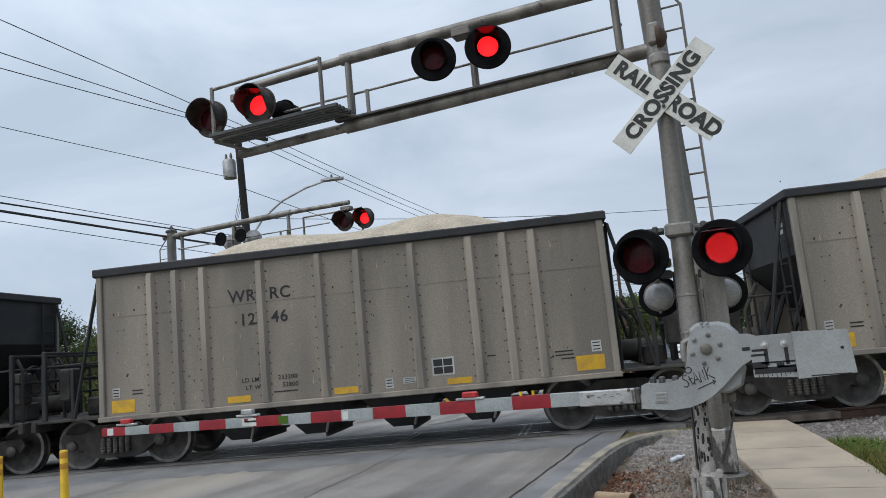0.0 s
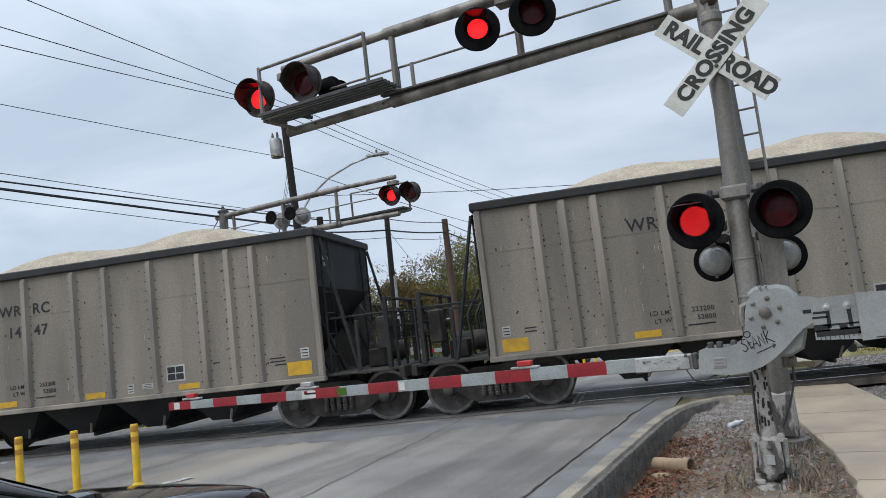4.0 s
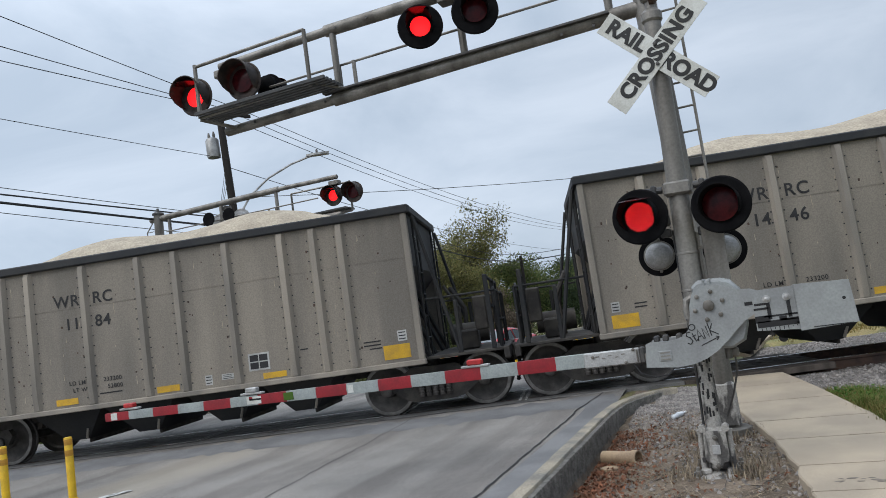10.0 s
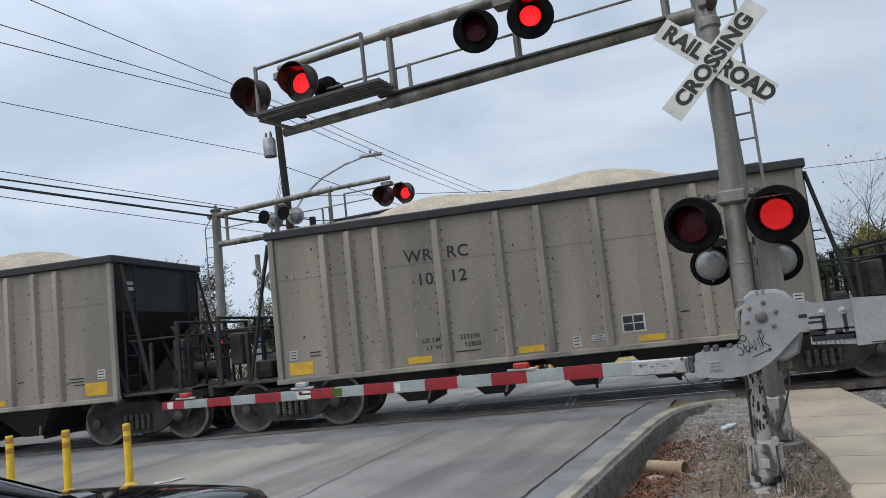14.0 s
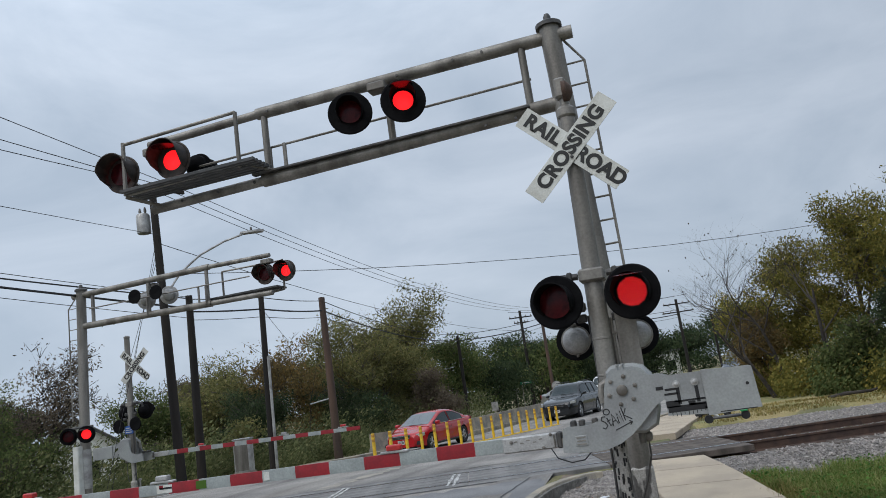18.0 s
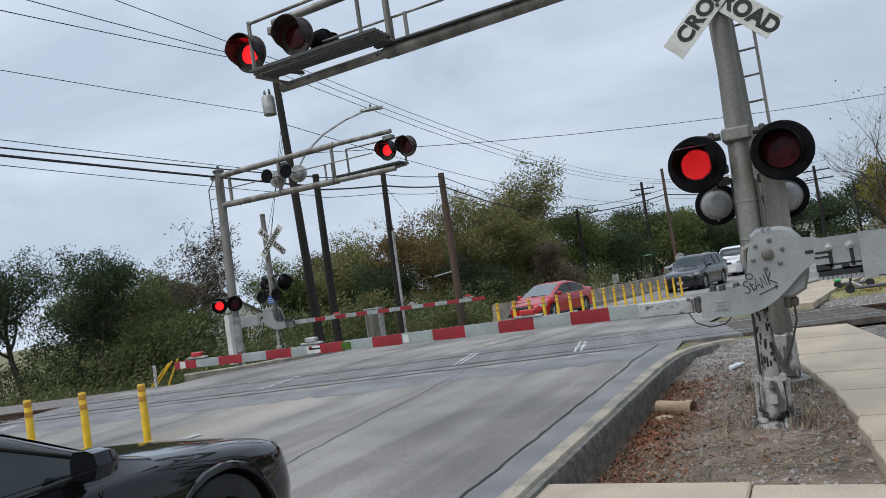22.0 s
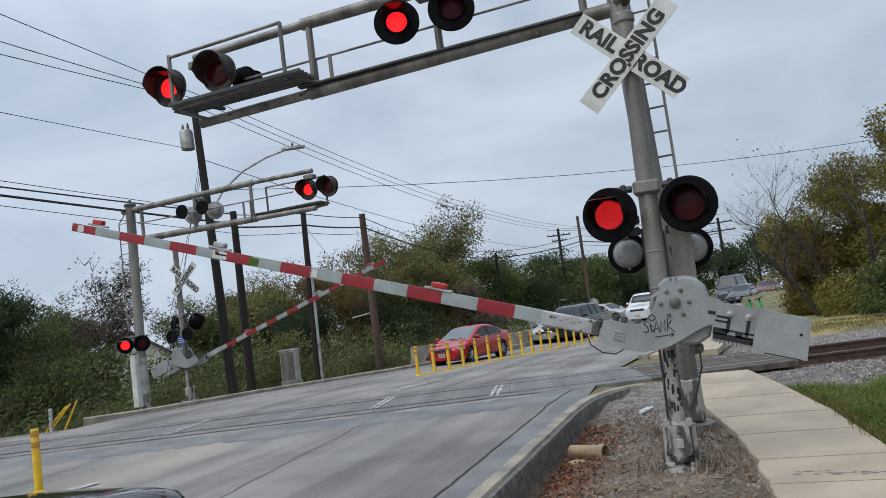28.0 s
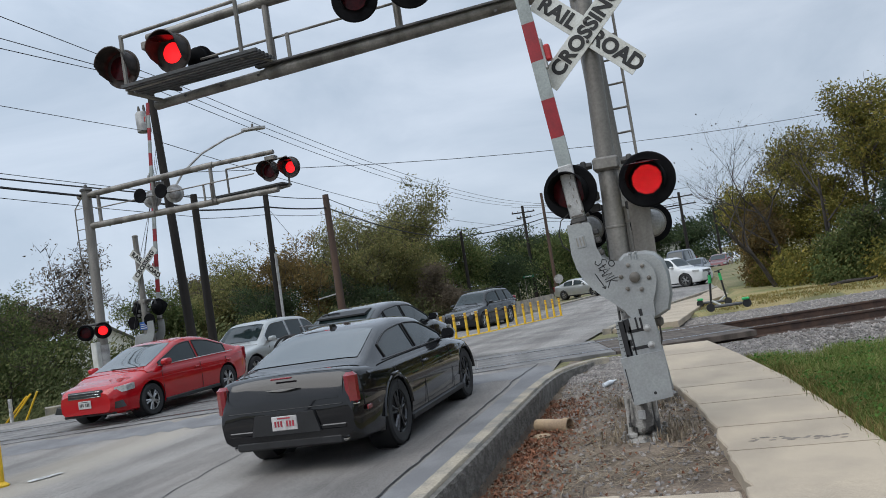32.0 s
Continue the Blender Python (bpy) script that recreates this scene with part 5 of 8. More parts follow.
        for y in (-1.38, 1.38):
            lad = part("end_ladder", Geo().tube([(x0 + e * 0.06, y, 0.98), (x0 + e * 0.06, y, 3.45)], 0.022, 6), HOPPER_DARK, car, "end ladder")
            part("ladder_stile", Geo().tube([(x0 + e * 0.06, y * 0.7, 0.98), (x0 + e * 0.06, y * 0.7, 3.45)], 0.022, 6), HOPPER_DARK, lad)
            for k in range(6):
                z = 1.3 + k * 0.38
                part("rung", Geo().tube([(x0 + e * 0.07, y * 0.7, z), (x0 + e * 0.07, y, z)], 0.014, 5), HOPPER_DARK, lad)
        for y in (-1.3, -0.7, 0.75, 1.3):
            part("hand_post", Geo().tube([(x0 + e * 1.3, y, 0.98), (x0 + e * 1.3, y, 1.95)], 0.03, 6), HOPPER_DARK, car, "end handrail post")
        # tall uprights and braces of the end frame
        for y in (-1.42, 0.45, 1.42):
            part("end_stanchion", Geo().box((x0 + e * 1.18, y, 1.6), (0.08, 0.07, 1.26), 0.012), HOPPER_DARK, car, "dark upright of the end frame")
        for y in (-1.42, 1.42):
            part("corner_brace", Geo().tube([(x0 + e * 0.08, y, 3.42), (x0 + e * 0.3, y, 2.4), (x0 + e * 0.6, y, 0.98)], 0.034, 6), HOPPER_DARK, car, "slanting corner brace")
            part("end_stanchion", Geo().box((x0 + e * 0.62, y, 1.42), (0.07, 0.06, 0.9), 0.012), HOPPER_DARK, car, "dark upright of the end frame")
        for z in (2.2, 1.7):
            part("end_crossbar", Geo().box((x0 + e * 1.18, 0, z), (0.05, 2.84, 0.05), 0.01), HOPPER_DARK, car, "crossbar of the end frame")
        part("brake_box", Geo().box((x0 + e * 1.0, -0.95, 1.6), (0.24, 0.34, 0.6), 0.03), TRUCK, car, "dark handbrake housing")
        part("brake_wheel", Geo().tube([(x0 + e * 1.27, -0.95 + 0.26 * math.cos(q), 1.75 + 0.26 * math.sin(q)) for q in (k * math.pi / 8 for k in range(17))], 0.02, 6), HOPPER_DARK, car, "round handbrake wheel")
        for y in (-0.15, 0.85, 1.15):
            part("air_pipe", Geo().tube([(x0 + e * 0.5, y, 1.0), (x0 + e * 0.55, y, 1.75), (x0 + e * 0.3, y, 2.2)], 0.035, 6), TRUCK, car, "bent brake pipe")
        for z in (1.95, 1.45):
            part("hand_rail", Geo().tube([(x0 + e * 1.3, -1.32, z), (x0 + e * 1.3, 1.32, z)], 0.02, 6), HOPPER_DARK, car, "end handrail")
        for y in (-1.32, 1.32):
            part("hand_rail", Geo().tube([(x0 + e * 1.3, y, 1.95), (x0 + e * 0.1, y, 1.95)], 0.02, 6), HOPPER_DARK, car, "end handrail")
        part("brake_cylinder", Geo().tube([(x0 + e * 0.25, 0.5, 1.25), (x0 + e * 1.0, 0.5, 1.25)], 0.2, 14), TRUCK, car, "dark brake reservoir")
        part("brake_valve", Geo().box((x0 + e * 0.7, -0.45, 1.15), (0.35, 0.4, 0.35), 0.03), TRUCK, car, "brake valve")
        part("draft_gear", Geo().box((x0 + e * 0.95, 0, 0.8), (1.1, 0.4, 0.3), 0.03), TRUCK, car)
        cp = part("coupler", Geo().box((x0 + e * 1.42, 0, 0.83), (0.22, 0.25, 0.26), 0.05), TRUCK, car, "knuckle coupler")
        part("brake_hose", Geo().tube([(x0 + e * 1.4, -0.35, 0.75), (x0 + e * 1.45, -0.36, 0.4), (x0 + e * 1.49, -0.36, 0.3)], 0.028, 8), WIRE, cp, "hanging brake hose")
        # truck: side frames, springs, bolster
        for s in (-1, 1):
            y = s * 1.0
            cx = x0 + e * 0.03
            poly = [(cx - 1.12, 0.56), (cx - 1.05, 0.68), (cx - 0.62, 0.66), (cx - 0.4, 0.8), (cx + 0.4, 0.8), (cx + 0.62, 0.66), (cx + 1.05, 0.68), (cx + 1.12, 0.56), (cx + 1.02, 0.4), (cx + 0.72, 0.4), (cx + 0.5, 0.24), (cx + 0.34, 0.2), (cx - 0.34, 0.2), (cx - 0.5, 0.24), (cx - 0.72, 0.4), (cx - 1.02, 0.4)]
            fr = part("truck_frame", Geo().prism(poly, y - 0.06, y + 0.06), TRUCK, car, "cast truck side frame")
            for k in range(5):
                part("spring", Geo().lathe([(0.045, 0.29)] + [(0.045 if j % 2 else 0.055, 0.29 + 0.0225 * j) for j in range(1, 12)] + [(0.045, 0.56)], 9, "z", (cx - 0.24 + 0.12 * k, y + s * 0.085, 0)), WHEEL, fr, "coil spring")
            for a in (-0.87, 0.87):
                part("bearing_cap", Geo().lathe([(0.1, 0.0), (0.1, s * 0.07), (0.06, s * 0.1), (0.02, s * 0.105)], 14, "y", (cx + a, y + s * 0.05, 0.46)), WHEEL, fr, "axle bearing cap")
    part("centre_sill", Geo().box((BODY / 2, 0, 0.82), (BODY, 0.5, 0.26), 0.02), TRUCK, car, "centre sill")
    for x in (2.35, 3.75, 5.35, 6.75):
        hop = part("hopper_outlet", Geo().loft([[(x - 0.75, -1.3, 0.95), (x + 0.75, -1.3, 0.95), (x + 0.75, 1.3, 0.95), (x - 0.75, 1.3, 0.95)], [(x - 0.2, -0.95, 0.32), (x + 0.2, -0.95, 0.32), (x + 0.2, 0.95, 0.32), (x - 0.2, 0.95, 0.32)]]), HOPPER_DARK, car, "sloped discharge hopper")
        part("outlet_door", Geo().box((x + 0.16, 0, 0.36), (0.05, 1.7, 0.24), 0.01), TRUCK, hop, "outlet door")
        part("door_lever", Geo().tube([(x + 0.2, -1.0, 0.34), (x + 0.26, -1.05, 0.52)], 0.025, 6), HOPPER_RIB, hop)
    # the heaped load
    nx, ny = 40, 14
    rnd = random.Random(11)
    g = Geo()
    for i in range(nx + 1):
        x = 0.25 + (BODY - 0.5) * i / nx
        u = i / nx
        ridge = 0.6 * math.exp(-((u - 0.3) / 0.2) ** 2) + 0.66 * math.exp(-((u - 0.68) / 0.2) ** 2)
        for j in range(ny + 1):
            q = -1 + 2 * j / ny
            z = Z_TOP - 0.1 + (ridge + 0.12) * (1 - abs(q) ** 1.7) * min(1, min(u, 1 - u) * 7) + 0.02 * noise.noise(Vector((x * 3, q * 4, 1)))
            g.v.append((x, q * (HALF_W - 0.1), z))
    g.f = [(i * (ny + 1) + j, (i + 1) * (ny + 1) + j, (i + 1) * (ny + 1) + j + 1, i * (ny + 1) + j + 1) for i in range(nx) for j in range(ny)]
    part("stone_load", g, LOAD, car, "heap of pale crushed stone")
    # wheelsets: each turns on its axle
    wm = wheel_mesh()
    wm.materials.append(WHEEL)
    axle = Geo().tube([(0, -0.7, 0), (0, 0.7, 0)], 0.085, 12).mesh("axle")
    axle.materials.append(WHEEL)
    rim = Geo().lathe([(0.455, -0.061), (0.4, -0.0625), (0.4, -0.06), (0.456, -0.058)], 36, "y", caps=False).mesh("rim")
    rim.materials.append(WHEEL_RIM)
    for x0, e in ((0.0, -1), (BODY, 1)):
        for a in (-0.87, 0.87):
            ax = part("wheelset", axle, WHEEL, car, "steel wheelset", pose(x0 + e * 0.03 + a, 0, 0.46))
            part("wheel", wm, WHEEL, ax, "steel wheel", pose(0, -0.745, 0))
            part("wheel", wm, WHEEL, ax, "steel wheel", pose(0, 0.745, 0, 0, 0, 180))
            part("wheel_rim", rim, WHEEL_RIM, ax, "shiny worn wheel rim", pose(0, -0.745, 0))
    return car


NUMBERS = {14: "1246", 13: "1457", 12: "1074", 10: "1447", 9: "1297", 8: "1296", 7: "1314", 6: "1446", 5: "1184", 4: "1256", 3: "1408", 2: "1012", 0: "1228"}
first = build_car()
CARS = []
for i in range(17):
    car = first if i == 0 else copy_thing(first, pose(0, 0, 0))
    CARS.append((i, car))
for i, car in CARS:
    if i in NUMBERS:
        for words, x in ((NUMBERS[i][:2], 2.83), (NUMBERS[i][2:], 3.42)):
            part("car_number", text_mesh(words, 0.29, 0.001, 1.1, 0.004), STENCIL, car, "black stencilled number", pose(x, -HALF_W + 0.033, 2.42), 0)

SPRAY = material("faded_red_spray", (0.3, 0.05, 0.07), 0.8, second=(0.24, 0.1, 0.1), scale=12)
for i, car in CARS:
    if i == 13:
        for x0, z0, k in ((3.75, 1.7, 1.0), (0.35, 1.68, 0.8)):
            rnd, g = random.Random(int(x0 * 10)), Geo()
            for row in range(3):
                path = [(x0 - 0.32 * k + 0.16 * k * j, -HALF_W + 0.036, z0 + k * (0.16 - 0.13 * row + 0.05 * (-1) ** j * rnd.uniform(0.4, 1.2))) for j in range(5)]
                g.tube(path, 0.008, 5)
            for j in range(4):
                x = x0 + k * (-0.24 + 0.17 * j)
                g.tube([(x, -HALF_W + 0.036, z0 - 0.2 * k), (x + 0.05 * k, -HALF_W + 0.036, z0), (x - 0.02, -HALF_W + 0.036, z0 + 0.2 * k * rnd.uniform(0.5, 1.0))], 0.008, 5)
            part("sprayed_scrawl", g, SPRAY, car, "faded red sprayed scrawl")

# ---- trees and shrubs ----
def leaf_cloud(rnd, blobs, count, size, flat=0.8):
    """Many small leaf faces in clumps; blobs: rows of (centre, radii)."""
    g = Geo()
    weights = [b[1][0] * b[1][1] * b[1][2] for b in blobs]
    picks = rnd.choices(range(len(blobs)), weights, k=count // 6)
    for i in picks:
        c, r = blobs[i]
        while True:
            d = Vector((rnd.uniform(-1, 1), rnd.uniform(-1, 1), rnd.uniform(-1, 1)))
            if 0.01 < d.length <= 1:
                break
        q = d.length ** 0.45 / d.length
        p = Vector((c[0] + d.x * q * r[0], c[1] + d.y * q * r[1], c[2] + d.z * q * r[2]))
        if noise.noise(p * 0.9) < -0.3:
            continue
        spread = size * 2.6
        for _ in range(6):
            o = p + Vector((rnd.gauss(0, spread), rnd.gauss(0, spread), rnd.gauss(0, spread * 0.7)))
            a = Vector((rnd.gauss(0, 1), rnd.gauss(0, 1), rnd.gauss(0, flat))).normalized()
            b = a.orthogonal().normalized()
            b = (b * math.cos(t := rnd.uniform(0, 6.28)) + a.cross(b) * math.sin(t)).normalized()
            w, l = size * rnd.uniform(0.55, 1.0), size * rnd.uniform(0.8, 1.5)
            n = a.cross(b)
            g.add([o - b * l, o + n * w * 0.5, o + b * l, o - n * w * 0.5], [(0, 1, 2, 3)])
    return g


def limbs(rnd, base, height, lean, spread, levels=3, thick=0.14, kids=4, upward=0.55):
    """A tapered trunk with limbs. Returns the mesh and the tips."""
    g, tips = Geo(), []

    def grow(p, way, length, r, level):
        pts, rs = [p.copy()], [r]
        steps_ = 4
        for k in range(steps_):
            way = (way + Vector((rnd.gauss(0, 0.14), rnd.gauss(0, 0.14), rnd.gauss(0.03, 0.1)))).normalized()
            p = p + way * length / steps_
            pts.append(p.copy())
            rs.append(r * (1 - 0.62 * (k + 1) / steps_))
        g.tube(pts, rs, 6 if level < 2 else 4)
        if level >= levels:
            tips.append(p)
            return
        for k in range(kids):
            at = rnd.uniform(0.45, 1.0) if level else rnd.uniform(0.35, 0.95)
            i = min(int(at * steps_), steps_ - 1)
            q = pts[i].lerp(pts[i + 1], at * steps_ - i)
            a = rnd.uniform(0, 6.28)
            d = (way * upward + Vector((math.cos(a), math.sin(a), rnd.uniform(-0.1, 0.5))) * spread).normalized()
            grow(q, d, length * rnd.uniform(0.5, 0.78), rs[i] * 0.6, level + 1)
        tips.append(p)

    grow(Vector(base), Vector((lean[0], lean[1], 1)).normalized(), height * 0.5, thick, 0)
    return g, tips


def tree(x, y, height, radius, leaf, seed, label, count=5200, size=0.13, low=0.12, z=None, bare=0.0, name="tree", group="trees by the railway", squash=1.0, fill=10):
    """A tapered trunk, limbs and twigs, with leaves in clumps round the twigs."""
    rnd = random.Random(seed)
    z = ground_z(x, y) if z is None else z
    height = height + 0.25
    t = thing(name, pose(x, y, z - 0.05), label, "tree" if name == "tree" else "shrub", group)
    wood, tips = limbs(rnd, (0, 0, 0), height * 1.05, (rnd.uniform(-0.1, 0.1), rnd.uniform(-0.1, 0.1)), 0.95, 3, 0.026 * height, 5, 0.5)
    top = max(p.z for p in tips)
    wide = max(math.hypot(p.x, p.y) for p in tips)
    sx, sz = radius * 0.95 / wide, height * 0.97 / top
    wood.v = [(a * sx, b * sx * squash, c * sz) for a, b, c in wood.v]
    tips = [Vector((p.x * sx, p.y * sx * squash, p.z * sz)) for p in tips]
    for p in tips:
        for _ in range(4 if bare else 2):
            d = (Vector((p.x, p.y, 0)).normalized() * 0.5 + Vector((rnd.gauss(0, 0.6), rnd.gauss(0, 0.6), rnd.uniform(0.1, 1.0)))).normalized() * radius * rnd.uniform(0.1, 0.26)
            k = 0.007 + 0.0011 * height
            wood.tube([p, p + d * 0.5 + Vector((rnd.gauss(0, 0.03), rnd.gauss(0, 0.03), 0)), p + d], [k, k * 0.7, k * 0.35], 3)
    part("trunk", wood, BARK if not bare else TWIG, t, "branching trunk and limbs")
    blobs = []
    for p in tips:
        if p.z > height * low:
            r = radius * rnd.uniform(0.1, 0.22)
            blobs.append((tuple(p), (r, r * squash, r * rnd.uniform(0.55, 0.9))))
    for _ in range(fill):
        a, h = rnd.uniform(0, 6.28), rnd.uniform(low, 0.72)
        k = radius * math.sin(math.pi * min(0.95, max(0.12, 0.12 + 0.85 * h))) * rnd.uniform(0.3, 0.72)
        r = radius * rnd.uniform(0.25, 0.4)
        blobs.append(((k * math.cos(a), k * math.sin(a) * squash, height * h * 0.95), (r, r * squash, r * rnd.uniform(0.6, 0.9))))
    if count:
        part("crown", leaf_cloud(rnd, blobs, count, size), leaf, t, "loose crown of small leaves", smooth=0)
    return t


LEFT = [
    (-30.8, 20.0, 6.6, 3.8, LEAF_DARK, "dark evergreen tree beside the railway", 0), (-26.6, 20.6, 6.0, 2.7, LEAF_DARK, "dark evergreen tree beside the railway", 0), (-28.2, 23.6, 5.4, 2.6, LEAF_GREEN, "green tree beside the railway", 0),
    (-29.6, 27.0, 6.0, 3.0, LEAF_GREEN, "green tree behind the railway", 0), (-24.6, 22.6, 4.0, 2.2, LEAF_GREEN, "green bush before the half-bare tree", 0),
    (-23.6, 20.8, 3.0, 2.2, LEAF_GREEN, "green bush at the edge of the track", 0), (-26.2, 25.0, 7.0, 3.0, LEAF_DULL, "half-bare brown tree behind the signals", 1),
    (-25.0, 30.8, 5.2, 2.8, LEAF_GREEN, "green tree behind the signals", 0), (-23.6, 34.5, 6.2, 3.0, LEAF_SAGE, "olive-green tree behind the signals", 0),
    (-20.4, 36.6, 7.0, 3.9, LEAF_BROWN, "tree with brown autumn leaves", 0), (-18.3, 40.0, 7.8, 4.1, LEAF_SAGE, "olive-green tree behind the poles", 0),
    (-19.2, 31.6, 4.2, 2.4, LEAF_DARK, "dark green bush under the trees", 0), (-16.5, 36.5, 3.9, 2.3, LEAF_DARK, "dark green bush under the trees", 0),
    (-18.1, 48.8, 10.2, 4.6, LEAF_SAGE, "tall olive-green tree behind the road", 0), (-16.2, 45.5, 5.0, 2.5, LEAF_SAGE, "olive tree beside the road", 0),
    (-13.5, 41.6, 3.5, 1.9, LEAF_DULL, "rounded grey-brown bush beside the road", 0), (-16.5, 57.7, 7.0, 4.2, LEAF_GREEN, "green tree beside the far road", 0),
    (-15.5, 73.4, 6.8, 5.2, LEAF_DARK, "dark green tree in the distance", 0), (-11.0, 79.5, 6.0, 5.0, LEAF_DARK, "dark green tree in the distance", 0),
    (-22.0, 62.0, 7.5, 5.0, LEAF_GREEN, "green tree beside the far road", 0), (-5.0, 98.0, 5.2, 5.5, LEAF_DARK, "dark green tree in the distance", 0),
    (2.5, 118.0, 6.0, 6.0, LEAF_DARK, "dark green tree in the distance", 0), (-14.0, 100.0, 6.8, 6.0, LEAF_GREEN, "green tree in the distance", 0),
    (12.0, 128.0, 8.5, 7.0, LEAF_DARK, "dark green tree in the distance", 0), (-22.0, 43.0, 6.8, 3.6, LEAF_SAGE, "olive-green tree behind the signals", 0), (-25.5, 38.0, 6.6, 3.4, LEAF_SAGE, "olive-green tree behind the signals", 0), (-15.0, 63.0, 5.0, 4.4, LEAF_DARK, "dark green tree beside the far road", 0),
    (-11.5, 70.0, 5.5, 4.0, LEAF_GREEN, "green tree beside the far road", 0), (-9.0, 90.0, 5.2, 6.0, LEAF_DARK, "dark green tree in the distance", 0), (-21.0, 52.0, 9.0, 4.4, LEAF_SAGE, "tall olive-green tree behind the road", 0), (-16.5, 41.5, 7.2, 3.0, LEAF_SAGE, "olive-green tree beside the road", 0),
    (-36.0, 27.0, 5.8, 4.6, LEAF_GREEN, "green tree behind the railway", 0), (-30.0, 41.0, 6.0, 4.2, LEAF_DULL, "brownish tree behind the railway", 0),
    (-21.5, 27.5, 2.3, 1.9, LEAF_GREEN, "green bush behind the kerb", 0), (-19.0, 24.5, 1.7, 1.5, LEAF_GREEN, "green bush behind the kerb", 0), (-17.2, 27.0, 2.2, 1.2, LEAF_SAGE, "leafy bush beside a pole", 0),
]
for k, (x, y, h, r, leaf, label, bare) in enumerate(LEFT):
    far = math.hypot(x, y)
    tree(x, y, h, r, leaf, 100 + k, label, count=int(min(20000, 1000 * r * h * (0.25 if bare else 1) * min(1, 40 / far) + 2400)), size=0.07 * max(0.8, far / 38), low=0.08, bare=bare)
RIGHT = [
    (4.0, 34.6, 4.6, 2.0, LEAF_OLIVE, "olive tree with yellowing leaves", 0), (5.4, 32.8, 6.2, 2.4, LEAF_OLIVE, "olive tree with yellowing leaves", 0),
    (7.2, 31.0, 7.2, 2.6, LEAF_OLIVE, "olive tree with yellowing leaves", 0), (9.6, 29.6, 7.8, 2.9, LEAF_OLIVE, "olive-brown tree with thinning leaves", 0),
    (7.6, 26.8, 4.2, 1.5, LEAF_DARK, "dark green dense bush by the track", 0), (9.6, 26.0, 4.5, 1.8, LEAF_DARK, "dark green dense bush by the track", 0),
    (3.6, 31.8, 3.2, 1.4, LEAF_BROWN, "rusty brown leafy bush", 0), (6.0, 27.8, 2.2, 1.4, LEAF_GREEN, "low green bush under the trees", 0),
    (9.0, 25.0, 2.1, 1.5, LEAF_DULL, "low brownish thicket by the track", 0), (11.6, 24.0, 2.6, 1.8, LEAF_BROWN, "low brownish thicket by the track", 0), (12.6, 28.0, 8.2, 3.4, LEAF_OLIVE, "olive-brown tree with thinning leaves", 0), (15.5, 23.5, 4.6, 2.6, LEAF_GREEN, "green bush beside the track", 0), (16.0, 28.0, 8.0, 3.6, LEAF_OLIVE, "olive-brown tree with thinning leaves", 0),
]
for k, (x, y, h, r, leaf, label, bare) in enumerate(RIGHT):
    tree(x, y, h, r, leaf, 300 + k, label, count=int(1450 * r * h + 3600), size=0.066, low=0.0, bare=bare, fill=18)


def bare_tree(x, y, height, lean, seed, spread=0.8):
    rnd = random.Random(seed)
    t = thing("bare_tree", pose(x, y, ground_z(x, y) - 0.05), "leafless grey tree with thin twigs", "tree", "trees by the railway")
    wood, tips = limbs(rnd, (0, 0, 0), height, lean, spread, 4, 0.09, 4, 0.8)
    part("branch_work", wood, TWIG, t, "bare branches")
    nests = Geo()
    for p in rnd.sample(tips, 26):
        nests.lathe([(0.008, -0.03), (0.028, 0.0), (0.008, 0.03)], 6, "z", p)
    tagged(part("seed_head_cluster", nests, BARK, t, "dark dried seed heads"), kind="stuff")


bare_tree(4.3, 30.6, 7.4, (-0.45, -0.1), 41, 0.85)
bare_tree(3.4, 29.4, 6.6, (-0.5, -0.15), 46, 0.95)
bare_tree(5.6, 29.6, 7.6, (-0.15, -0.1), 42, 0.75)
bare_tree(8.6, 28.6, 8.2, (0.0, -0.1), 43, 0.7)
bare_tree(-18.6, 47.0, 10.0, (0.05, 0.0), 45, 0.8)


# low growth along the far side of the track and under the trees
def undergrowth(name, spots, count, size, leaf, label, seed):
    rnd = random.Random(seed)
    g = Geo()
    for _ in range(count // 8):
        (x, y, rx, ry, h) = rnd.choice(spots)
        px, py = x + rnd.uniform(-rx, rx), y + rnd.uniform(-ry, ry)
        pz = ground_z(px, py)
        top = h * rnd.uniform(0.3, 1.0)
        for _ in range(8):
            o = Vector((px + rnd.gauss(0, 0.12), py + rnd.gauss(0, 0.12), pz + rnd.uniform(0.02, top)))
            a = Vector((rnd.gauss(0, 1), rnd.gauss(0, 1), rnd.gauss(0, 0.7))).normalized()
            b = a.orthogonal().normalized() * size * rnd.uniform(0.7, 1.5)
            n = a.cross(b) * 0.45
            g.add([o - b, o + n, o + b, o - n], [(0, 1, 2, 3)])
    return solo(name, g, leaf, label, "undergrowth", kind="stuff", smooth=0)


undergrowth("undergrowth", [(-22, 18.2, 6, 1.2, 0.9), (-20, 22, 3, 2.5, 1.2), (-18, 26, 2.0, 3, 1.2), (-16.5, 30, 1.6, 4, 1.3), (-15.0, 35, 1.4, 5, 1.2), (-28, 17, 8, 1.5, 0.8)], 36000, 0.06, LEAF_SCRUB, "tangle of green weeds behind the far kerb", 7)
undergrowth("undergrowth", [(-24, 22, 8, 4, 2.6), (-28, 26, 6, 4, 3.4), (-20, 29, 4, 6, 2.6), (-17.5, 37, 3, 6, 2.4), (-16, 46, 3, 8, 2.4)], 58000, 0.07, LEAF_SCRUB, "tangle of olive scrub under the trees", 8)
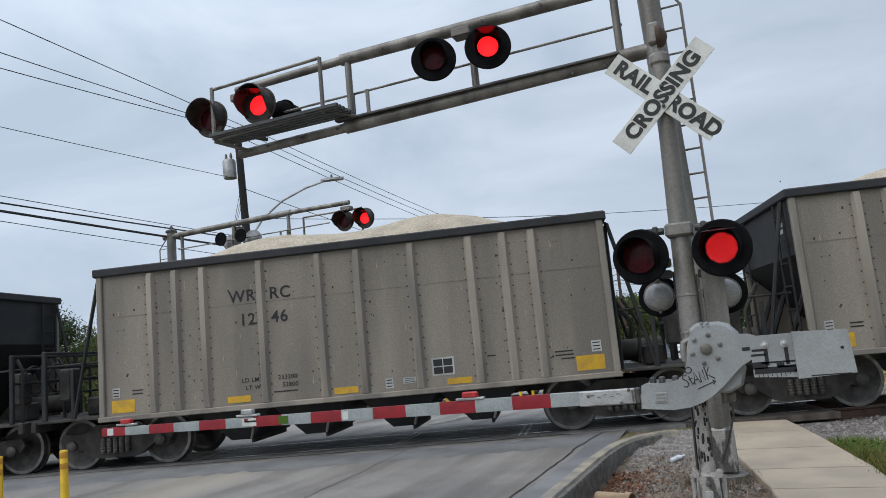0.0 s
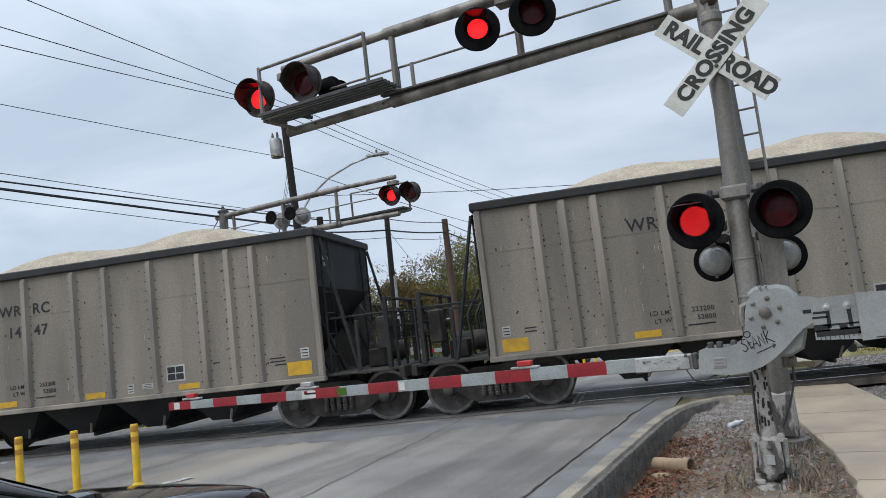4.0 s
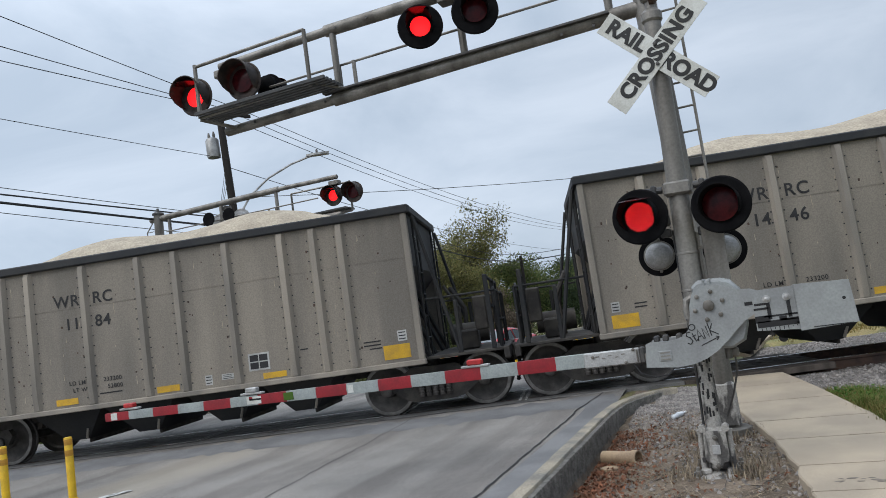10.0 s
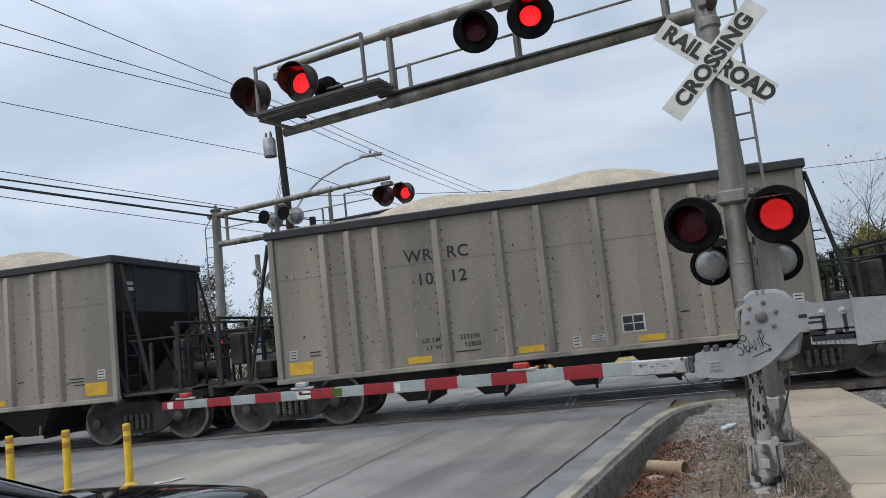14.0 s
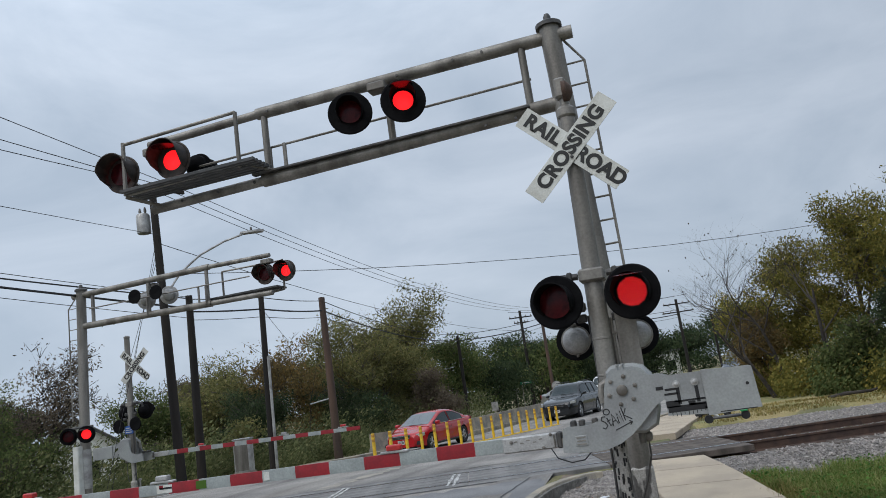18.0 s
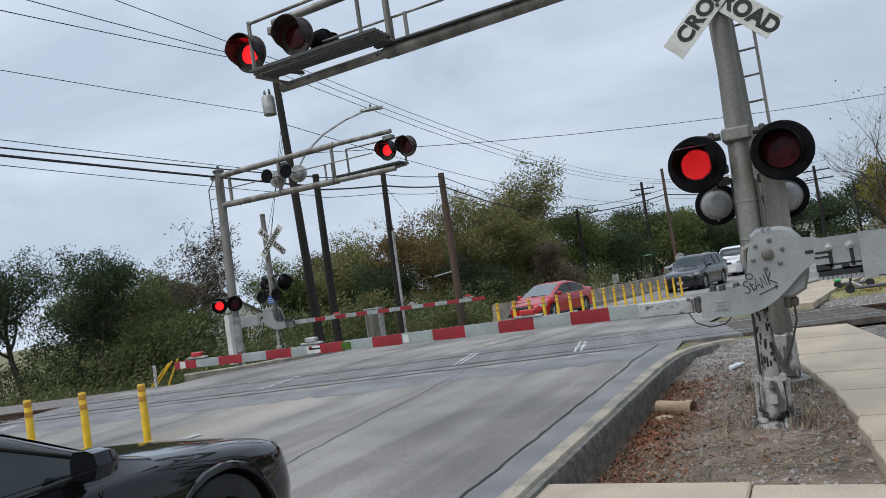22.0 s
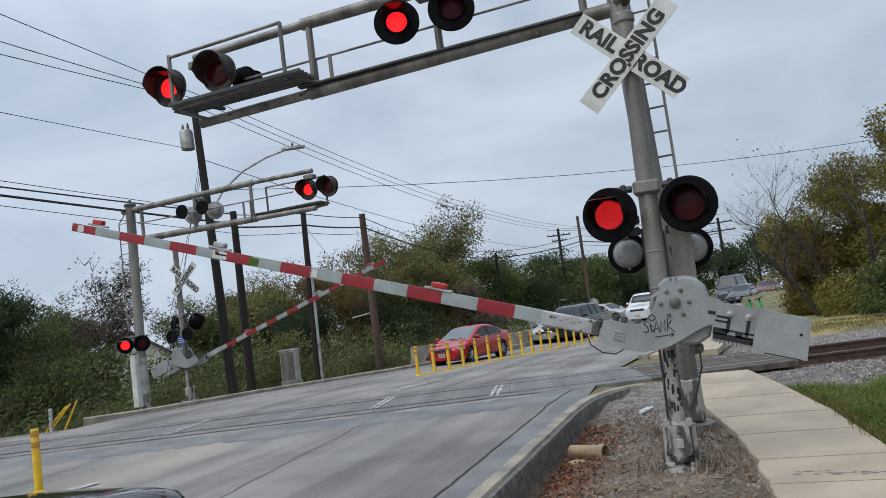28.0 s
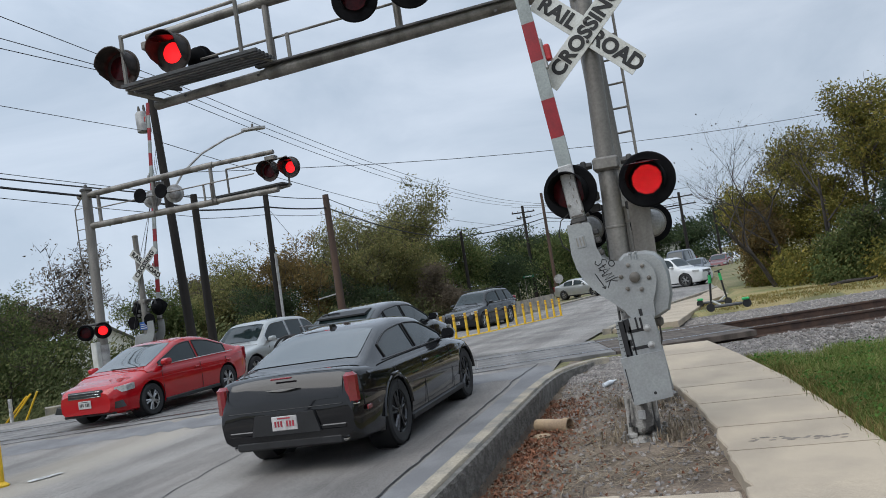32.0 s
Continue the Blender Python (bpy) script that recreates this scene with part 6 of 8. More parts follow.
undergrowth("undergrowth", [(5.4, 29.0, 2.0, 1.4, 1.6), (9, 25.8, 3.2, 1.2, 1.5), (13.5, 23.4, 3, 1.2, 1.5), (3.6, 32.4, 0.7, 1.8, 1.3)], 26000, 0.06, LEAF_OLIVE, "tangle of scrub under the trees", 9)
undergrowth("undergrowth", [(6.3, 27.4, 2.0, 0.8, 1.2), (8.2, 26.2, 2.0, 0.8, 1.3)], 9000, 0.06, LEAF_GREEN, "green weeds under the trees", 10)

# ---- poles, wires, fence ----
def pole(x, y, top, r, mat, label, lean=(0, 0), name="utility_pole", z=None):
    z = ground_z(x, y) if z is None else z
    t = thing(name, pose(x, y, z - 0.1), label, "utility pole", "poles along the road")
    part("shaft", Geo().tube([(0, 0, 0), (lean[0] * 0.5, lean[1] * 0.5, (top - z) / 2), (lean[0], lean[1], top - z + 0.1)], [r, r * 0.88, r * 0.74], 14), mat, t, "round pole shaft")
    return t


def crossarm(t, h, half, turn, mat=WOOD_POLE):
    m = pose(0, 0, h, 0, 0, turn)
    arm = part("crossarm", Geo().box((0, 0, 0), (2 * half, 0.1, 0.11), 0.01), mat, t, "wooden crossarm", m)
    for k in (-0.92, -0.45, 0.45, 0.92):
        part("insulator", Geo().lathe([(0.03, 0.05), (0.05, 0.08), (0.035, 0.12), (0.045, 0.16), (0.02, 0.2)], 10, "z", (k * half, 0, 0)), GALV, arm, "grey insulator")


p1 = pole(-14.77, 19.75, 9.75, 0.155, WOOD_POLE, "tall dark wooden pole with transformer and street lamp")
p1.matrix_basis = p1.matrix_basis @ pose(0, 0, 0, 0, -2.3, 0)
crossarm(p1, 9.85, 1.2, 70)
part("transformer", Geo().lathe([(0.02, 8.35), (0.21, 8.37), (0.22, 8.4), (0.22, 8.95), (0.18, 9.02), (0.05, 9.06)], 20, "z", (-0.38, -0.1, 0)), ALU, p1, "grey cylindrical transformer")
for a in (-0.1, 0.1):
    part("bushing", Geo().lathe([(0.03, 9.02), (0.05, 9.12), (0.025, 9.25)], 8, "z", (-0.38 + a, -0.1, 0)), GALV, p1)
lamp = part("lamp_arm", Geo().tube([(0.1, 0.05, 6.2), (0.45, 0.4, 6.9), (0.95, 0.85, 7.45), (1.6, 1.35, 7.85), (2.3, 1.7, 8.05)], 0.035, 8), ALU, p1, "curved street lamp arm")
part("lamp_head", Geo().loft([[(2.1 + 0.5 * u + dx, 1.62 + 0.25 * u + dy, 8.05 + dz) for dx, dy, dz in ((-0.05, 0.1 * w, 0), (0, 0.08 * w, 0.07), (0.03, -0.1 * w, 0.05), (0, -0.12 * w, -0.02), (-0.02, 0, -0.06))] for u, w in ((0.0, 0.5), (0.4, 1.0), (1.0, 1.1), (1.4, 0.4))]), ALU, p1, "grey cobra street lamp head")
part("photo_cell", Geo().lathe([(0.04, 8.1), (0.04, 8.2), (0.02, 8.23)], 8, "z", (2.45, 1.75, 0)), DARK_STEEL, p1)
for k, (dx, dy) in enumerate(((-0.5, -0.4), (-0.3, -0.7), (-0.9, -0.2))):
    part("guy_wire", Geo().tube([(0, 0, 8.2 - 0.3 * k), (dx * 3.2, dy * 3.2, 0.1)], 0.008, 5), WIRE, p1, "thin guy wire")
p2 = pole(-15.65, 21.97, 6.2, 0.16, WOOD_POLE, "dark wooden pole beside the road")
p3 = pole(-14.5, 24.65, 6.2, 0.14, WOOD_POLE, "slim dark pole beside a grey conduit", (0.1, 0.05))
part("conduit", Geo().tube([(0.19, -0.08, 0), (0.24, -0.06, 4.3)], 0.055, 10), ALU, p3, "pale grey conduit pipe")
p4 = pole(-14.45, 30.0, 6.6, 0.19, WOOD_BROWN, "reddish-brown wooden pole beside the road")
part("guy_strut", Geo().tube([(0, 0, 2.7), (-0.9, -0.4, 2.55)], 0.03, 6), ALU, p4, "short guy strut")
part("guy_wire", Geo().tube([(0, 0, 6.2), (-0.9, -0.4, 2.55), (-1.1, -0.5, 0)], 0.008, 5), WIRE, p4)
p5 = pole(-12.9, 68.8, 8.3, 0.17, WOOD_POLE, "dark wooden pole with double crossarm in the distance")
crossarm(p5, 8.4, 1.1, 20)
crossarm(p5, 7.9, 0.7, 20)
p6 = pole(-9.4, 59.3, 8.1, 0.15, WOOD_BROWN, "slim dark pole in the distance")
p7 = pole(1.4, 75.0, 7.4, 0.17, WOOD_POLE, "dark wooden pole with crossarms in the distance")
crossarm(p7, 7.7, 1.3, 10)
crossarm(p7, 6.9, 1.5, 10)
p8 = pole(-14.6, 52.0, 5.6, 0.14, WOOD_POLE, "slim dark pole before the trees")
p9 = pole(5.5, 96.0, 6.5, 0.16, WOOD_POLE, "dark wooden pole in the distance")
p10 = pole(-16.5, -26.0, 10.2, 0.19, WOOD_POLE, "tall dark wooden pole behind the crossing")
p11 = pole(-3.6, 82.0, 6.0, 0.14, WOOD_POLE, "dark wooden pole in the distance")


def wire(a, b, sag, r, label="thin black overhead wire"):
    a, b = Vector(a), Vector(b)
    pts = []
    for k in range(15):
        u = k / 14
        p = a.lerp(b, u)
        p.z -= sag * 4 * u * (1 - u)
        pts.append(p)
    return solo("overhead_wire", Geo().tube(pts, r, 5), WIRE, label, "wire", "wires along the road")


for dx, z, back in ((-0.9, 9.75, 8.3), (0.0, 9.75, 9.8), (0.9, 9.75, 13.0)):
    c, s = math.cos(radians(70)), math.sin(radians(70))
    a = (-15.15 + dx * c, 19.75 + dx * s, z)
    wire((-15.5 + dx * 0.5, -26.0, back), a, 0.5, 0.012, "thin black overhead power line")
    wire(a, (-12.9 + dx, 68.8, 8.45), 0.9, 0.012, "thin black overhead power line")
wire((-16.5, -26.0, 7.0), (-15.65, 21.97, 6.1), 0.4, 0.022, "thick black telephone cable")
wire((-16.5, -26.0, 6.9), (-15.65, 21.97, 5.75), 0.25, 0.034, "thick black telephone cable")
wire((-16.5, -26.0, 7.6), (-15.65, 21.97, 6.15), 0.4, 0.01, "thin black telephone cable overhead")
wire((-16.5, -26.0, 7.5), (-15.65, 21.97, 5.4), 0.4, 0.01, "thin black telephone cable overhead")
for z, r in ((6.1, 0.018), (5.65, 0.032), (5.35, 0.012)):
    wire((-15.74, 21.97, z), (-14.4, 24.65, z + 0.05), 0.03, r, "black overhead telephone cable")
    wire((-14.4, 24.65, z + 0.05), (-14.45, 30.0, z + 0.35), 0.06, r, "black overhead telephone cable")
    wire((-14.45, 30.0, z + 0.35), (-14.6, 52.0, z - 0.4), 0.45, r, "black overhead telephone cable")
    wire((-14.6, 52.0, z - 0.4), (-9.4, 59.3, z + 0.4), 0.2, r * 1.2, "black overhead telephone cable")
    wire((-9.4, 59.3, z + 0.4), (1.4, 75.0, z + 0.3), 0.4, r * 1.3, "black overhead telephone cable")
wire((-15.5, -26.0, 7.5), (-14.95, 19.75, 7.9), 0.4, 0.009, "thin black overhead service wire")
wire((-14.95, 19.75, 7.6), (-12.9, 68.8, 6.4), 0.8, 0.012, "thin black overhead power line")
wire((-14.5, 24.65, 5.9), (-30, 60, 6.0), 0.6, 0.01, "thin black overhead service wire")
wire((-14.95, 19.75, 6.6), (22.0, 46.0, 8.6), 1.3, 0.011, "thin wire crossing the road")
for dx in (-1.1, 0.0, 1.1):
    wire((1.4 + dx, 75.0, 7.75), (-12.9 + dx, 68.8, 8.3), 0.4, 0.016, "thin black overhead power line")
    wire((1.4 + dx, 75.0, 7.1), (5.5 + dx, 96.0, 6.4), 0.4, 0.018, "thin black overhead power line")

# delineator fence between the lanes beyond the track
F0, F1 = Vector((-8.4, 19.9, 0)), Vector((-5.5, 34.8, 0))
base = thing("lane_divider", pose(0, 0, 0), "yellow rubber kerb between the lanes", "lane divider")
g = Geo()
rings = []
for k in range(18):
    p = F0.lerp(F1, k / 17)
    z = road_z(p.y)
    rings.append([(p.x + a, p.y, z + b) for a, b in ((-0.11, -0.01), (0.11, -0.01), (0.07, 0.06), (-0.07, 0.06))])
part("divider_kerb", g.loft(rings), YELLOW, base, "yellow divider kerb")


def delineator(x, y, h=0.88, name="delineator_post"):
    t = thing(name, pose(x, y, road_z(y, x)), "yellow plastic delineator post", "traffic post", "delineator posts")
    part("post_base", Geo().lathe([(0.1, -0.01), (0.1, 0.02), (0.06, 0.05), (0.045, 0.07)], 14), YELLOW, t, "yellow post base")
    part("post_tube", Geo().lathe([(0.05, 0.04), (0.05, h - 0.01), (0.043, h), (0.0, h)], 14), YELLOW, t, "yellow plastic tube")
    for z in (h - 0.1, h - 0.24):
        part("reflector_band", Geo().lathe([(0.0505, z), (0.0515, z + 0.005), (0.0515, z + 0.07), (0.0505, z + 0.075)], 14, caps=False), AMBER, t, "amber reflective band")
    return t


for k in range(18):
    p = F0.lerp(F1, k / 17)
    delineator(p.x, p.y)
for x, y in ((-9.25, 6.8), (-8.46, 7.13), (-10.0, 6.5)):
    delineator(x, y, 0.84)

# small things beyond the track
cab = thing("control_cabinet", pose(-14.48, 22.75, -0.2, 0, 0, 10), "pale grey metal control cabinet beside the kerb", "cabinet")
part("plinth", Geo().box((0, 0, 0.06), (0.62, 0.5, 0.14), 0.01), CURB, cab, "concrete plinth")
part("body", Geo().box((0, 0, 0.66), (0.56, 0.44, 1.08), 0.02), ALU, cab, "pale grey cabinet body")
part("roof", Geo().box((0, 0, 1.22), (0.6, 0.48, 0.05), 0.012), ALU, cab, "cabinet roof")
part("door_seam", Geo().box((0, -0.222, 0.66), (0.48, 0.004, 0.98)), GALV, cab)


def sign_post(x, y, h, kind, label):
    t = thing("street_sign", pose(x, y, ground_z(x, y)), label, "sign", "far signs")
    part("post", Geo().tube([(0, 0, -0.1), (0, 0, h)], 0.03, 8), GALV, t, "sign post")
    if kind == "round":
        part("panel", Geo().lathe([(0.36, 0.0), (0.36, -0.01)], 8, "y", (0, -0.04, h - 0.25)), ALU, t, "pale back of an octagonal sign")
    if kind == "name":
        part("panel", Geo().box((0.35, -0.04, h - 0.1), (0.95, 0.02, 0.22), 0.004), material("sign_green", (0.01, 0.16, 0.08), 0.5), t, "green street name plate")
        part("word_bar", Geo().box((0.35, -0.055, h - 0.1), (0.6, 0.004, 0.08)), WHITE_SHEET, t)
    if kind == "panel":
        part("panel", Geo().box((0, -0.04, h - 0.3), (0.45, 0.02, 0.6), 0.004), ALU, t, "pale back of a sign")
    return t


sign_post(-8.5, 55.4, 1.9, "round", "back of an octagonal sign on a post")
sign_post(-12.4, 62.0, 2.3, "name", "green street name sign on a post")
sign_post(-13.4, 64.0, 2.0, "panel", "small sign seen from behind on a post")
sign_post(-12.2, 50.5, 1.2, "panel", "pale low sign panel on a post")
barrier = thing("barrier_wall", pose(3.9, 35.6, -0.45, 0, 0, -70), "low dark concrete wall end beside the pavement", "wall")
part("wall_block", Geo().box((0, 0, 0.5), (3.4, 0.35, 1.0), 0.02), CURB_WALL, barrier, "concrete wall block")
part("hazard_plate", Geo().box((-1.5, -0.2, 0.62), (0.3, 0.02, 0.3), 0.003, pose(0, 0, 0)), AMBER, barrier, "small diamond plate")
guard = thing("wire_guard", pose(-18.2, 15.9, -0.4), "yellow guy-wire guards and a short pale post by the kerb", "guard post")
part("marker_post", Geo().tube([(0, 0, -0.2), (0, 0, 0.75)], 0.05, 10), WHITE_PAINT, guard, "short pale post")
for dx, ex, top in ((-0.5, 0.5, 0.8), (-0.7, 0.35, 0.75), (0.2, 0.75, 0.85)):
    part("guard_rod", Geo().tube([(dx, 0.1, -0.2), (ex, 0.25, top)], 0.028, 8), YELLOW, guard, "slanting yellow rod")
long_wall = thing("concrete_barrier", pose(0, 0, 0), "long low grey concrete barrier along the far kerb", "barrier")
for k in range(9):
    a, b = Vector((-11.75, 27.5, 0)).lerp(Vector((-7.6, 46.0, 0)), k / 9), Vector((-11.75, 27.5, 0)).lerp(Vector((-7.6, 46.0, 0)), (k + 0.985) / 9)
    n = Vector((b.y - a.y, a.x - b.x, 0)).normalized()
    rings = [[(q.x + n.x * w, q.y + n.y * w, base_z(q.y) + h) for w, h in ((-0.22, -0.1), (0.22, -0.1), (0.22, 0.08), (0.1, 0.3), (0.075, 0.8), (-0.075, 0.8), (-0.1, 0.3), (-0.22, 0.08))] for q in (a, b)]
    part("barrier_segment", Geo().loft(rings), CURB, long_wall, "grey concrete barrier segment")
house = thing("house", pose(-46, 48.5, -2.9, 0, 0, 40), "small pale house behind the trees", "house")
part("wall", Geo().prism([(-3, 0), (3, 0), (3, 4.4), (0, 6.4), (-3, 4.4)], -3, 3), WHITE_SHEET, house, "pale gable wall")
part("roof", Geo().prism([(-3.4, 4.1), (0, 6.4), (3.4, 4.1), (3.4, 4.35), (0, 6.68), (-3.4, 4.35)], -3.4, 3.4), DARK_STEEL, house, "dark gabled roof")
for x in (-1.2, 1.2):
    w = part("window", Geo().box((x, -3.02, 2.6), (0.9, 0.06, 1.2), 0.01), ALU, house, "window")
    part("pane", Geo().box((x, -3.06, 2.6), (0.74, 0.02, 1.04)), BLACK, w)
block = thing("shop_building", pose(-7.0, 120.0, -0.8), "long low pale building far down the road", "building")
part("wall", Geo().box((0, 0, 1.9), (16, 8, 3.8), 0.02), WHITE_SHEET, block, "pale wall")
part("roof", Geo().box((0, 0, 3.95), (16.6, 8.6, 0.3), 0.02), DARK_STEEL, block, "flat roof")
for k in range(6):
    part("window", Geo().box((-6.5 + 2.6 * k, -4.02, 1.8), (1.6, 0.06, 1.5), 0.01), BLACK, block, "dark window")
wall_red = thing("red_barrier", pose(-8.3, 72.0, -0.75, 0, 0, 3), "row of red plastic road barriers", "barrier")
for k in range(3):
    part("barrier_segment", Geo().prism([(-0.3, 0), (0.3, 0), (0.14, 0.45), (0.1, 0.9), (-0.1, 0.9), (-0.14, 0.45)], -0.72 + 1.5 * k, 0.72 + 1.5 * k, "xz", pose(0, 0, 0, 0, 0, 90)), material("red_plastic", (0.36, 0.03, 0.025), 0.5, scale=3) if not k else bpy.data.materials["red_plastic"], wall_red, "red plastic barrier segment")

# ---- vehicles ----
def car_paint(name, colour, second=None, rough=0.28, metal=0.0):
    mt = material(name, colour, rough, metal, second=second or tuple(c * 0.85 for c in colour), scale=2, grain=300, amount=0.3, grit=0.03, coat=1.0)
    mt.node_tree.nodes["Principled BSDF"].inputs["Specular IOR Level"].default_value = 0.1
    return mt


GLASS = material("tinted_window_glass", (0.012, 0.02, 0.021), 0.05, second=(0.018, 0.028, 0.029), scale=1, grit=0.0)
# Lighter base tone stands in for the bright sky mirrored in the glass.
GLASS_SKY_TONE = material("pale_window_glass", (0.045, 0.06, 0.065), 0.04, second=(0.06, 0.075, 0.08), scale=1, grit=0.0, coat=0.6)
TYRE = material("tyre_rubber", (0.018, 0.018, 0.019), 0.85, second=(0.03, 0.03, 0.03), scale=6)
ALLOY = material("alloy_rim", (0.5, 0.5, 0.5), 0.3, 0.9, scale=8)
ALLOY_DARK = material("dark_alloy_rim", (0.09, 0.09, 0.095), 0.25, 0.8, second=(0.05, 0.05, 0.05), scale=8)
CHROME = material("chrome_trim", (0.6, 0.6, 0.6), 0.15, 1.0, scale=6, grit=0.0)
TRIM = material("black_plastic_trim", (0.015, 0.015, 0.016), 0.55, scale=6)
HEADLAMP = material("headlamp_glass", (0.55, 0.56, 0.55), 0.12, 0.2, scale=20, coat=0.8)
TAIL = material("tail_lamp_red", (0.2, 0.008, 0.016), 0.15, second=(0.2, 0.01, 0.015), scale=8, coat=0.8)
PLATE = material("plate_white", (0.55, 0.53, 0.52), 0.6, scale=10)
PLATE_RED = material("plate_red_bar", (0.4, 0.04, 0.06), 0.6)
SMOKED = material("smoked_headlamp_glass", (0.03, 0.032, 0.034), 0.08, second=(0.05, 0.05, 0.05), scale=20, coat=0.9)
BLACK_PAINT = car_paint("black_car_paint", (0.006, 0.006, 0.007), (0.008, 0.008, 0.009), 0.14)
RED_PAINT = car_paint("red_car_paint", (0.4, 0.006, 0.01), (0.34, 0.006, 0.01), 0.25)
SILVER_PAINT = car_paint("silver_car_paint", (0.38, 0.39, 0.38), None, 0.3, 0.5)
CHARCOAL_PAINT = car_paint("charcoal_car_paint", (0.014, 0.016, 0.018), None, 0.22, 0.0)
WHITE_CAR = car_paint("white_car_paint", (0.62, 0.63, 0.63))
BLUE_GREY = car_paint("blue_grey_paint", (0.05, 0.06, 0.08))


def smooth_table(table, q):
    """Between the rows of a table."""
    if q <= table[0][0]:
        return table[0][1]
    for (a, u), (b, w) in zip(table, table[1:]):
        if q <= b:
            return u + (w - u) * (q - a) / (b - a)
    return table[-1][1]


def eased(table, q, d=0.09):
    """Between the rows of a table, with its bends rounded."""
    return sum(smooth_table(table, q + d * k / 3) * (4 - abs(k)) for k in range(-3, 4)) / 16


def carved(geo, cutter):
    """The mesh geo with the shapes of cutter taken out of it."""
    a, b = new("whole", geo.mesh("whole", 60)), new("cutter", cutter.mesh("cutter", 0))
    mod = a.modifiers.new("cut", "BOOLEAN")
    mod.object, mod.operation, mod.solver = b, "DIFFERENCE", "EXACT"
    bpy.context.view_layer.update()
    me = bpy.data.meshes.new_from_object(a.evaluated_get(bpy.context.evaluated_depsgraph_get()))
    me.name = "body"
    bpy.data.objects.remove(a)
    bpy.data.objects.remove(b)
    me.polygons.foreach_set("use_smooth", [True] * len(me.polygons))
    me.set_sharp_from_angle(angle=radians(38))
    return me


def resize(t, k):
    """Makes a finished vehicle k times as large."""
    done = set()
    for ob in t.children_recursive:
        m = ob.matrix_basis.copy()
        m.translation *= k
        ob.matrix_basis = m
        if ob.data and ob.data.name not in done:
            done.add(ob.data.name)
            ob.data.transform(Matrix.Scale(k, 4))


def car(name, label, paint, L, W, H, base, belt, hood, tail, cabin, wheel_r=0.33, rim=ALLOY, nose=0.46, front=0.92, glass=GLASS, plates=True, category="car", spokes=5, hatch=False, detail=2, bed=False, lamp=None):
    """A car facing +y, its origin on the road below its middle. cabin: y of the cowl, roof front, roof rear, tail of the glass."""
    t = thing(name, pose(0, 0, 0), label, category, "vehicles at the crossing")
    hw, yf, yr = W / 2, L / 2, -L / 2
    y_front, y_rear = yf - front, yf - front - base
    cowl, roof_f, roof_r, deck = cabin
    top = [(yr, tail - 0.4), (yr + 0.03, tail - 0.1), (yr + 0.08, tail - 0.015), (yr + 0.2, tail), (deck + 0.05, (tail + belt) / 2 if not hatch else belt), (deck + 0.4, belt), (cowl - 0.1, belt), (cowl + 0.15, hood), (yf - 0.7, hood - 0.08), (yf - 0.3, hood - 0.15), (yf - 0.1, (hood + nose) / 2 - 0.04), (yf, nose)]
    wid = [(yr, hw * 0.84), (yr + 0.1, hw * 0.91), (yr + 0.4, hw * 0.97), (yr + 0.9, hw), (yf - 1.2, hw), (yf - 0.6, hw * 0.965), (yf - 0.25, hw * 0.88), (yf - 0.08, hw * 0.76), (yf, hw * 0.64)]
    low = [(yr, 0.36), (yr + 0.15, 0.27), (yr + 0.7, 0.2), (yf - 0.7, 0.18), (yf - 0.15, 0.2), (yf, 0.28)]
    rings, n = [], 48
    for i in range(n + 1):
        y = yr + L * (0.5 - 0.5 * math.cos(math.pi * i / n)) if i not in (0, n) else (yr if i == 0 else yf)
        w, z1, z0 = eased(wid, y), eased(top, y, 0.07), eased(low, y)
        h = z1 - z0
        half = [(0.0, z0), (w * 0.86, z0), (w * 0.96, z0 + 0.05), (w * 0.985, z0 + h * 0.3), (w, z0 + h * 0.55), (w * 0.985, z0 + h * 0.74), (w * 0.972, z1 - 0.12), (w * 0.95, z1 - 0.06), (w * 0.9, z1 - 0.022), (w * 0.78, z1 + 0.002), (w * 0.4, z1 + 0.018), (0.0, z1 + 0.024)]
        rings.append([(a, y, b) for a, b in half] + [(-a, y, b) for a, b in reversed(half[1:-1])])
    cut = Geo()
    for y in (y_rear, y_front):
        for s in (-1, 1):
            cut.lathe([(wheel_r + 0.05, s * (hw - 0.3)), (wheel_r + 0.05, s * (hw + 0.2))], 40, "x", (0, y, wheel_r + 0.01))
    body = part("body", carved(Geo().loft(rings), cut), paint, t, "painted car body", smooth=0)
    # cabin: a painted shell under one arched roofline, with panes lying on it
    zb, wb, wr = belt - 0.06, hw * 0.945, hw * 0.72
    line = [(deck - 0.3, tail - 0.02), (deck, tail + 0.02), (roof_r, H - 0.055), ((roof_f + roof_r) / 2, H), (roof_f, H - 0.04), (cowl, hood + 0.03), (cowl + 0.3, hood - 0.02)]

    def roof_z(y):
        return eased(line, y, 0.26)

    def side_x(z):
        """Half width of the cabin at a height."""
        k = max(0.0, (z - zb) / (H - 0.1 - zb))
        return wb + (wr - wb) * k ** 1.12

    def crown(y):
        """The roof's height, the height of its corner and the half width there."""
        r = roof_z(y)
        drop = 0.1 * min(1.0, max(0.02, (r - zb) / 0.45))
        return r, r - drop, side_x(r - drop) * (1 - 0.03 * abs(y - (roof_f + roof_r) / 2) ** 2)

    def top_z(y, k):
        """Height of the shell at a share k of its half width."""
        r, corner, _ = crown(y)
        return r - (r - corner) * smooth_table([(0, 0), (0.4, 0.02), (0.7, 0.1), (0.87, 0.3), (0.95, 0.58), (1, 1)], abs(k))

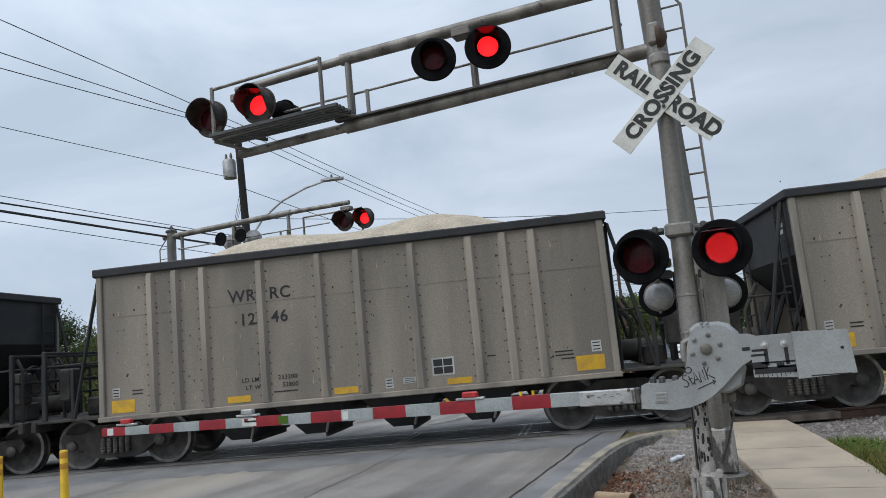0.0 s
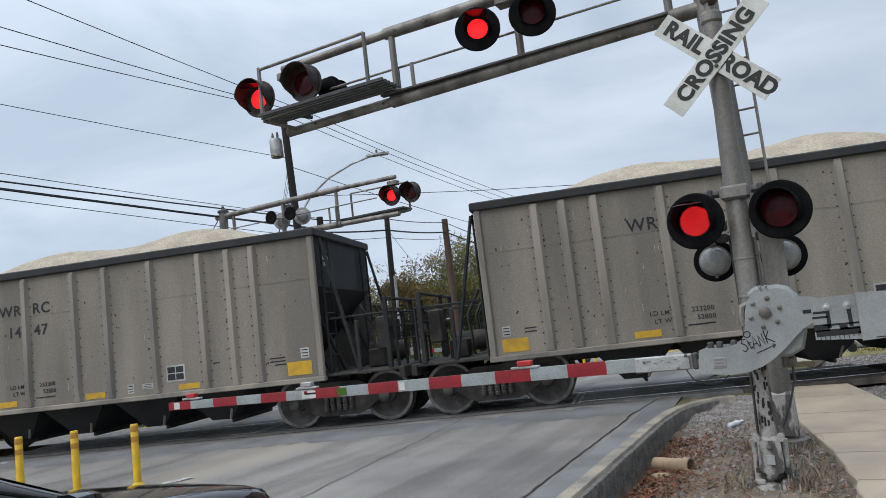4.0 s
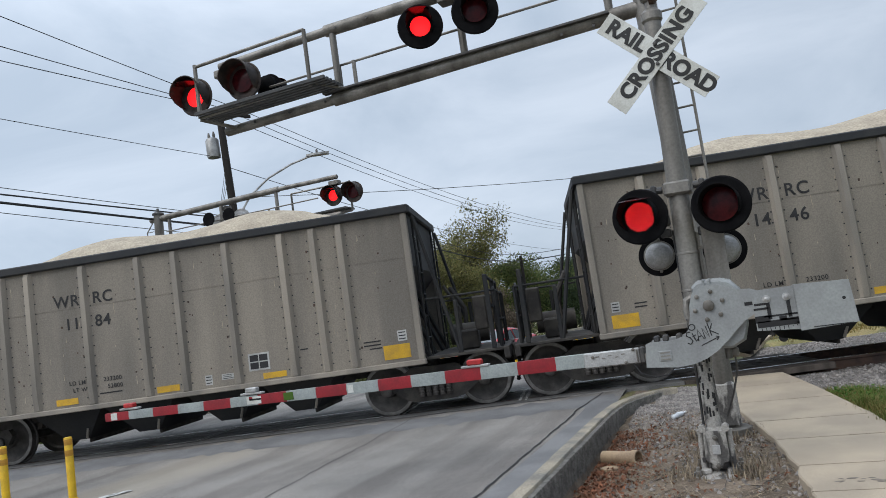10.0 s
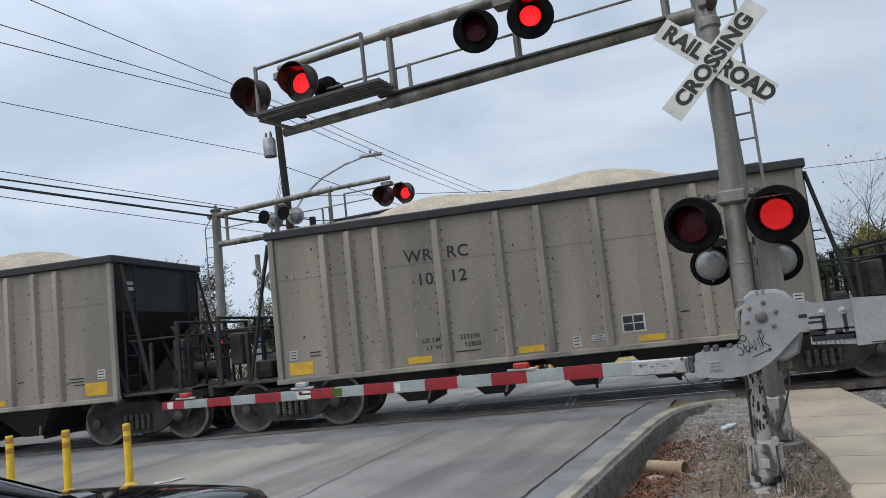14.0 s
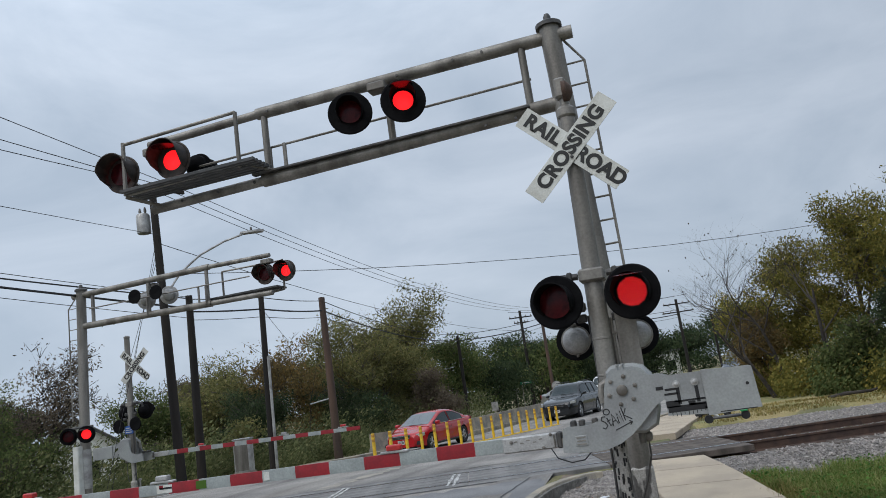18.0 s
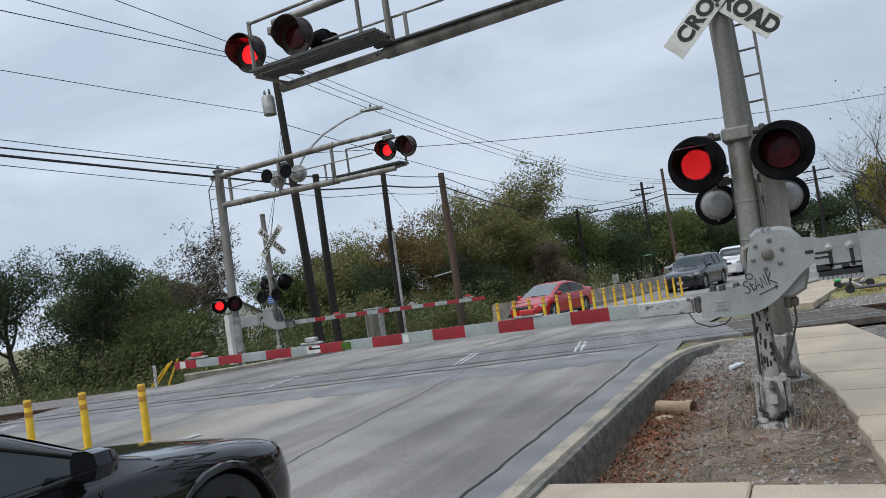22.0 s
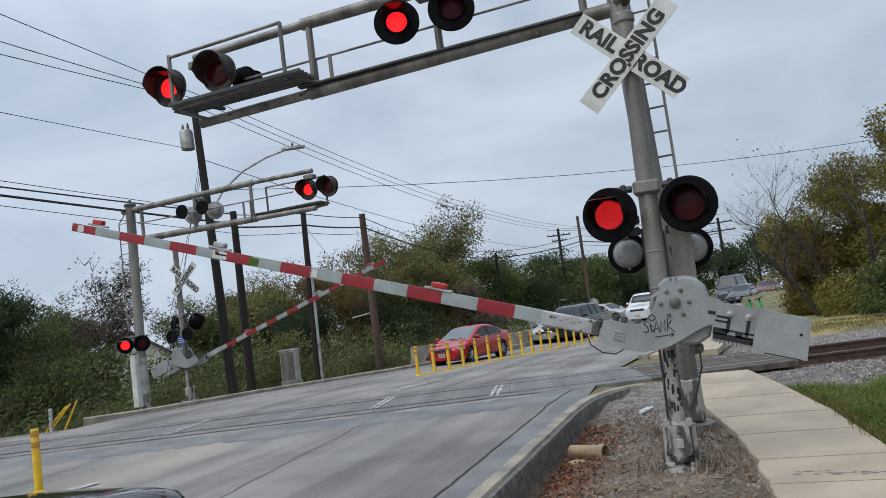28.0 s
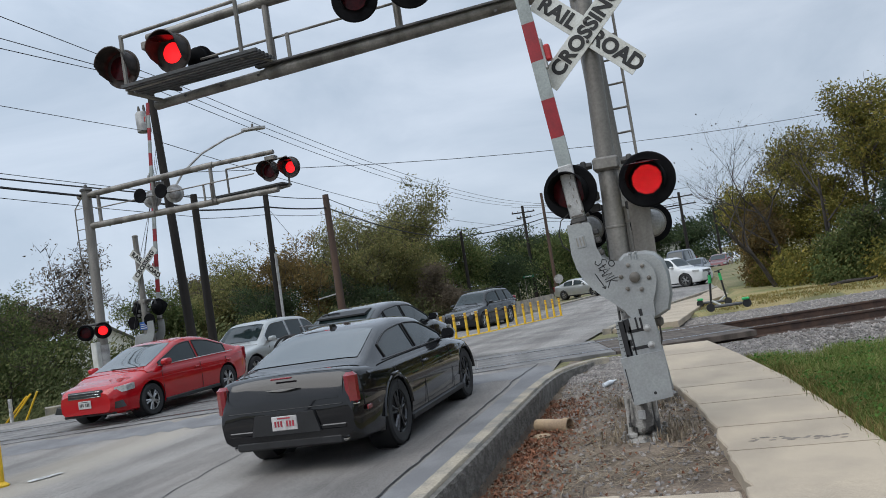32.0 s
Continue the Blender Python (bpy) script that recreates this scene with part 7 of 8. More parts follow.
    shell, span = [], [deck - 0.12 + (cowl - deck + 0.24) * k / 30 for k in range(31)]
    for y in span:
        r, corner, w = crown(y)
        half = [(w + (wb - w) * (1 - k / 4), zb + (corner - zb) * k / 4) for k in range(4)] + [(w * k, top_z(y, k)) for k in (1, 0.95, 0.87, 0.7, 0.4)]
        shell.append([(x, y, z) for x, z in half] + [(0, y, r)] + [(-x, y, z) for x, z in reversed(half)])
    part("roof", Geo().loft(shell), paint, t, "painted roof and pillars", smooth=50)

    def pane(name, point, rows, cols, label="window glass", pane_glass=None):
        """A pane of glass over the shell: point(u, v) gives its places."""
        g = Geo()
        for j in range(rows + 1):
            g.v += [point(j / rows, k / cols) for k in range(cols + 1)]
        g.f = [(j * (cols + 1) + i, j * (cols + 1) + i + 1, (j + 1) * (cols + 1) + i + 1, (j + 1) * (cols + 1) + i) for j in range(rows) for i in range(cols)]
        return part(name, g, pane_glass or glass, t, label, smooth=60)

    def screen(u, v, ya, yb):
        y, k = ya + (yb - ya) * u, (2 * v - 1) * 0.87
        return (crown(y)[2] * k, y, top_z(y, k) + 0.008)
    pane("windscreen", lambda u, v: screen(u, v, cowl - 0.06, roof_f + 0.05), 10, 12, "windscreen glass")
    if not bed:
        pane("rear_window", lambda u, v: screen(u, v, deck + (0.1 if not hatch else 0.16), roof_r - 0.04), 10, 12, "rear window glass")
    part("window_wiper", Geo().tube([(-0.5, cowl + 0.01, top_z(cowl, 0.5) + 0.03), (0.2, cowl - 0.06, top_z(cowl - 0.06, 0.2) + 0.02)], 0.01, 5), TRIM, t)
    pillar = (cowl + deck) / 2 + 0.02
    splits = [(deck + 0.52, pillar - 0.045), (pillar + 0.045, cowl - 0.3)] if not hatch else [(deck + 0.2, pillar - 0.78), (pillar - 0.7, pillar + 0.06), (pillar + 0.14, cowl - 0.3)]
    for s in (-1, 1):
        for ya, yb in splits:
            def glass_at(u, v, ya=ya, yb=yb):
                y = ya + (yb - ya) * v
                low_z, high_z = belt + 0.035, max(belt + 0.05, crown(y)[1] - 0.025)
                z = low_z + (high_z - low_z) * u
                r, corner, w = crown(y)
                q = (z - zb) / max(0.05, corner - zb)
                return (s * (wb + (w - wb) * q + 0.007), y, z)
            pane("side_window", glass_at, 5, 12, "side window glass", GLASS)
            rim_line = [glass_at(1, k / 10) for k in range(11)]
            part("window_frame", Geo().tube([(x + s * 0.002, y, z + 0.006) for x, y, z in [glass_at(0, 0)] + rim_line + [glass_at(0, 1)]], 0.011, 6), TRIM if paint is not SILVER_PAINT else CHROME, t, "window frame")
        lines = [(s * (wb + 0.004), y, belt + 0.022) for y in [deck + 0.3 + (cowl - deck - 0.5) * k / 8 for k in range(9)]]
        part("belt_trim", Geo().tube(lines, 0.009, 6), CHROME if paint is not BLACK_PAINT else TRIM, t, "window trim")
        ring = lambda k, y: [(s * (hw + 0.05 + 0.1 * k * a), y, belt + 0.08 + 0.075 * k * b) for a, b in ((-1, -0.7), (-0.5, -1), (0.7, -0.9), (1, 0), (0.8, 0.8), (0.2, 1), (-0.7, 0.9), (-1, 0.3))]
        m = part("mirror", Geo().loft([ring(1.0, cowl - 0.42), ring(1.0, cowl - 0.34), ring(0.8, cowl - 0.28), ring(0.4, cowl - 0.25)]), paint, t, "door mirror")
        part("mirror_foot", Geo().box((s * (hw - 0.04), cowl - 0.36, belt + 0.03), (0.1, 0.06, 0.05), 0.01), TRIM, m)
        if detail > 1:
            for y in (pillar + 0.12, deck + 0.55 if not hatch else pillar - 0.75):
                part("door_handle", Geo().box((s * (hw * 0.983), y, belt - 0.17), (0.045, 0.2, 0.03), 0.012), paint if paint is not SILVER_PAINT else CHROME, t, "door handle")
            for y in (cowl - 0.28, pillar, pillar - 0.98):
                zs = [(0.3, 0.99), (0.55, 1.0), (belt - 0.2, 0.987), (belt - 0.08, 0.978)]
                part("door_seam", Geo().tube([(s * (hw * k - 0.001), y, z) for z, k in zs], 0.004, 4), TRIM, t, "door seam")
            part("shoulder_crease", Geo().tube([(s * (eased(wid, y) * 0.986), y, belt - 0.24 + 0.02 * (y > 0)) for y in [yr + 0.5 + (L - 1.3) * k / 10 for k in range(11)]], 0.006, 5), paint, t, "pressed crease")
        part("sill_trim", Geo().box((s * hw * 0.975, (y_front + y_rear) / 2, 0.24), (0.05, base - 0.75, 0.08), 0.015), TRIM, t, "sill trim")
    wheels = []
    tyre = Geo().lathe([(wheel_r * 0.66, -0.095), (wheel_r * 0.9, -0.105), (wheel_r * 0.985, -0.085), (wheel_r, -0.05), (wheel_r, 0.05), (wheel_r * 0.985, 0.085), (wheel_r * 0.9, 0.105), (wheel_r * 0.66, 0.095), (wheel_r * 0.6, 0.0), (wheel_r * 0.66, -0.095)], 28, "x", caps=False).mesh("tyre")
    tyre.materials.append(TYRE)
    rg = Geo().lathe([(wheel_r * 0.69, 0.07), (wheel_r * 0.66, 0.085), (wheel_r * 0.62, 0.06)], 28, "x", caps=False)
    for k in range(spokes):
        for dd in (-0.13, 0.13):
            a = 2 * math.pi * k / spokes + dd
            rg.tube([(0.075, 0.05 * math.cos(a), 0.05 * math.sin(a)), (0.065, wheel_r * 0.66 * math.cos(a + dd * 0.4), wheel_r * 0.66 * math.sin(a + dd * 0.4))], 0.02, 5)
    rg.lathe([(0.06, 0.05), (0.055, 0.09), (0.02, 0.095)], 14, "x")
    rim_mesh = rg.mesh("rim")
    rim_mesh.materials.append(rim)
    dark = Geo().lathe([(wheel_r * 0.67, 0.02), (0.02, 0.015)], 24, "x").mesh("brake")
    dark.materials.append(TRIM)
    for y in (y_rear, y_front):
        for s in (-1, 1):
            ww = smooth_table(wid, y)
            part("wheel_liner", Geo().lathe([(wheel_r + 0.045, s * (ww - 0.31)), (wheel_r + 0.045, s * (ww - 0.035))], 30, "x", (0, y, wheel_r + 0.01), caps=False), TRIM, t, "dark wheel arch liner")
            wp = part("wheel", tyre, TYRE, t, "black tyre on a spoked rim", pose(s * (ww - 0.118), y, wheel_r))
            part("rim", rim_mesh, rim, wp, "spoked rim", pose(0, 0, 0, 0, 0, 0 if s > 0 else 180))
            part("brake_disc", dark, TRIM, wp, "", pose(0, 0, 0, 0, 0, 0 if s > 0 else 180))
            wheels.append(wp)
    # lamps, grille, plates
    for s in (-1, 1):
        zf = smooth_table(top, yf - 0.3)
        ring = lambda y, w, z, h: [(s * (w - 0.17), y + 0.075, z - h), (s * w, y - 0.08, z - h * 0.8), (s * w, y - 0.08, z + h), (s * (w - 0.17), y + 0.07, z + h * 0.8)]
        part("headlamp", Geo().loft([ring(yf - 0.17, hw * (0.82 if lamp else 0.9), zf - 0.12, 0.065), ring(yf - 0.36, hw * (0.87 if lamp else 0.94), zf - 0.1, 0.07)]), lamp or HEADLAMP, t, "clear headlamp" if not lamp else "smoked dark headlamp")
        lamp_m = pose(s * hw * 0.825, yr + 0.1, tail - (0.1 if hatch else 0.22), 0, 0, s * 30)
        tl = part("tail_lamp", Geo().box((0, 0, 0), (0.15, 0.16, 0.34), 0.035), TAIL, t, "red tail lamp", lamp_m)
        part("lamp_surround", Geo().box((0, -0.01, -0.165), (0.12, 0.14, 0.014), 0.004), CHROME, tl, "bright lamp edge")
    part("grille", Geo().box((0, yf - 0.03, nose + 0.02), (hw * 0.95, 0.07, 0.16), 0.03), TRIM, t, "black grille")
    for k in range(3):
        part("grille_bar", Geo().box((0, yf + 0.006, nose - 0.03 + 0.05 * k), (hw * 0.85, 0.02, 0.012), 0.004), CHROME, t)
    part("lower_grille", Geo().box((0, yf - 0.05, 0.33), (hw * 1.1, 0.08, 0.14), 0.03), TRIM, t, "lower grille")
    if plates:
        for y, mt in ((yf + 0.012, PLATE), (yr - 0.036, PLATE)):
            z = 0.46 if y > 0 else (0.56 if not hatch else 0.8)
            p = part("number_plate", Geo().box((0, y, z), (0.31, 0.015, 0.155), 0.006), mt, t, "white number plate with bars")
            for k in range(7):
                if k != 3:
                    part("plate_bar", Geo().box((-0.108 + 0.036 * k, y + (0.009 if y > 0 else -0.009), z - 0.005), (0.022, 0.004, 0.062)), PLATE_RED if y < 0 else TRIM, p)
            part("plate_bar", Geo().box((0, y + (0.009 if y > 0 else -0.009), z + 0.055), (0.16, 0.004, 0.014)), PLATE_RED if y < 0 else TRIM, p)
    part("rear_bumper", Geo().box((0, yr + 0.06, 0.47), (hw * 1.62, 0.14, 0.15), 0.06), paint, t, "rear bumper")
    part("front_bumper_lip", Geo().box((0, yf - 0.16, 0.235), (hw * 1.4, 0.2, 0.05), 0.02), TRIM, t, "front lip")
    return t, wheels


sedan, sedan_w = car("black_sedan", "glossy black four-door sedan with black rims", BLACK_PAINT, 5.04, 1.9, 1.5, 3.05, 1.01, 0.99, 1.06, (1.05, 0.2, -1.2, -2.05), 0.385, ALLOY_DARK, 0.62, 0.95, glass=GLASS_SKY_TONE, spokes=5, lamp=SMOKED)
for s in (-1, 1):
    part("exhaust_tip", Geo().box((s * 0.6, -2.46, 0.32), (0.22, 0.1, 0.05), 0.02), CHROME, sedan, "chrome exhaust tip")
    part("fender_flare", Geo().tube([(s * 0.925, -1.48 + 0.45 * math.cos(q), 0.37 + 0.45 * math.sin(q)) for q in (0.1, 0.35, 0.6, 0.85, 1.1, 1.35, 1.57, 1.85, 2.1, 2.35, 2.6, 2.85, 3.05)], 0.03, 8), BLACK_PAINT, sedan, "flared rear wing")
    part("fender_flare", Geo().tube([(s * 0.925, 1.57 + 0.45 * math.cos(q), 0.37 + 0.45 * math.sin(q)) for q in (0.1, 0.35, 0.6, 0.85, 1.1, 1.35, 1.57, 1.85, 2.1, 2.35, 2.6, 2.85, 3.05)], 0.026, 8), BLACK_PAINT, sedan, "flared front wing")
    part("side_marker", Geo().box((s * 0.9, -2.28, 0.6), (0.02, 0.12, 0.05), 0.008, None), TAIL, sedan, "red side marker")
part("rear_recess", Geo().prism([(-0.42, 0.44), (0.42, 0.44), (0.36, 0.66), (-0.36, 0.66)], -2.555, -2.5), TRIM, sedan, "dark plate recess")
part("roof_fin", Geo().prism([(-1.1, 1.4), (-0.86, 1.42), (-1.04, 1.505), (-1.1, 1.505)], -0.02, 0.02, "yz"), BLACK_PAINT, sedan, "roof aerial fin")
part("trunk_badge", Geo().prism([(-0.2, 0.92), (-0.05, 0.9), (0.05, 0.9), (0.2, 0.92), (0.05, 0.925), (-0.05, 0.925)], -2.535, -2.5), CHROME, sedan, "chrome wing-shaped badge")
part("trunk_seam", Geo().tube([(-0.72, -2.47, 0.98), (-0.7, -2.52, 0.7), (0.7, -2.52, 0.7), (0.72, -2.47, 0.98)], 0.005, 4), TRIM, sedan)
part("high_brake_lamp", Geo().box((0, -2.5, 1.035), (0.26, 0.03, 0.02), 0.006), TAIL, sedan, "high brake lamp")
part("lower_trim", Geo().box((0, -2.49, 0.33), (1.3, 0.08, 0.1), 0.02), TRIM, sedan, "dark lower bumper trim")

red, red_w = car("red_sedan", "bright red four-door sedan", RED_PAINT, 4.53, 1.82, 1.5, 2.65, 0.95, 0.94, 1.06, (1.3, 0.25, -0.85, -1.9), 0.325, ALLOY, 0.62, 0.9, glass=GLASS_SKY_TONE)
for s in (-1, 1):
    part("side_intake", Geo().prism([(s * 0.5, 0.3), (s * 0.85, 0.33), (s * 0.78, 0.46), (s * 0.5, 0.42)], 2.1, 2.2), TRIM, red, "black bumper intake")
    part("fog_lamp", Geo().lathe([(0.05, 0), (0.05, 0.02)], 12, "y", (s * 0.72, 2.17, 0.38)), AMBER, red)
wagon, wagon_w = car("silver_crossover", "silver crossover with a rounded roof", SILVER_PAINT, 4.6, 1.84, 1.66, 2.7, 1.02, 1.0, 1.15, (1.0, 0.35, -1.7, -2.15), 0.36, ALLOY, 0.6, 0.92, glass=GLASS, hatch=True)
suv, suv_w = car("dark_suv", "dark charcoal sport utility vehicle", CHARCOAL_PAINT, 5.0, 2.0, 1.8, 2.86, 1.12, 1.1, 1.2, (1.15, 0.55, -2.0, -2.3), 0.385, ALLOY, 0.72, 0.98, glass=GLASS, hatch=True)
for s in (-1, 1):
    part("roof_rack", Geo().tube([(s * 0.62, 0.3, 1.83), (s * 0.62, -1.7, 1.83)], 0.02, 6), TRIM, suv, "roof rack rail")
cross, cross_w = car("black_hatchback", "black hatchback with a rear spoiler and bicycle rack", BLACK_PAINT, 4.6, 1.85, 1.58, 2.7, 1.02, 1.0, 1.1, (1.05, 0.2, -1.25, -2.12), 0.36, ALLOY_DARK, 0.6, 0.92, glass=GLASS, hatch=True)
part("rear_spoiler", Geo().prism([(-1.3, 1.5), (-1.62, 1.42), (-1.62, 1.39), (-1.3, 1.4)], -0.52, 0.52, "yz"), TRIM, cross, "black roof spoiler")
rack = part("bicycle_rack", Geo().tube([(0, -2.3, 0.45), (0, -2.75, 0.5), (0, -2.78, 1.15)], 0.03, 8), TRIM, cross, "bicycle rack")
for k, y in enumerate((-2.55, -2.75)):
    for x in (-0.5, 0.52):
        ring = [(x + 0.33 * math.cos(q), y, 0.9 + 0.33 * math.sin(q)) for q in (2 * math.pi * j / 22 for j in range(23))]
        part("bicycle_wheel", Geo().tube(ring, 0.022, 6, caps=False), TYRE, rack, "bicycle wheel")
    part("bicycle_frame", Geo().tube([(-0.5, y, 0.9), (-0.1, y, 0.82), (0.36, y, 1.32), (-0.2, y, 1.36), (-0.1, y, 0.82)], 0.02, 6), DARK_STEEL, rack, "bicycle frame")
    part("handlebar", Geo().tube([(0.4, y - 0.2, 1.48), (0.38, y, 1.5), (0.4, y + 0.2, 1.48)], 0.016, 6), TRIM, rack, "bicycle handlebar")
turner, turner_w = car("silver_sedan", "silver sedan crossing the far junction", SILVER_PAINT, 4.6, 1.8, 1.45, 2.7, 0.95, 0.92, 1.05, (0.95, 0.2, -1.05, -1.8), 0.32, ALLOY, 0.5, 0.92, detail=1)
pickup, pickup_w = car("white_pickup", "white pickup truck with a chrome grille", WHITE_CAR, 5.4, 2.0, 1.9, 3.4, 1.2, 1.15, 1.15, (1.3, 0.75, -0.75, -1.0), 0.4, ALLOY, 0.8, 0.98, detail=1, bed=True)
van, van_w = car("dark_van", "tall dark delivery van in the queue", BLUE_GREY, 5.6, 2.0, 2.4, 3.6, 1.3, 1.25, 1.5, (2.0, 1.3, -2.5, -2.75), 0.36, ALLOY, 0.7, 0.95, hatch=True, detail=1)
far_a, far_a_w = car("dark_hatchback", "dark compact car in the queue", BLUE_GREY, 4.3, 1.8, 1.5, 2.6, 0.95, 0.92, 1.05, (0.9, 0.2, -1.4, -1.95), 0.32, ALLOY, 0.5, 0.9, hatch=True, detail=1)
far_b, far_b_w = car("pale_sedan", "pale sedan in the distant queue", WHITE_CAR, 4.5, 1.8, 1.5, 2.65, 0.95, 0.92, 1.05, (0.9, 0.2, -1.05, -1.8), 0.32, ALLOY, 0.5, 0.9, detail=1)
far_c, far_c_w = car("dark_red_car", "dark red car in the distant queue", car_paint("dark_red_paint", (0.12, 0.015, 0.015)), 4.5, 1.8, 1.5, 2.65, 0.95, 0.92, 1.05, (0.9, 0.2, -1.4, -1.95), 0.32, ALLOY, 0.5, 0.9, hatch=True, detail=1)

for vehicle in (sedan, red, wagon, cross):
    resize(vehicle, 0.92)

# rows of seconds, x, y of the middle, and heading in degrees from +y to the left
DRIVEN = [
    (sedan, [(0.0, -3.93, 1.6, 0), (29.1, -3.93, 1.6, 0), (29.5, -3.93, 2.2, 0), (30.0, -3.93, 3.17, 0), (30.5, -3.93, 4.17, 0), (31.0, -3.96, 5.48, 0.3), (31.4, -3.96, 6.72, 0.5), (32.0, -3.94, 8.84, 0.7)], sedan_w, 0.345),
    (cross, [(0.0, -6.3, -6.0, 0), (29.3, -6.3, -6.0, 0), (30.0, -6.2, -0.2, 0), (30.5, -6.0, 3.8, 0), (31.0, -5.85, 8.3, -1), (31.5, -5.72, 10.8, -2), (32.0, -5.6, 13.2, -3)], cross_w, 0.331),
    (red, [(0.0, -9.17, 27.2, 168), (28.0, -9.17, 27.2, 168), (29.0, -9.3, 26.6, 168), (30.0, -9.85, 24.4, 169), (31.0, -10.35, 19.75, 174), (31.5, -10.45, 16.4, 178), (32.0, -10.5, 12.8, 180)], red_w, 0.299),
    (wagon, [(0.0, -3.4, 60.0, 168), (23.0, -3.4, 60.0, 168), (26.0, -6.7, 45.0, 168), (28.5, -8.4, 37.0, 168), (29.0, -8.8, 34.2, 168), (30.0, -9.6, 29.5, 169), (31.0, -10.1, 24.3, 171), (31.5, -10.7, 21.0, 174), (32.0, -10.9, 17.2, 177)], wagon_w, 0.331),
    (suv, [(0.0, -5.5, 40.7, 168), (19.0, -5.5, 40.7, 168), (26.0, -6.2, 40.6, 168), (28.5, -7.6, 38.8, 168), (30.0, -8.5, 37.0, 168), (31.0, -8.95, 36.0, 168), (32.0, -9.4, 34.8, 168)], suv_w, 0.385),
    (turner, [(0.0, -7.75, 56.5, 240), (29.0, -7.75, 56.5, 240), (30.0, -7.75, 56.5, 240), (32.0, -6.6, 54.6, 240)], turner_w, 0.32),
    (pickup, [(0.0, -4.4, 51.9, 168), (26.0, -4.4, 51.9, 168), (28.5, -4.4, 51.7, 172), (30.0, -3.2, 50.2, 205), (32.0, -0.6, 48.6, 240)], pickup_w, 0.4),
    (van, [(0.0, 7.5, 100.0, 167), (24.0, 7.5, 100.0, 167), (28.0, 1.6, 71.5, 167), (32.0, 0.4, 66.0, 167)], van_w, 0.36),
    (far_a, [(0.0, 6.2, 90.0, 167), (24.0, 6.2, 90.0, 167), (28.0, 2.2, 66.0, 167), (32.0, 1.46, 62.0, 167)], far_a_w, 0.32),
    (far_c, [(0.0, 9.5, 104.0, 167), (24.0, 9.5, 104.0, 167), (28.0, 4.8, 76.0, 167), (32.0, 3.8, 70.5, 167)], far_c_w, 0.32),
    (far_b, [(0.0, 11.5, 112.0, 167), (24.0, 11.5, 112.0, 167), (28.0, 6.2, 84.0, 167), (32.0, 5.2, 79.8, 167)], far_b_w, 0.32),
]

# ---- pavement, stones, straw and small things ----
def walk_z(y):
    return lerp([(-20, -0.03), (4.9, -0.03), (6.5, -0.09), (9.5, -0.1), (12.0, -0.03), (13.5, 0.0)], y)


WALK_L = [(4.95, 0.24), (6.3, 0.15), (7.5, 0.07), (8.5, -0.06), (9.7, -0.27), (11.5, -0.68), (12.9, -0.95)]
WALK_R = [(4.95, 1.27), (6.2, 1.24), (7.1, 1.19), (9.3, 1.02), (11.2, 0.68), (13.2, 0.27)]
pavement = thing("pavement", pose(0, 0, 0), "pale concrete pavement slabs beside the road", "pavement", kind="structure")


def slab(parent, a, b, zf=walk_z, left=WALK_L, right=WALK_R, gap=0.012):
    rings = []
    for y in steps((a + gap, b - gap, 0.12)):
        l, r = lerp(left, y), lerp(right, y)
        z = zf(y)
        w = 0.025 * noise.noise(Vector((0, y * 2.5, 7))) + 0.02 * noise.noise(Vector((0, y * 9, 7)))
        rings.append([(l + w, y, z - 0.14), (r, y, z - 0.14), (r, y, z - 0.012), (r - 0.012, y, z), (l + 0.012 + w, y, z), (l + w, y, z - 0.012)])
    return part("slab", Geo().loft(rings), CONCRETE, parent)


for a, b in ((4.95, 6.05), (6.05, 6.95), (6.95, 8.1), (8.1, 9.2), (9.2, 10.5), (10.5, 11.8), (11.8, 12.95)):
    slab(pavement, a, b)
STAIN = material("dark_spill", (0.12, 0.1, 0.085), 0.8, second=(0.2, 0.17, 0.14), scale=20)
rnd = random.Random(88)
for k in range(26):
    x, y = 0.38 + 0.026 * k + rnd.uniform(-0.03, 0.03), 6.38 - 0.004 * k + rnd.uniform(-0.07, 0.07)
    r = rnd.uniform(0.008, 0.024)
    blot = [(x + r * 1.7 * math.cos(q) * rnd.uniform(0.7, 1.2), y + r * math.sin(q) * rnd.uniform(0.7, 1.2)) for q in (2 * math.pi * j / 9 for j in range(9))]
    z = walk_z(y)
    part("dried_spill", Geo().prism(blot, z + 0.0012, z + 0.002, "xy"), STAIN, pavement, "", smooth=0)
# the wide slab before the verge, and the pavement behind the camera
flat = lambda y: -0.012
for x0, x1, y0, y1 in ((-1.91, -0.55, 3.4, 4.92), (-0.55, 0.18, 3.4, 4.86), (0.2, 1.22, 3.4, 4.94), (-1.91, -0.4, 1.9, 3.39), (-0.39, 1.22, 1.9, 3.39), (-1.91, -0.4, 0.3, 1.89), (-0.39, 1.22, 0.3, 1.89), (-1.91, -0.4, -1.4, 0.29), (-0.39, 1.22, -1.4, 0.29)):
    part("slab", Geo().box(((x0 + x1) / 2, (y0 + y1) / 2, -0.09), (x1 - x0 - 0.012, y1 - y0 - 0.012, 0.16), 0.012), CONCRETE, pavement)
walk2 = thing("pavement_beyond", pose(0, 0, 0), "pale concrete pavement beyond the railway", "pavement", kind="structure")
FAR_L = [(y, x + 0.11) for y, x in ((17.4, -1.75), (21, -1.5), (27, -0.95), (38, 1.2), (48, 3.3), (80, 10.8))]
FAR_R = [(y, x + 1.75) for y, x in ((17.4, -1.9), (21, -1.55), (27, -0.95), (38, 1.2), (48, 3.3), (80, 10.8))]
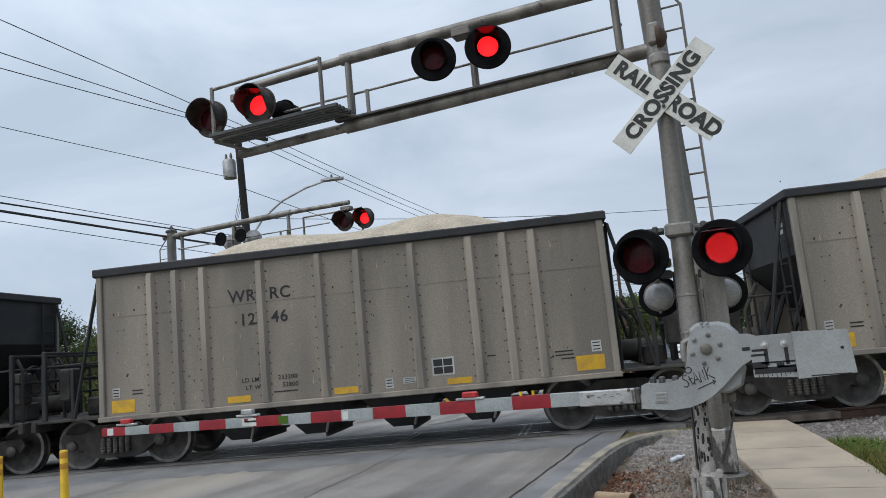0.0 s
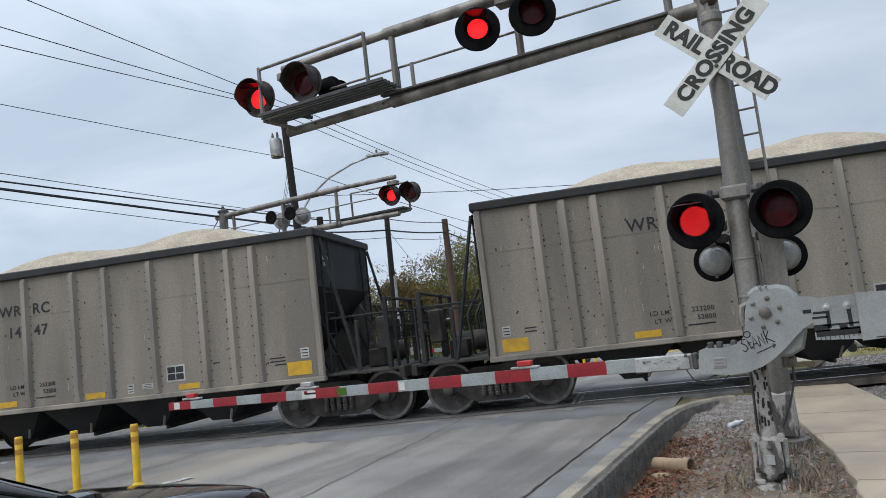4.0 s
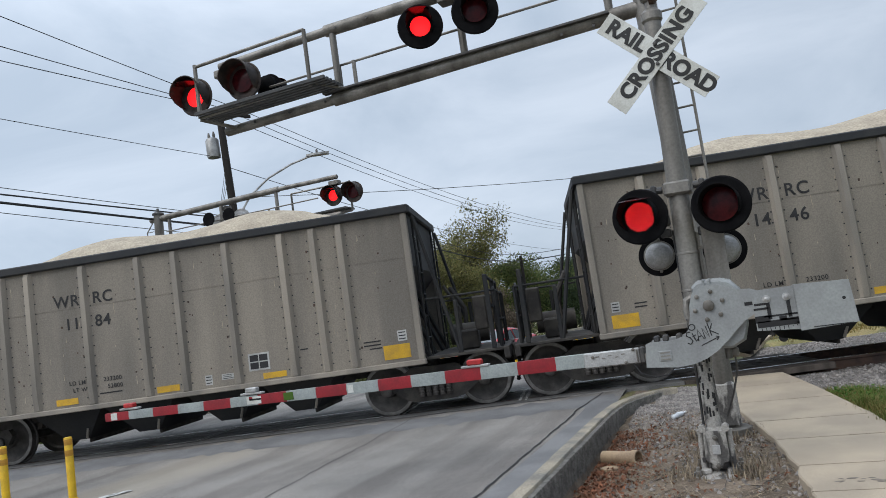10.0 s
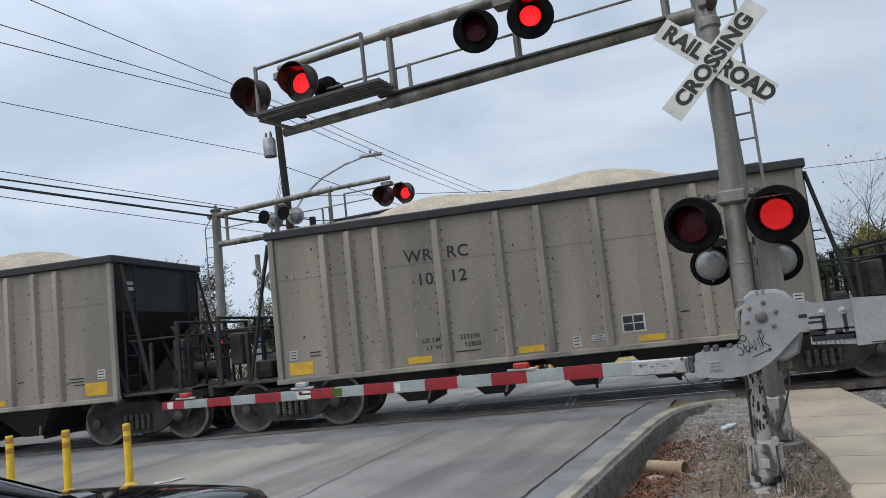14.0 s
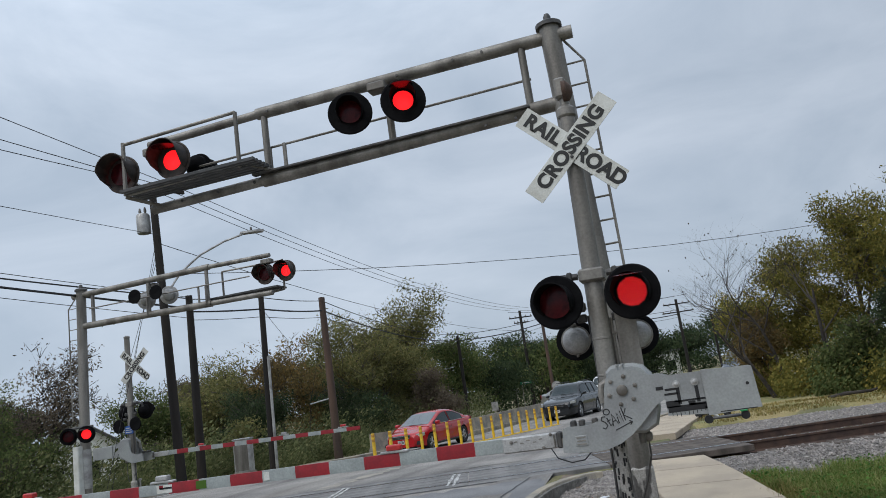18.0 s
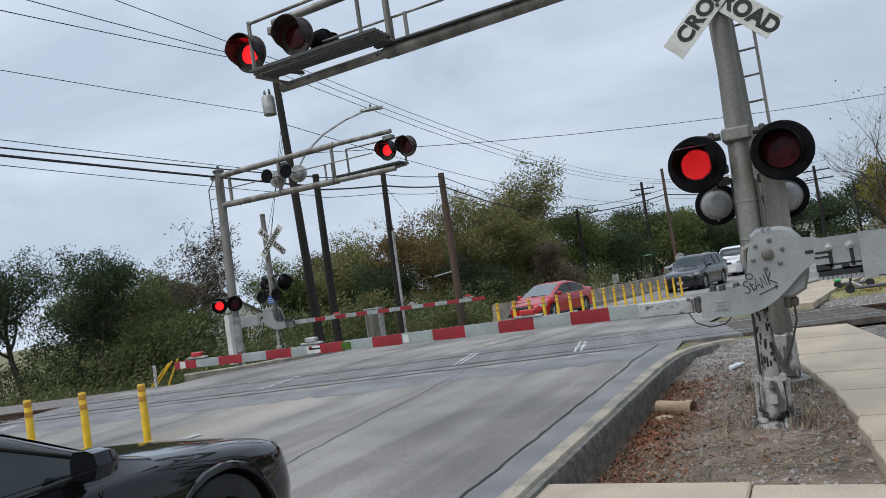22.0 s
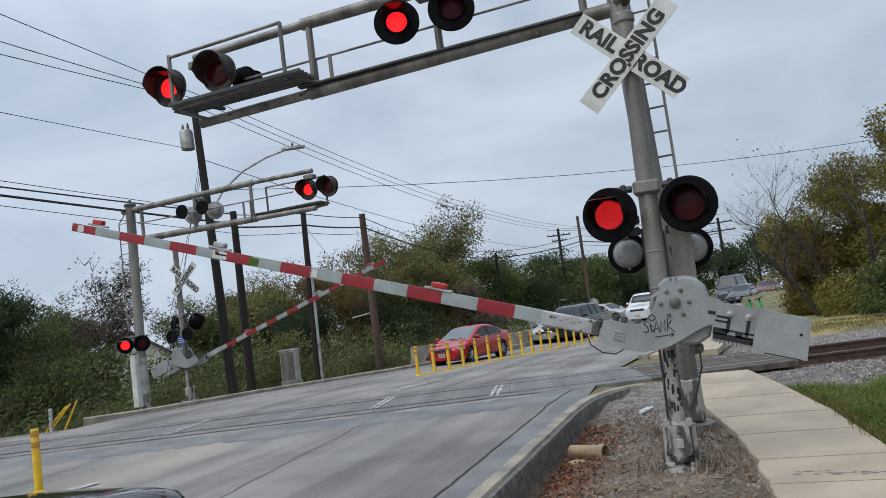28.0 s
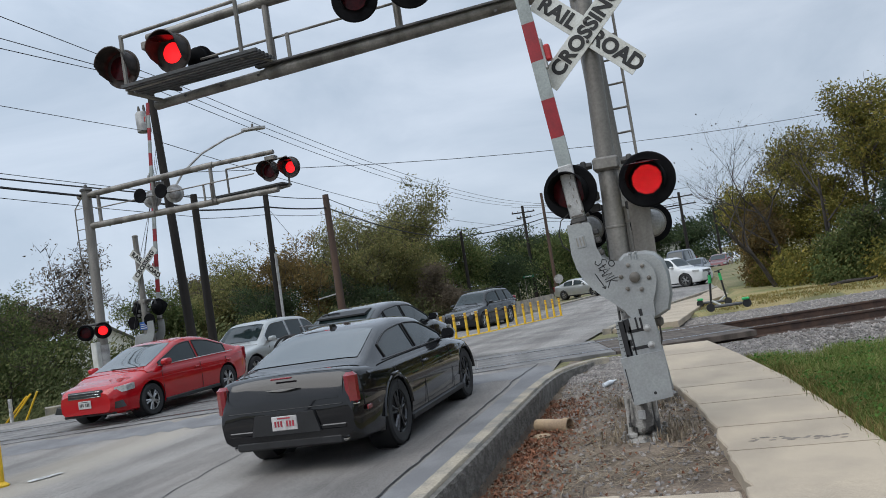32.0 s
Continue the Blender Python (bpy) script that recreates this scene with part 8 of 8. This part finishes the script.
for k in range(12):
    slab(walk2, 17.5 + 1.6 * k, 19.1 + 1.6 * k, lambda y: road_z(y) + 0.05, FAR_L, FAR_R)
slab(walk2, 36.7, 60, lambda y: road_z(y) + 0.05, FAR_L, FAR_R)

# crossing panels between and beside the rails
crossing = thing("crossing_surface", pose(0, 0, 0), "dark timber and asphalt panels of the crossing", "crossing", kind="structure")
for off, w in ((-1.03, 0.42), (-0.5, 0.35), (-0.12, 0.4), (0.3, 0.4), (0.62, 0.16), (1.03, 0.42)):
    s0 = -6.0
    while s0 < CROSS_B - 0.2:
        ln = min(2.4, CROSS_B - s0)
        part("plank", Geo().box((ln / 2, 0, -0.045), (ln - 0.012, w - 0.02, 0.105), 0.008), PANEL if s0 < 8 else TIE, crossing, "", track_pose(s0, off))
        s0 += 2.4
# Flat dark strips: the shade of the rail grooves is put into their colour.
for off in (-0.822, -0.69, 0.69, 0.822):
    p = [tuple(on_track(s, off)[:2]) for s in (-5.9, 0, 10.9)]
    part("flangeway", ribbon(p, 0.055, 0.0095), TAR, crossing, "flat dark strip with the groove's shade in its colour")
for off in (-1.27, 1.27):
    p = [tuple(on_track(s, off)[:2]) for s in (-5.6, 0, 6.5)]
    part("joint_line", ribbon(p, 0.05, 0.006, 0.01, 12), TAR, crossing, "tarred joint")
    p = [tuple(on_track(s, off * 1.5)[:2]) for s in (-5.6, 0, 7.2)]
    part("asphalt_patch", ribbon(p, 0.75, 0.003, 0.03, 13), ASPHALT_DARK if off < 0 else ASPHALT, crossing, "darker asphalt along the rails")

tie_mesh = Geo().box((0, 0, 0), (0.23, 2.6, 0.18), 0.012).mesh("tie")
tie_mesh.materials.append(TIE)
for k in range(110):
    s = 11.2 + 0.52 * k if k < 70 else -6.6 - 0.52 * (k - 70)
    rnd = random.Random(k)
    part("tie", tie_mesh, TIE, bed, "", track_pose(s, rnd.uniform(-0.04, 0.04), -0.245, rnd.uniform(-1, 1)))


def pebble(g, rnd, p, r):
    o = [Vector((rnd.uniform(0.6, 1) * a, rnd.uniform(0.6, 1) * b, rnd.uniform(0.45, 0.9) * c)) * r for a, b, c in ((1, 0, 0), (0, 1, 0), (-1, 0, 0), (0, -1, 0), (0.2, 0.2, 1), (0, 0, -1))]
    t = Euler((rnd.uniform(0, 6), rnd.uniform(0, 6), rnd.uniform(0, 6))).to_matrix()
    g.add([p + t @ q for q in o], [(0, 1, 4), (1, 2, 4), (2, 3, 4), (3, 0, 4), (1, 0, 5), (2, 1, 5), (3, 2, 5), (0, 3, 5)])


def stones(name, spots, label, seed, size=(0.018, 0.045)):
    rnd, g = random.Random(seed), Geo()
    for p in spots(rnd):
        pebble(g, rnd, p, rnd.uniform(*size))
    return solo(name, g, STONE, label, "stones", kind="stuff", smooth=0)


def bed_z(off):
    return lerp(BED, off)


def shoulder(rnd):
    for _ in range(17000):
        s, off = CROSS_B + 0.1 + rnd.random() ** 1.6 * 22, rnd.uniform(-3.6, 6.0)
        if abs(abs(off) - 0.755) < 0.09 or (abs(off) < 0.9 and rnd.random() < 0.3):
            continue
        z = bed_z(off) if -2.9 < off else -0.27
        yield on_track(s, off, z + 0.01)
    for _ in range(2200):
        s, off = CROSS_A - rnd.random() ** 1.5 * 18, rnd.uniform(-2.6, 2.6)
        if abs(abs(off) - 0.755) > 0.09:
            yield on_track(s, off, bed_z(off) + 0.01)


def verge_stones(rnd):
    for _ in range(9500):
        x, y = rnd.uniform(-1.75, -0.1), 12.3 - abs(rnd.gauss(0, 1.5))
        if y < 8.3 or (x < -1.5 and y > 11.2):
            continue
        yield Vector((x, y, soil_z(x, y) + 0.006))
    for _ in range(700):
        x, y = rnd.uniform(-1.8, 0.15), rnd.uniform(5.0, 9)
        yield Vector((x, y, soil_z(x, y) + 0.004))
    for _ in range(2600):
        x, y = rnd.uniform(0.1, 3.4), rnd.uniform(10.6, 13.4)
        if x > lerp(WALK_R, y) + 0.02:
            off = far_offset(x, y)
            if off < -1.35:
                yield Vector((x, y, max(ground_z(x, y) + 0.01, lerp([(-3.6, -0.24), (-2.4, -0.19), (-1.26, -0.13)], off) + 0.008 if off > -3.6 else -9)))


stones("ballast_stones", shoulder, "grey angular ballast stones", 21)
stones("verge_stones", verge_stones, "loose grey gravel on the verge", 22, (0.015, 0.04))


def litter(name, count, spot, length, width, mat, label, seed, lift=0.03, curl=0.35):
    rnd, g = random.Random(seed), Geo()
    for _ in range(count):
        x, y = spot(rnd)
        z = soil_z(x, y) + 0.003 + rnd.random() ** 2 * lift
        a, l, w = rnd.uniform(0, 6.28), length * rnd.uniform(0.4, 1.3), width * rnd.uniform(0.6, 1.4)
        d, n = Vector((math.cos(a), math.sin(a), rnd.gauss(0, curl))).normalized() * l / 2, Vector((-math.sin(a), math.cos(a), rnd.gauss(0, curl))).normalized() * w / 2
        p, k = Vector((x, y, z)), Vector((0, 0, w * rnd.uniform(0, 0.8)))
        g.add([p - d, p - n + k, p + d, p + n + k], [(0, 1, 2, 3)])
    return solo(name, g, mat, label, "litter", kind="stuff", smooth=0)


def straw_spot(rnd):
    while True:
        x, y = rnd.uniform(-1.85, 0.12), rnd.uniform(4.95, 10.6)
        if x > lerp(WALK_L, y) - 0.02:
            continue
        if noise.noise(Vector((x * 1.2, y * 1.2, 5))) > -0.18 + 0.3 * rnd.uniform(-1, 0.6):
            return x, y


litter("dead_straw", 9000, straw_spot, 0.13, 0.005, STRAW, "scattered dead straw on the soil", 31, 0.04, 0.2)
litter("dead_stalks", 900, straw_spot, 0.38, 0.007, STRAW, "long dead stalks lying on the soil", 35, 0.05, 0.1)
litter("dead_twigs", 160, straw_spot, 0.42, 0.012, BARK, "thin broken twigs on the soil", 32, 0.04, 0.12)
litter("fallen_leaves", 3400, lambda r: (-1.84 + abs(r.gauss(0, 0.3)), r.uniform(5.0, 9.8)), 0.05, 0.03, DEAD_LEAF, "reddish fallen leaves along the kerb", 33, 0.04, 0.5)
litter("fallen_leaves", 500, straw_spot, 0.045, 0.028, DEAD_LEAF, "scattered fallen leaves", 34, 0.03, 0.4)
# tufts of dead grass round the posts and along the pavement
def tufts(name, centres, mat, label, seed, h=(0.06, 0.2), per=26, spread=0.09, wide=0.006):
    rnd, g = random.Random(seed), Geo()
    for x, y in centres(rnd):
        z = ground_z(x, y) + 0.005
        for _ in range(per):
            px, py = x + rnd.gauss(0, spread), y + rnd.gauss(0, spread)
            hh, a = rnd.uniform(*h), rnd.uniform(0, 6.28)
            b = rnd.uniform(0.2, 0.9) * hh
            w = Vector((-math.sin(a), math.cos(a), 0)) * wide * rnd.uniform(0.7, 1.5)
            p0, p1, p2 = Vector((px, py, z)), Vector((px + math.cos(a) * b * 0.4, py + math.sin(a) * b * 0.4, z + hh * 0.65)), Vector((px + math.cos(a) * b, py + math.sin(a) * b, z + hh))
            g.add([p0 - w, p0 + w, p1 + w * 0.7, p1 - w * 0.7, p2], [(0, 1, 2, 3), (3, 2, 4)])
    return solo(name, g, mat, label, "grass", kind="stuff", smooth=0)


def post_tufts(rnd):
    for _ in range(60):
        a = rnd.uniform(0, 6.28)
        cx, cy = rnd.choice(((-0.47, 7.3), (-0.5, 8.9), (-0.15, 8.7), (-0.1, 7.6)))
        x, y = cx + math.cos(a) * rnd.uniform(0.25, 0.5), cy + math.sin(a) * rnd.uniform(0.2, 0.5)
        if x < lerp(WALK_L, y) - 0.12:
            yield x, y


def lawn_right(rnd):
    for _ in range(6000):
        y = rnd.uniform(4.5, 13.4)
        x = lerp(WALK_R, y) + 0.12 + rnd.random() ** 1.3 * 5.5
        if far_offset(x, y) < -3.3 + 0.5 * noise.noise(Vector((x * 1.5, y * 1.5, 0))):
            yield x, y


def dry_edge(rnd):
    for _ in range(420):
        y = rnd.uniform(4.5, 11.5)
        yield lerp(WALK_R, y) + 0.05 + abs(rnd.gauss(0, 0.16)), y


def far_lawn(rnd):
    for _ in range(1500):
        x, y = rnd.uniform(0.5, 14), rnd.uniform(18.4, 26)
        if x > lerp(ROAD_R, y) + 1.9 and far_offset(x, y) > 5.0:
            yield x, y


tufts("dead_tufts", post_tufts, STRAW, "dead grass tufts round the posts", 41, (0.05, 0.16), 14)
tufts("grass", lawn_right, BLADE, "green grass beside the pavement", 42, (0.05, 0.15), 26, 0.09, 0.0032)
tufts("grass", dry_edge, DRY_BLADE, "dry grass along the pavement edge", 43, (0.04, 0.14), 16, 0.06, 0.0032)
tufts("grass", far_lawn, DRY_BLADE, "thin dry grass beyond the track", 44, (0.03, 0.09), 14, 0.16, 0.012)


def weeds(rnd):
    g = Geo()
    for _ in range(8500):
        y = rnd.uniform(4.6, 12.2)
        x = lerp(WALK_R, y) + 0.1 + rnd.random() ** 1.3 * 5.0
        if far_offset(x, y) > -3.3 or noise.noise(Vector((x * 0.9, y * 0.9, 3))) < -0.15:
            continue
        o = Vector((x, y, ground_z(x, y) + rnd.uniform(0.04, 0.16)))
        a = Vector((rnd.gauss(0, 0.5), rnd.gauss(0, 0.5), 1)).normalized()
        b = a.orthogonal().normalized() * rnd.uniform(0.01, 0.02)
        n = a.cross(b)
        g.add([o - b - n * 0.4, o - n, o + b - n * 0.4, o + b + n * 0.5, o + n, o - b + n * 0.5], [(0, 1, 2, 3, 4, 5)])
    return g


solo("weeds", weeds(random.Random(51)), CLOVER, "low broad-leaved green weeds in the grass", "weeds", kind="stuff", smooth=0)

# broken clay pipe and a crushed bottle on the verge
pz = ground_z(-1.6, 8.3) + 0.03
pipe = thing("clay_pipe", pose(-1.6, 8.3, pz + 0.05, 0, 0, -22), "broken tan clay pipe lying on the soil", "pipe")
CLAY = material("tan_clay", (0.4, 0.29, 0.18), 0.85, second=(0.28, 0.2, 0.13), scale=7, bump=0.3)
prof = [(0.062, -0.2), (0.075, -0.2), (0.077, 0.16), (0.09, 0.17), (0.09, 0.24), (0.076, 0.24), (0.06, 0.2)]
part("pipe_shell", Geo().lathe(prof + [(0.06, -0.19)], 22, "x", caps=False), CLAY, pipe, "tan clay pipe shell")
# Black disc in the bore stands in for the pipe's inner shade.
part("pipe_inside", Geo().lathe([(0.058, 0.1), (0.0, 0.1)], 18, "x"), BLACK, pipe, "black disc for the shaded hollow")
shard = thing("pipe_shard", pose(-1.66, 8.0, pz + 0.01, 8, 5, 60), "broken tan clay shard on the soil", "shard")
part("shard_body", Geo().prism([(-0.12, -0.05), (0.08, -0.06), (0.14, 0.02), (0.02, 0.07), (-0.1, 0.05)], -0.008, 0.008, "xy"), CLAY, shard, "broken clay piece")
bottle = thing("plastic_bottle", pose(-1.1, 10.2, ground_z(-1.1, 10.2) + 0.07, 0, 80, 40), "crushed clear plastic bottle on the gravel", "bottle")
part("bottle_body", Geo().lathe([(0.02, -0.1), (0.034, -0.09), (0.03, -0.04), (0.036, 0.0), (0.03, 0.05), (0.012, 0.09), (0.012, 0.11)], 12), material("clear_plastic", (0.7, 0.74, 0.78), 0.1, scale=12), bottle, "clear bottle body")
part("bottle_cap", Geo().lathe([(0.015, 0.11), (0.015, 0.125)], 10), WHITE_SHEET, bottle, "white bottle cap")
log = thing("fallen_branch", pose(5.2, 25.2, ground_z(5.2, 25.2) + 0.06, 0, 0, 20), "pale dead branch lying on the lawn", "branch")
part("branch_wood", Geo().tube([(-0.9, 0, 0), (-0.3, 0.1, 0.05), (0.4, 0.05, 0.03), (1.1, 0.2, 0.1)], [0.06, 0.055, 0.045, 0.02], 8), TWIG, log, "pale dead wood")


def scooter(x, y, turn, lean):
    green = SCOOTER_GREEN
    z = ground_z(x, y) + 0.02
    t = thing("electric_scooter", pose(x, y, max(z, road_z(y) - 0.02), lean, 0, turn), "white and green electric scooter parked on the grass", "scooter", "parked scooters")
    deck = part("deck", Geo().box((0.45, 0, 0.13), (0.72, 0.16, 0.06), 0.02), DARK_STEEL, t, "dark footboard")
    for px, mt in ((0.0, TRIM), (0.92, TRIM)):
        w = part("wheel", Geo().lathe([(0.06, -0.025), (0.11, -0.03), (0.115, 0), (0.11, 0.03), (0.06, 0.025)], 18, "y", (px, 0, 0.115)), TYRE, t, "small black wheel")
    part("rear_guard", Geo().box((0.9, 0, 0.24), (0.2, 0.1, 0.07), 0.025), green, t, "green rear mudguard")
    part("stem", Geo().tube([(0.02, 0, 0.16), (0.1, 0, 1.06)], 0.03, 10), TRIM, t, "dark steering stem")
    part("stem_battery", Geo().tube([(0.075, 0, 0.78), (0.095, 0, 1.0)], 0.045, 10), green, t, "green stem cover")
    part("handlebar", Geo().tube([(0.1, -0.24, 1.08), (0.1, 0.24, 1.08)], 0.018, 8), TRIM, t, "black handlebar")
    part("neck", Geo().tube([(0.04, 0, 0.3), (0.25, 0, 0.16)], 0.03, 8), WHITE_SHEET, t, "white neck")
    return t


SCOOTER_GREEN = material("scooter_green", (0.03, 0.4, 0.12), 0.4, scale=8)
scooter(0.72, 20.9, 4, 6)
scooter(1.35, 23.9, 150, -5)

# ---- what moves ----
def motions():
    # the train: each car runs along the track; its wheelsets turn while it is near the crossing
    for i, car in CARS:
        times = [0.0] + [k * 0.5 for k in range(1, 65)]
        rows = [(t, track_pose(train_s(min(t, 24.0)) + PITCH * i + SLACK.get(i, 0.0), 0, 0.012)) for t in times]
        walk(car, rows)
        mid = (171.05 - PITCH * i) / 10.6
        t0, t1 = max(0.0, mid - 1.3), min(32.0, mid + 1.9)
        if t1 <= 0:
            continue
        ks = range(round(t0 * FPS), round(t1 * FPS) + 1)
        for ws in [c for c in car.children if c.name.startswith("wheelset")]:
            x, z = ws.location.x, ws.location.z
            turn = lambda t: math.degrees((train_s(t) - train_s(t0)) / 0.46)
            rows = [] if ks[0] == 0 else [(0.0, pose(x, 0, z))]
            rows += [(k / FPS, pose(x, 0, z, 0, turn(k / FPS), 0)) for k in ks]
            if ks[-1] < 32 * FPS:
                rows.append((32.0, rows[-1][1]))
            walk(ws, rows)
    # flashing lamps: behind each hood an added cover swings over the always-lit lens
    for unlit_cover, lens, side, lag in FLASHERS:
        base = unlit_cover.matrix_basis.translation.copy()
        shut, opened = pose(*base), pose(*base, -84, 0, 0)
        state = lambda t: (((t - lag) / FLASH + PHASE) % 1 < 0.5) == bool(side)
        rows, now = [(0.0, opened if state(0.0) else shut)], state(0.0)
        for k in range(1, 32 * FPS):
            if state(k / FPS) != now:
                rows.append(((k - 1) / FPS, opened if now else shut))
                now = not now
                rows.append((k / FPS, opened if now else shut))
        rows.append((32.0, opened if now else shut))
        walk(unlit_cover, rows)
    # gates: down, then rising at the end
    up = [(0.0, 0), (26.6, 0), (27.0, 2), (27.6, 10), (28.0, 18), (28.5, 28.5), (29.0, 38.0), (29.5, 46.5), (30.0, 55.3), (30.5, 63.0), (31.0, 69.5), (31.5, 77.0), (32.0, 85.0)]
    for arm, level in ((gate_near, -1.3), (gate_far, 0.0)):
        base = arm.matrix_basis.translation.copy()
        walk(arm, [(t, pose(*base, 0, a + level, 0)) for t, a in up])
    for ob, rows, wheels, radius in DRIVEN:
        walk(ob, [(t, pose(x, y, road_z(y, x) + 0.01, 0, 0, yaw)) for t, x, y, yaw in rows])
        for w in wheels:
            base, out, dist, last = w.matrix_basis.copy(), [], 0.0, None
            fine = [rows[0]]
            for a, b in zip(rows, rows[1:]):
                far = math.hypot(b[1] - a[1], b[2] - a[2])
                n = max(1, math.ceil(far / (radius * 1.3)))
                fine += [tuple(a[j] + (b[j] - a[j]) * k / n for j in range(3)) + (0,) for k in range(1, n + 1)]
            stamps = set()
            for t, x, y, _ in fine:
                dist += math.hypot(x - last[0], y - last[1]) if last else 0.0
                last = (x, y)
                if frame(t) not in stamps:
                    stamps.add(frame(t))
                    out.append((t, base @ pose(0, 0, 0, -math.degrees(dist / radius), 0, 0)))
            walk(w, out)


motions()
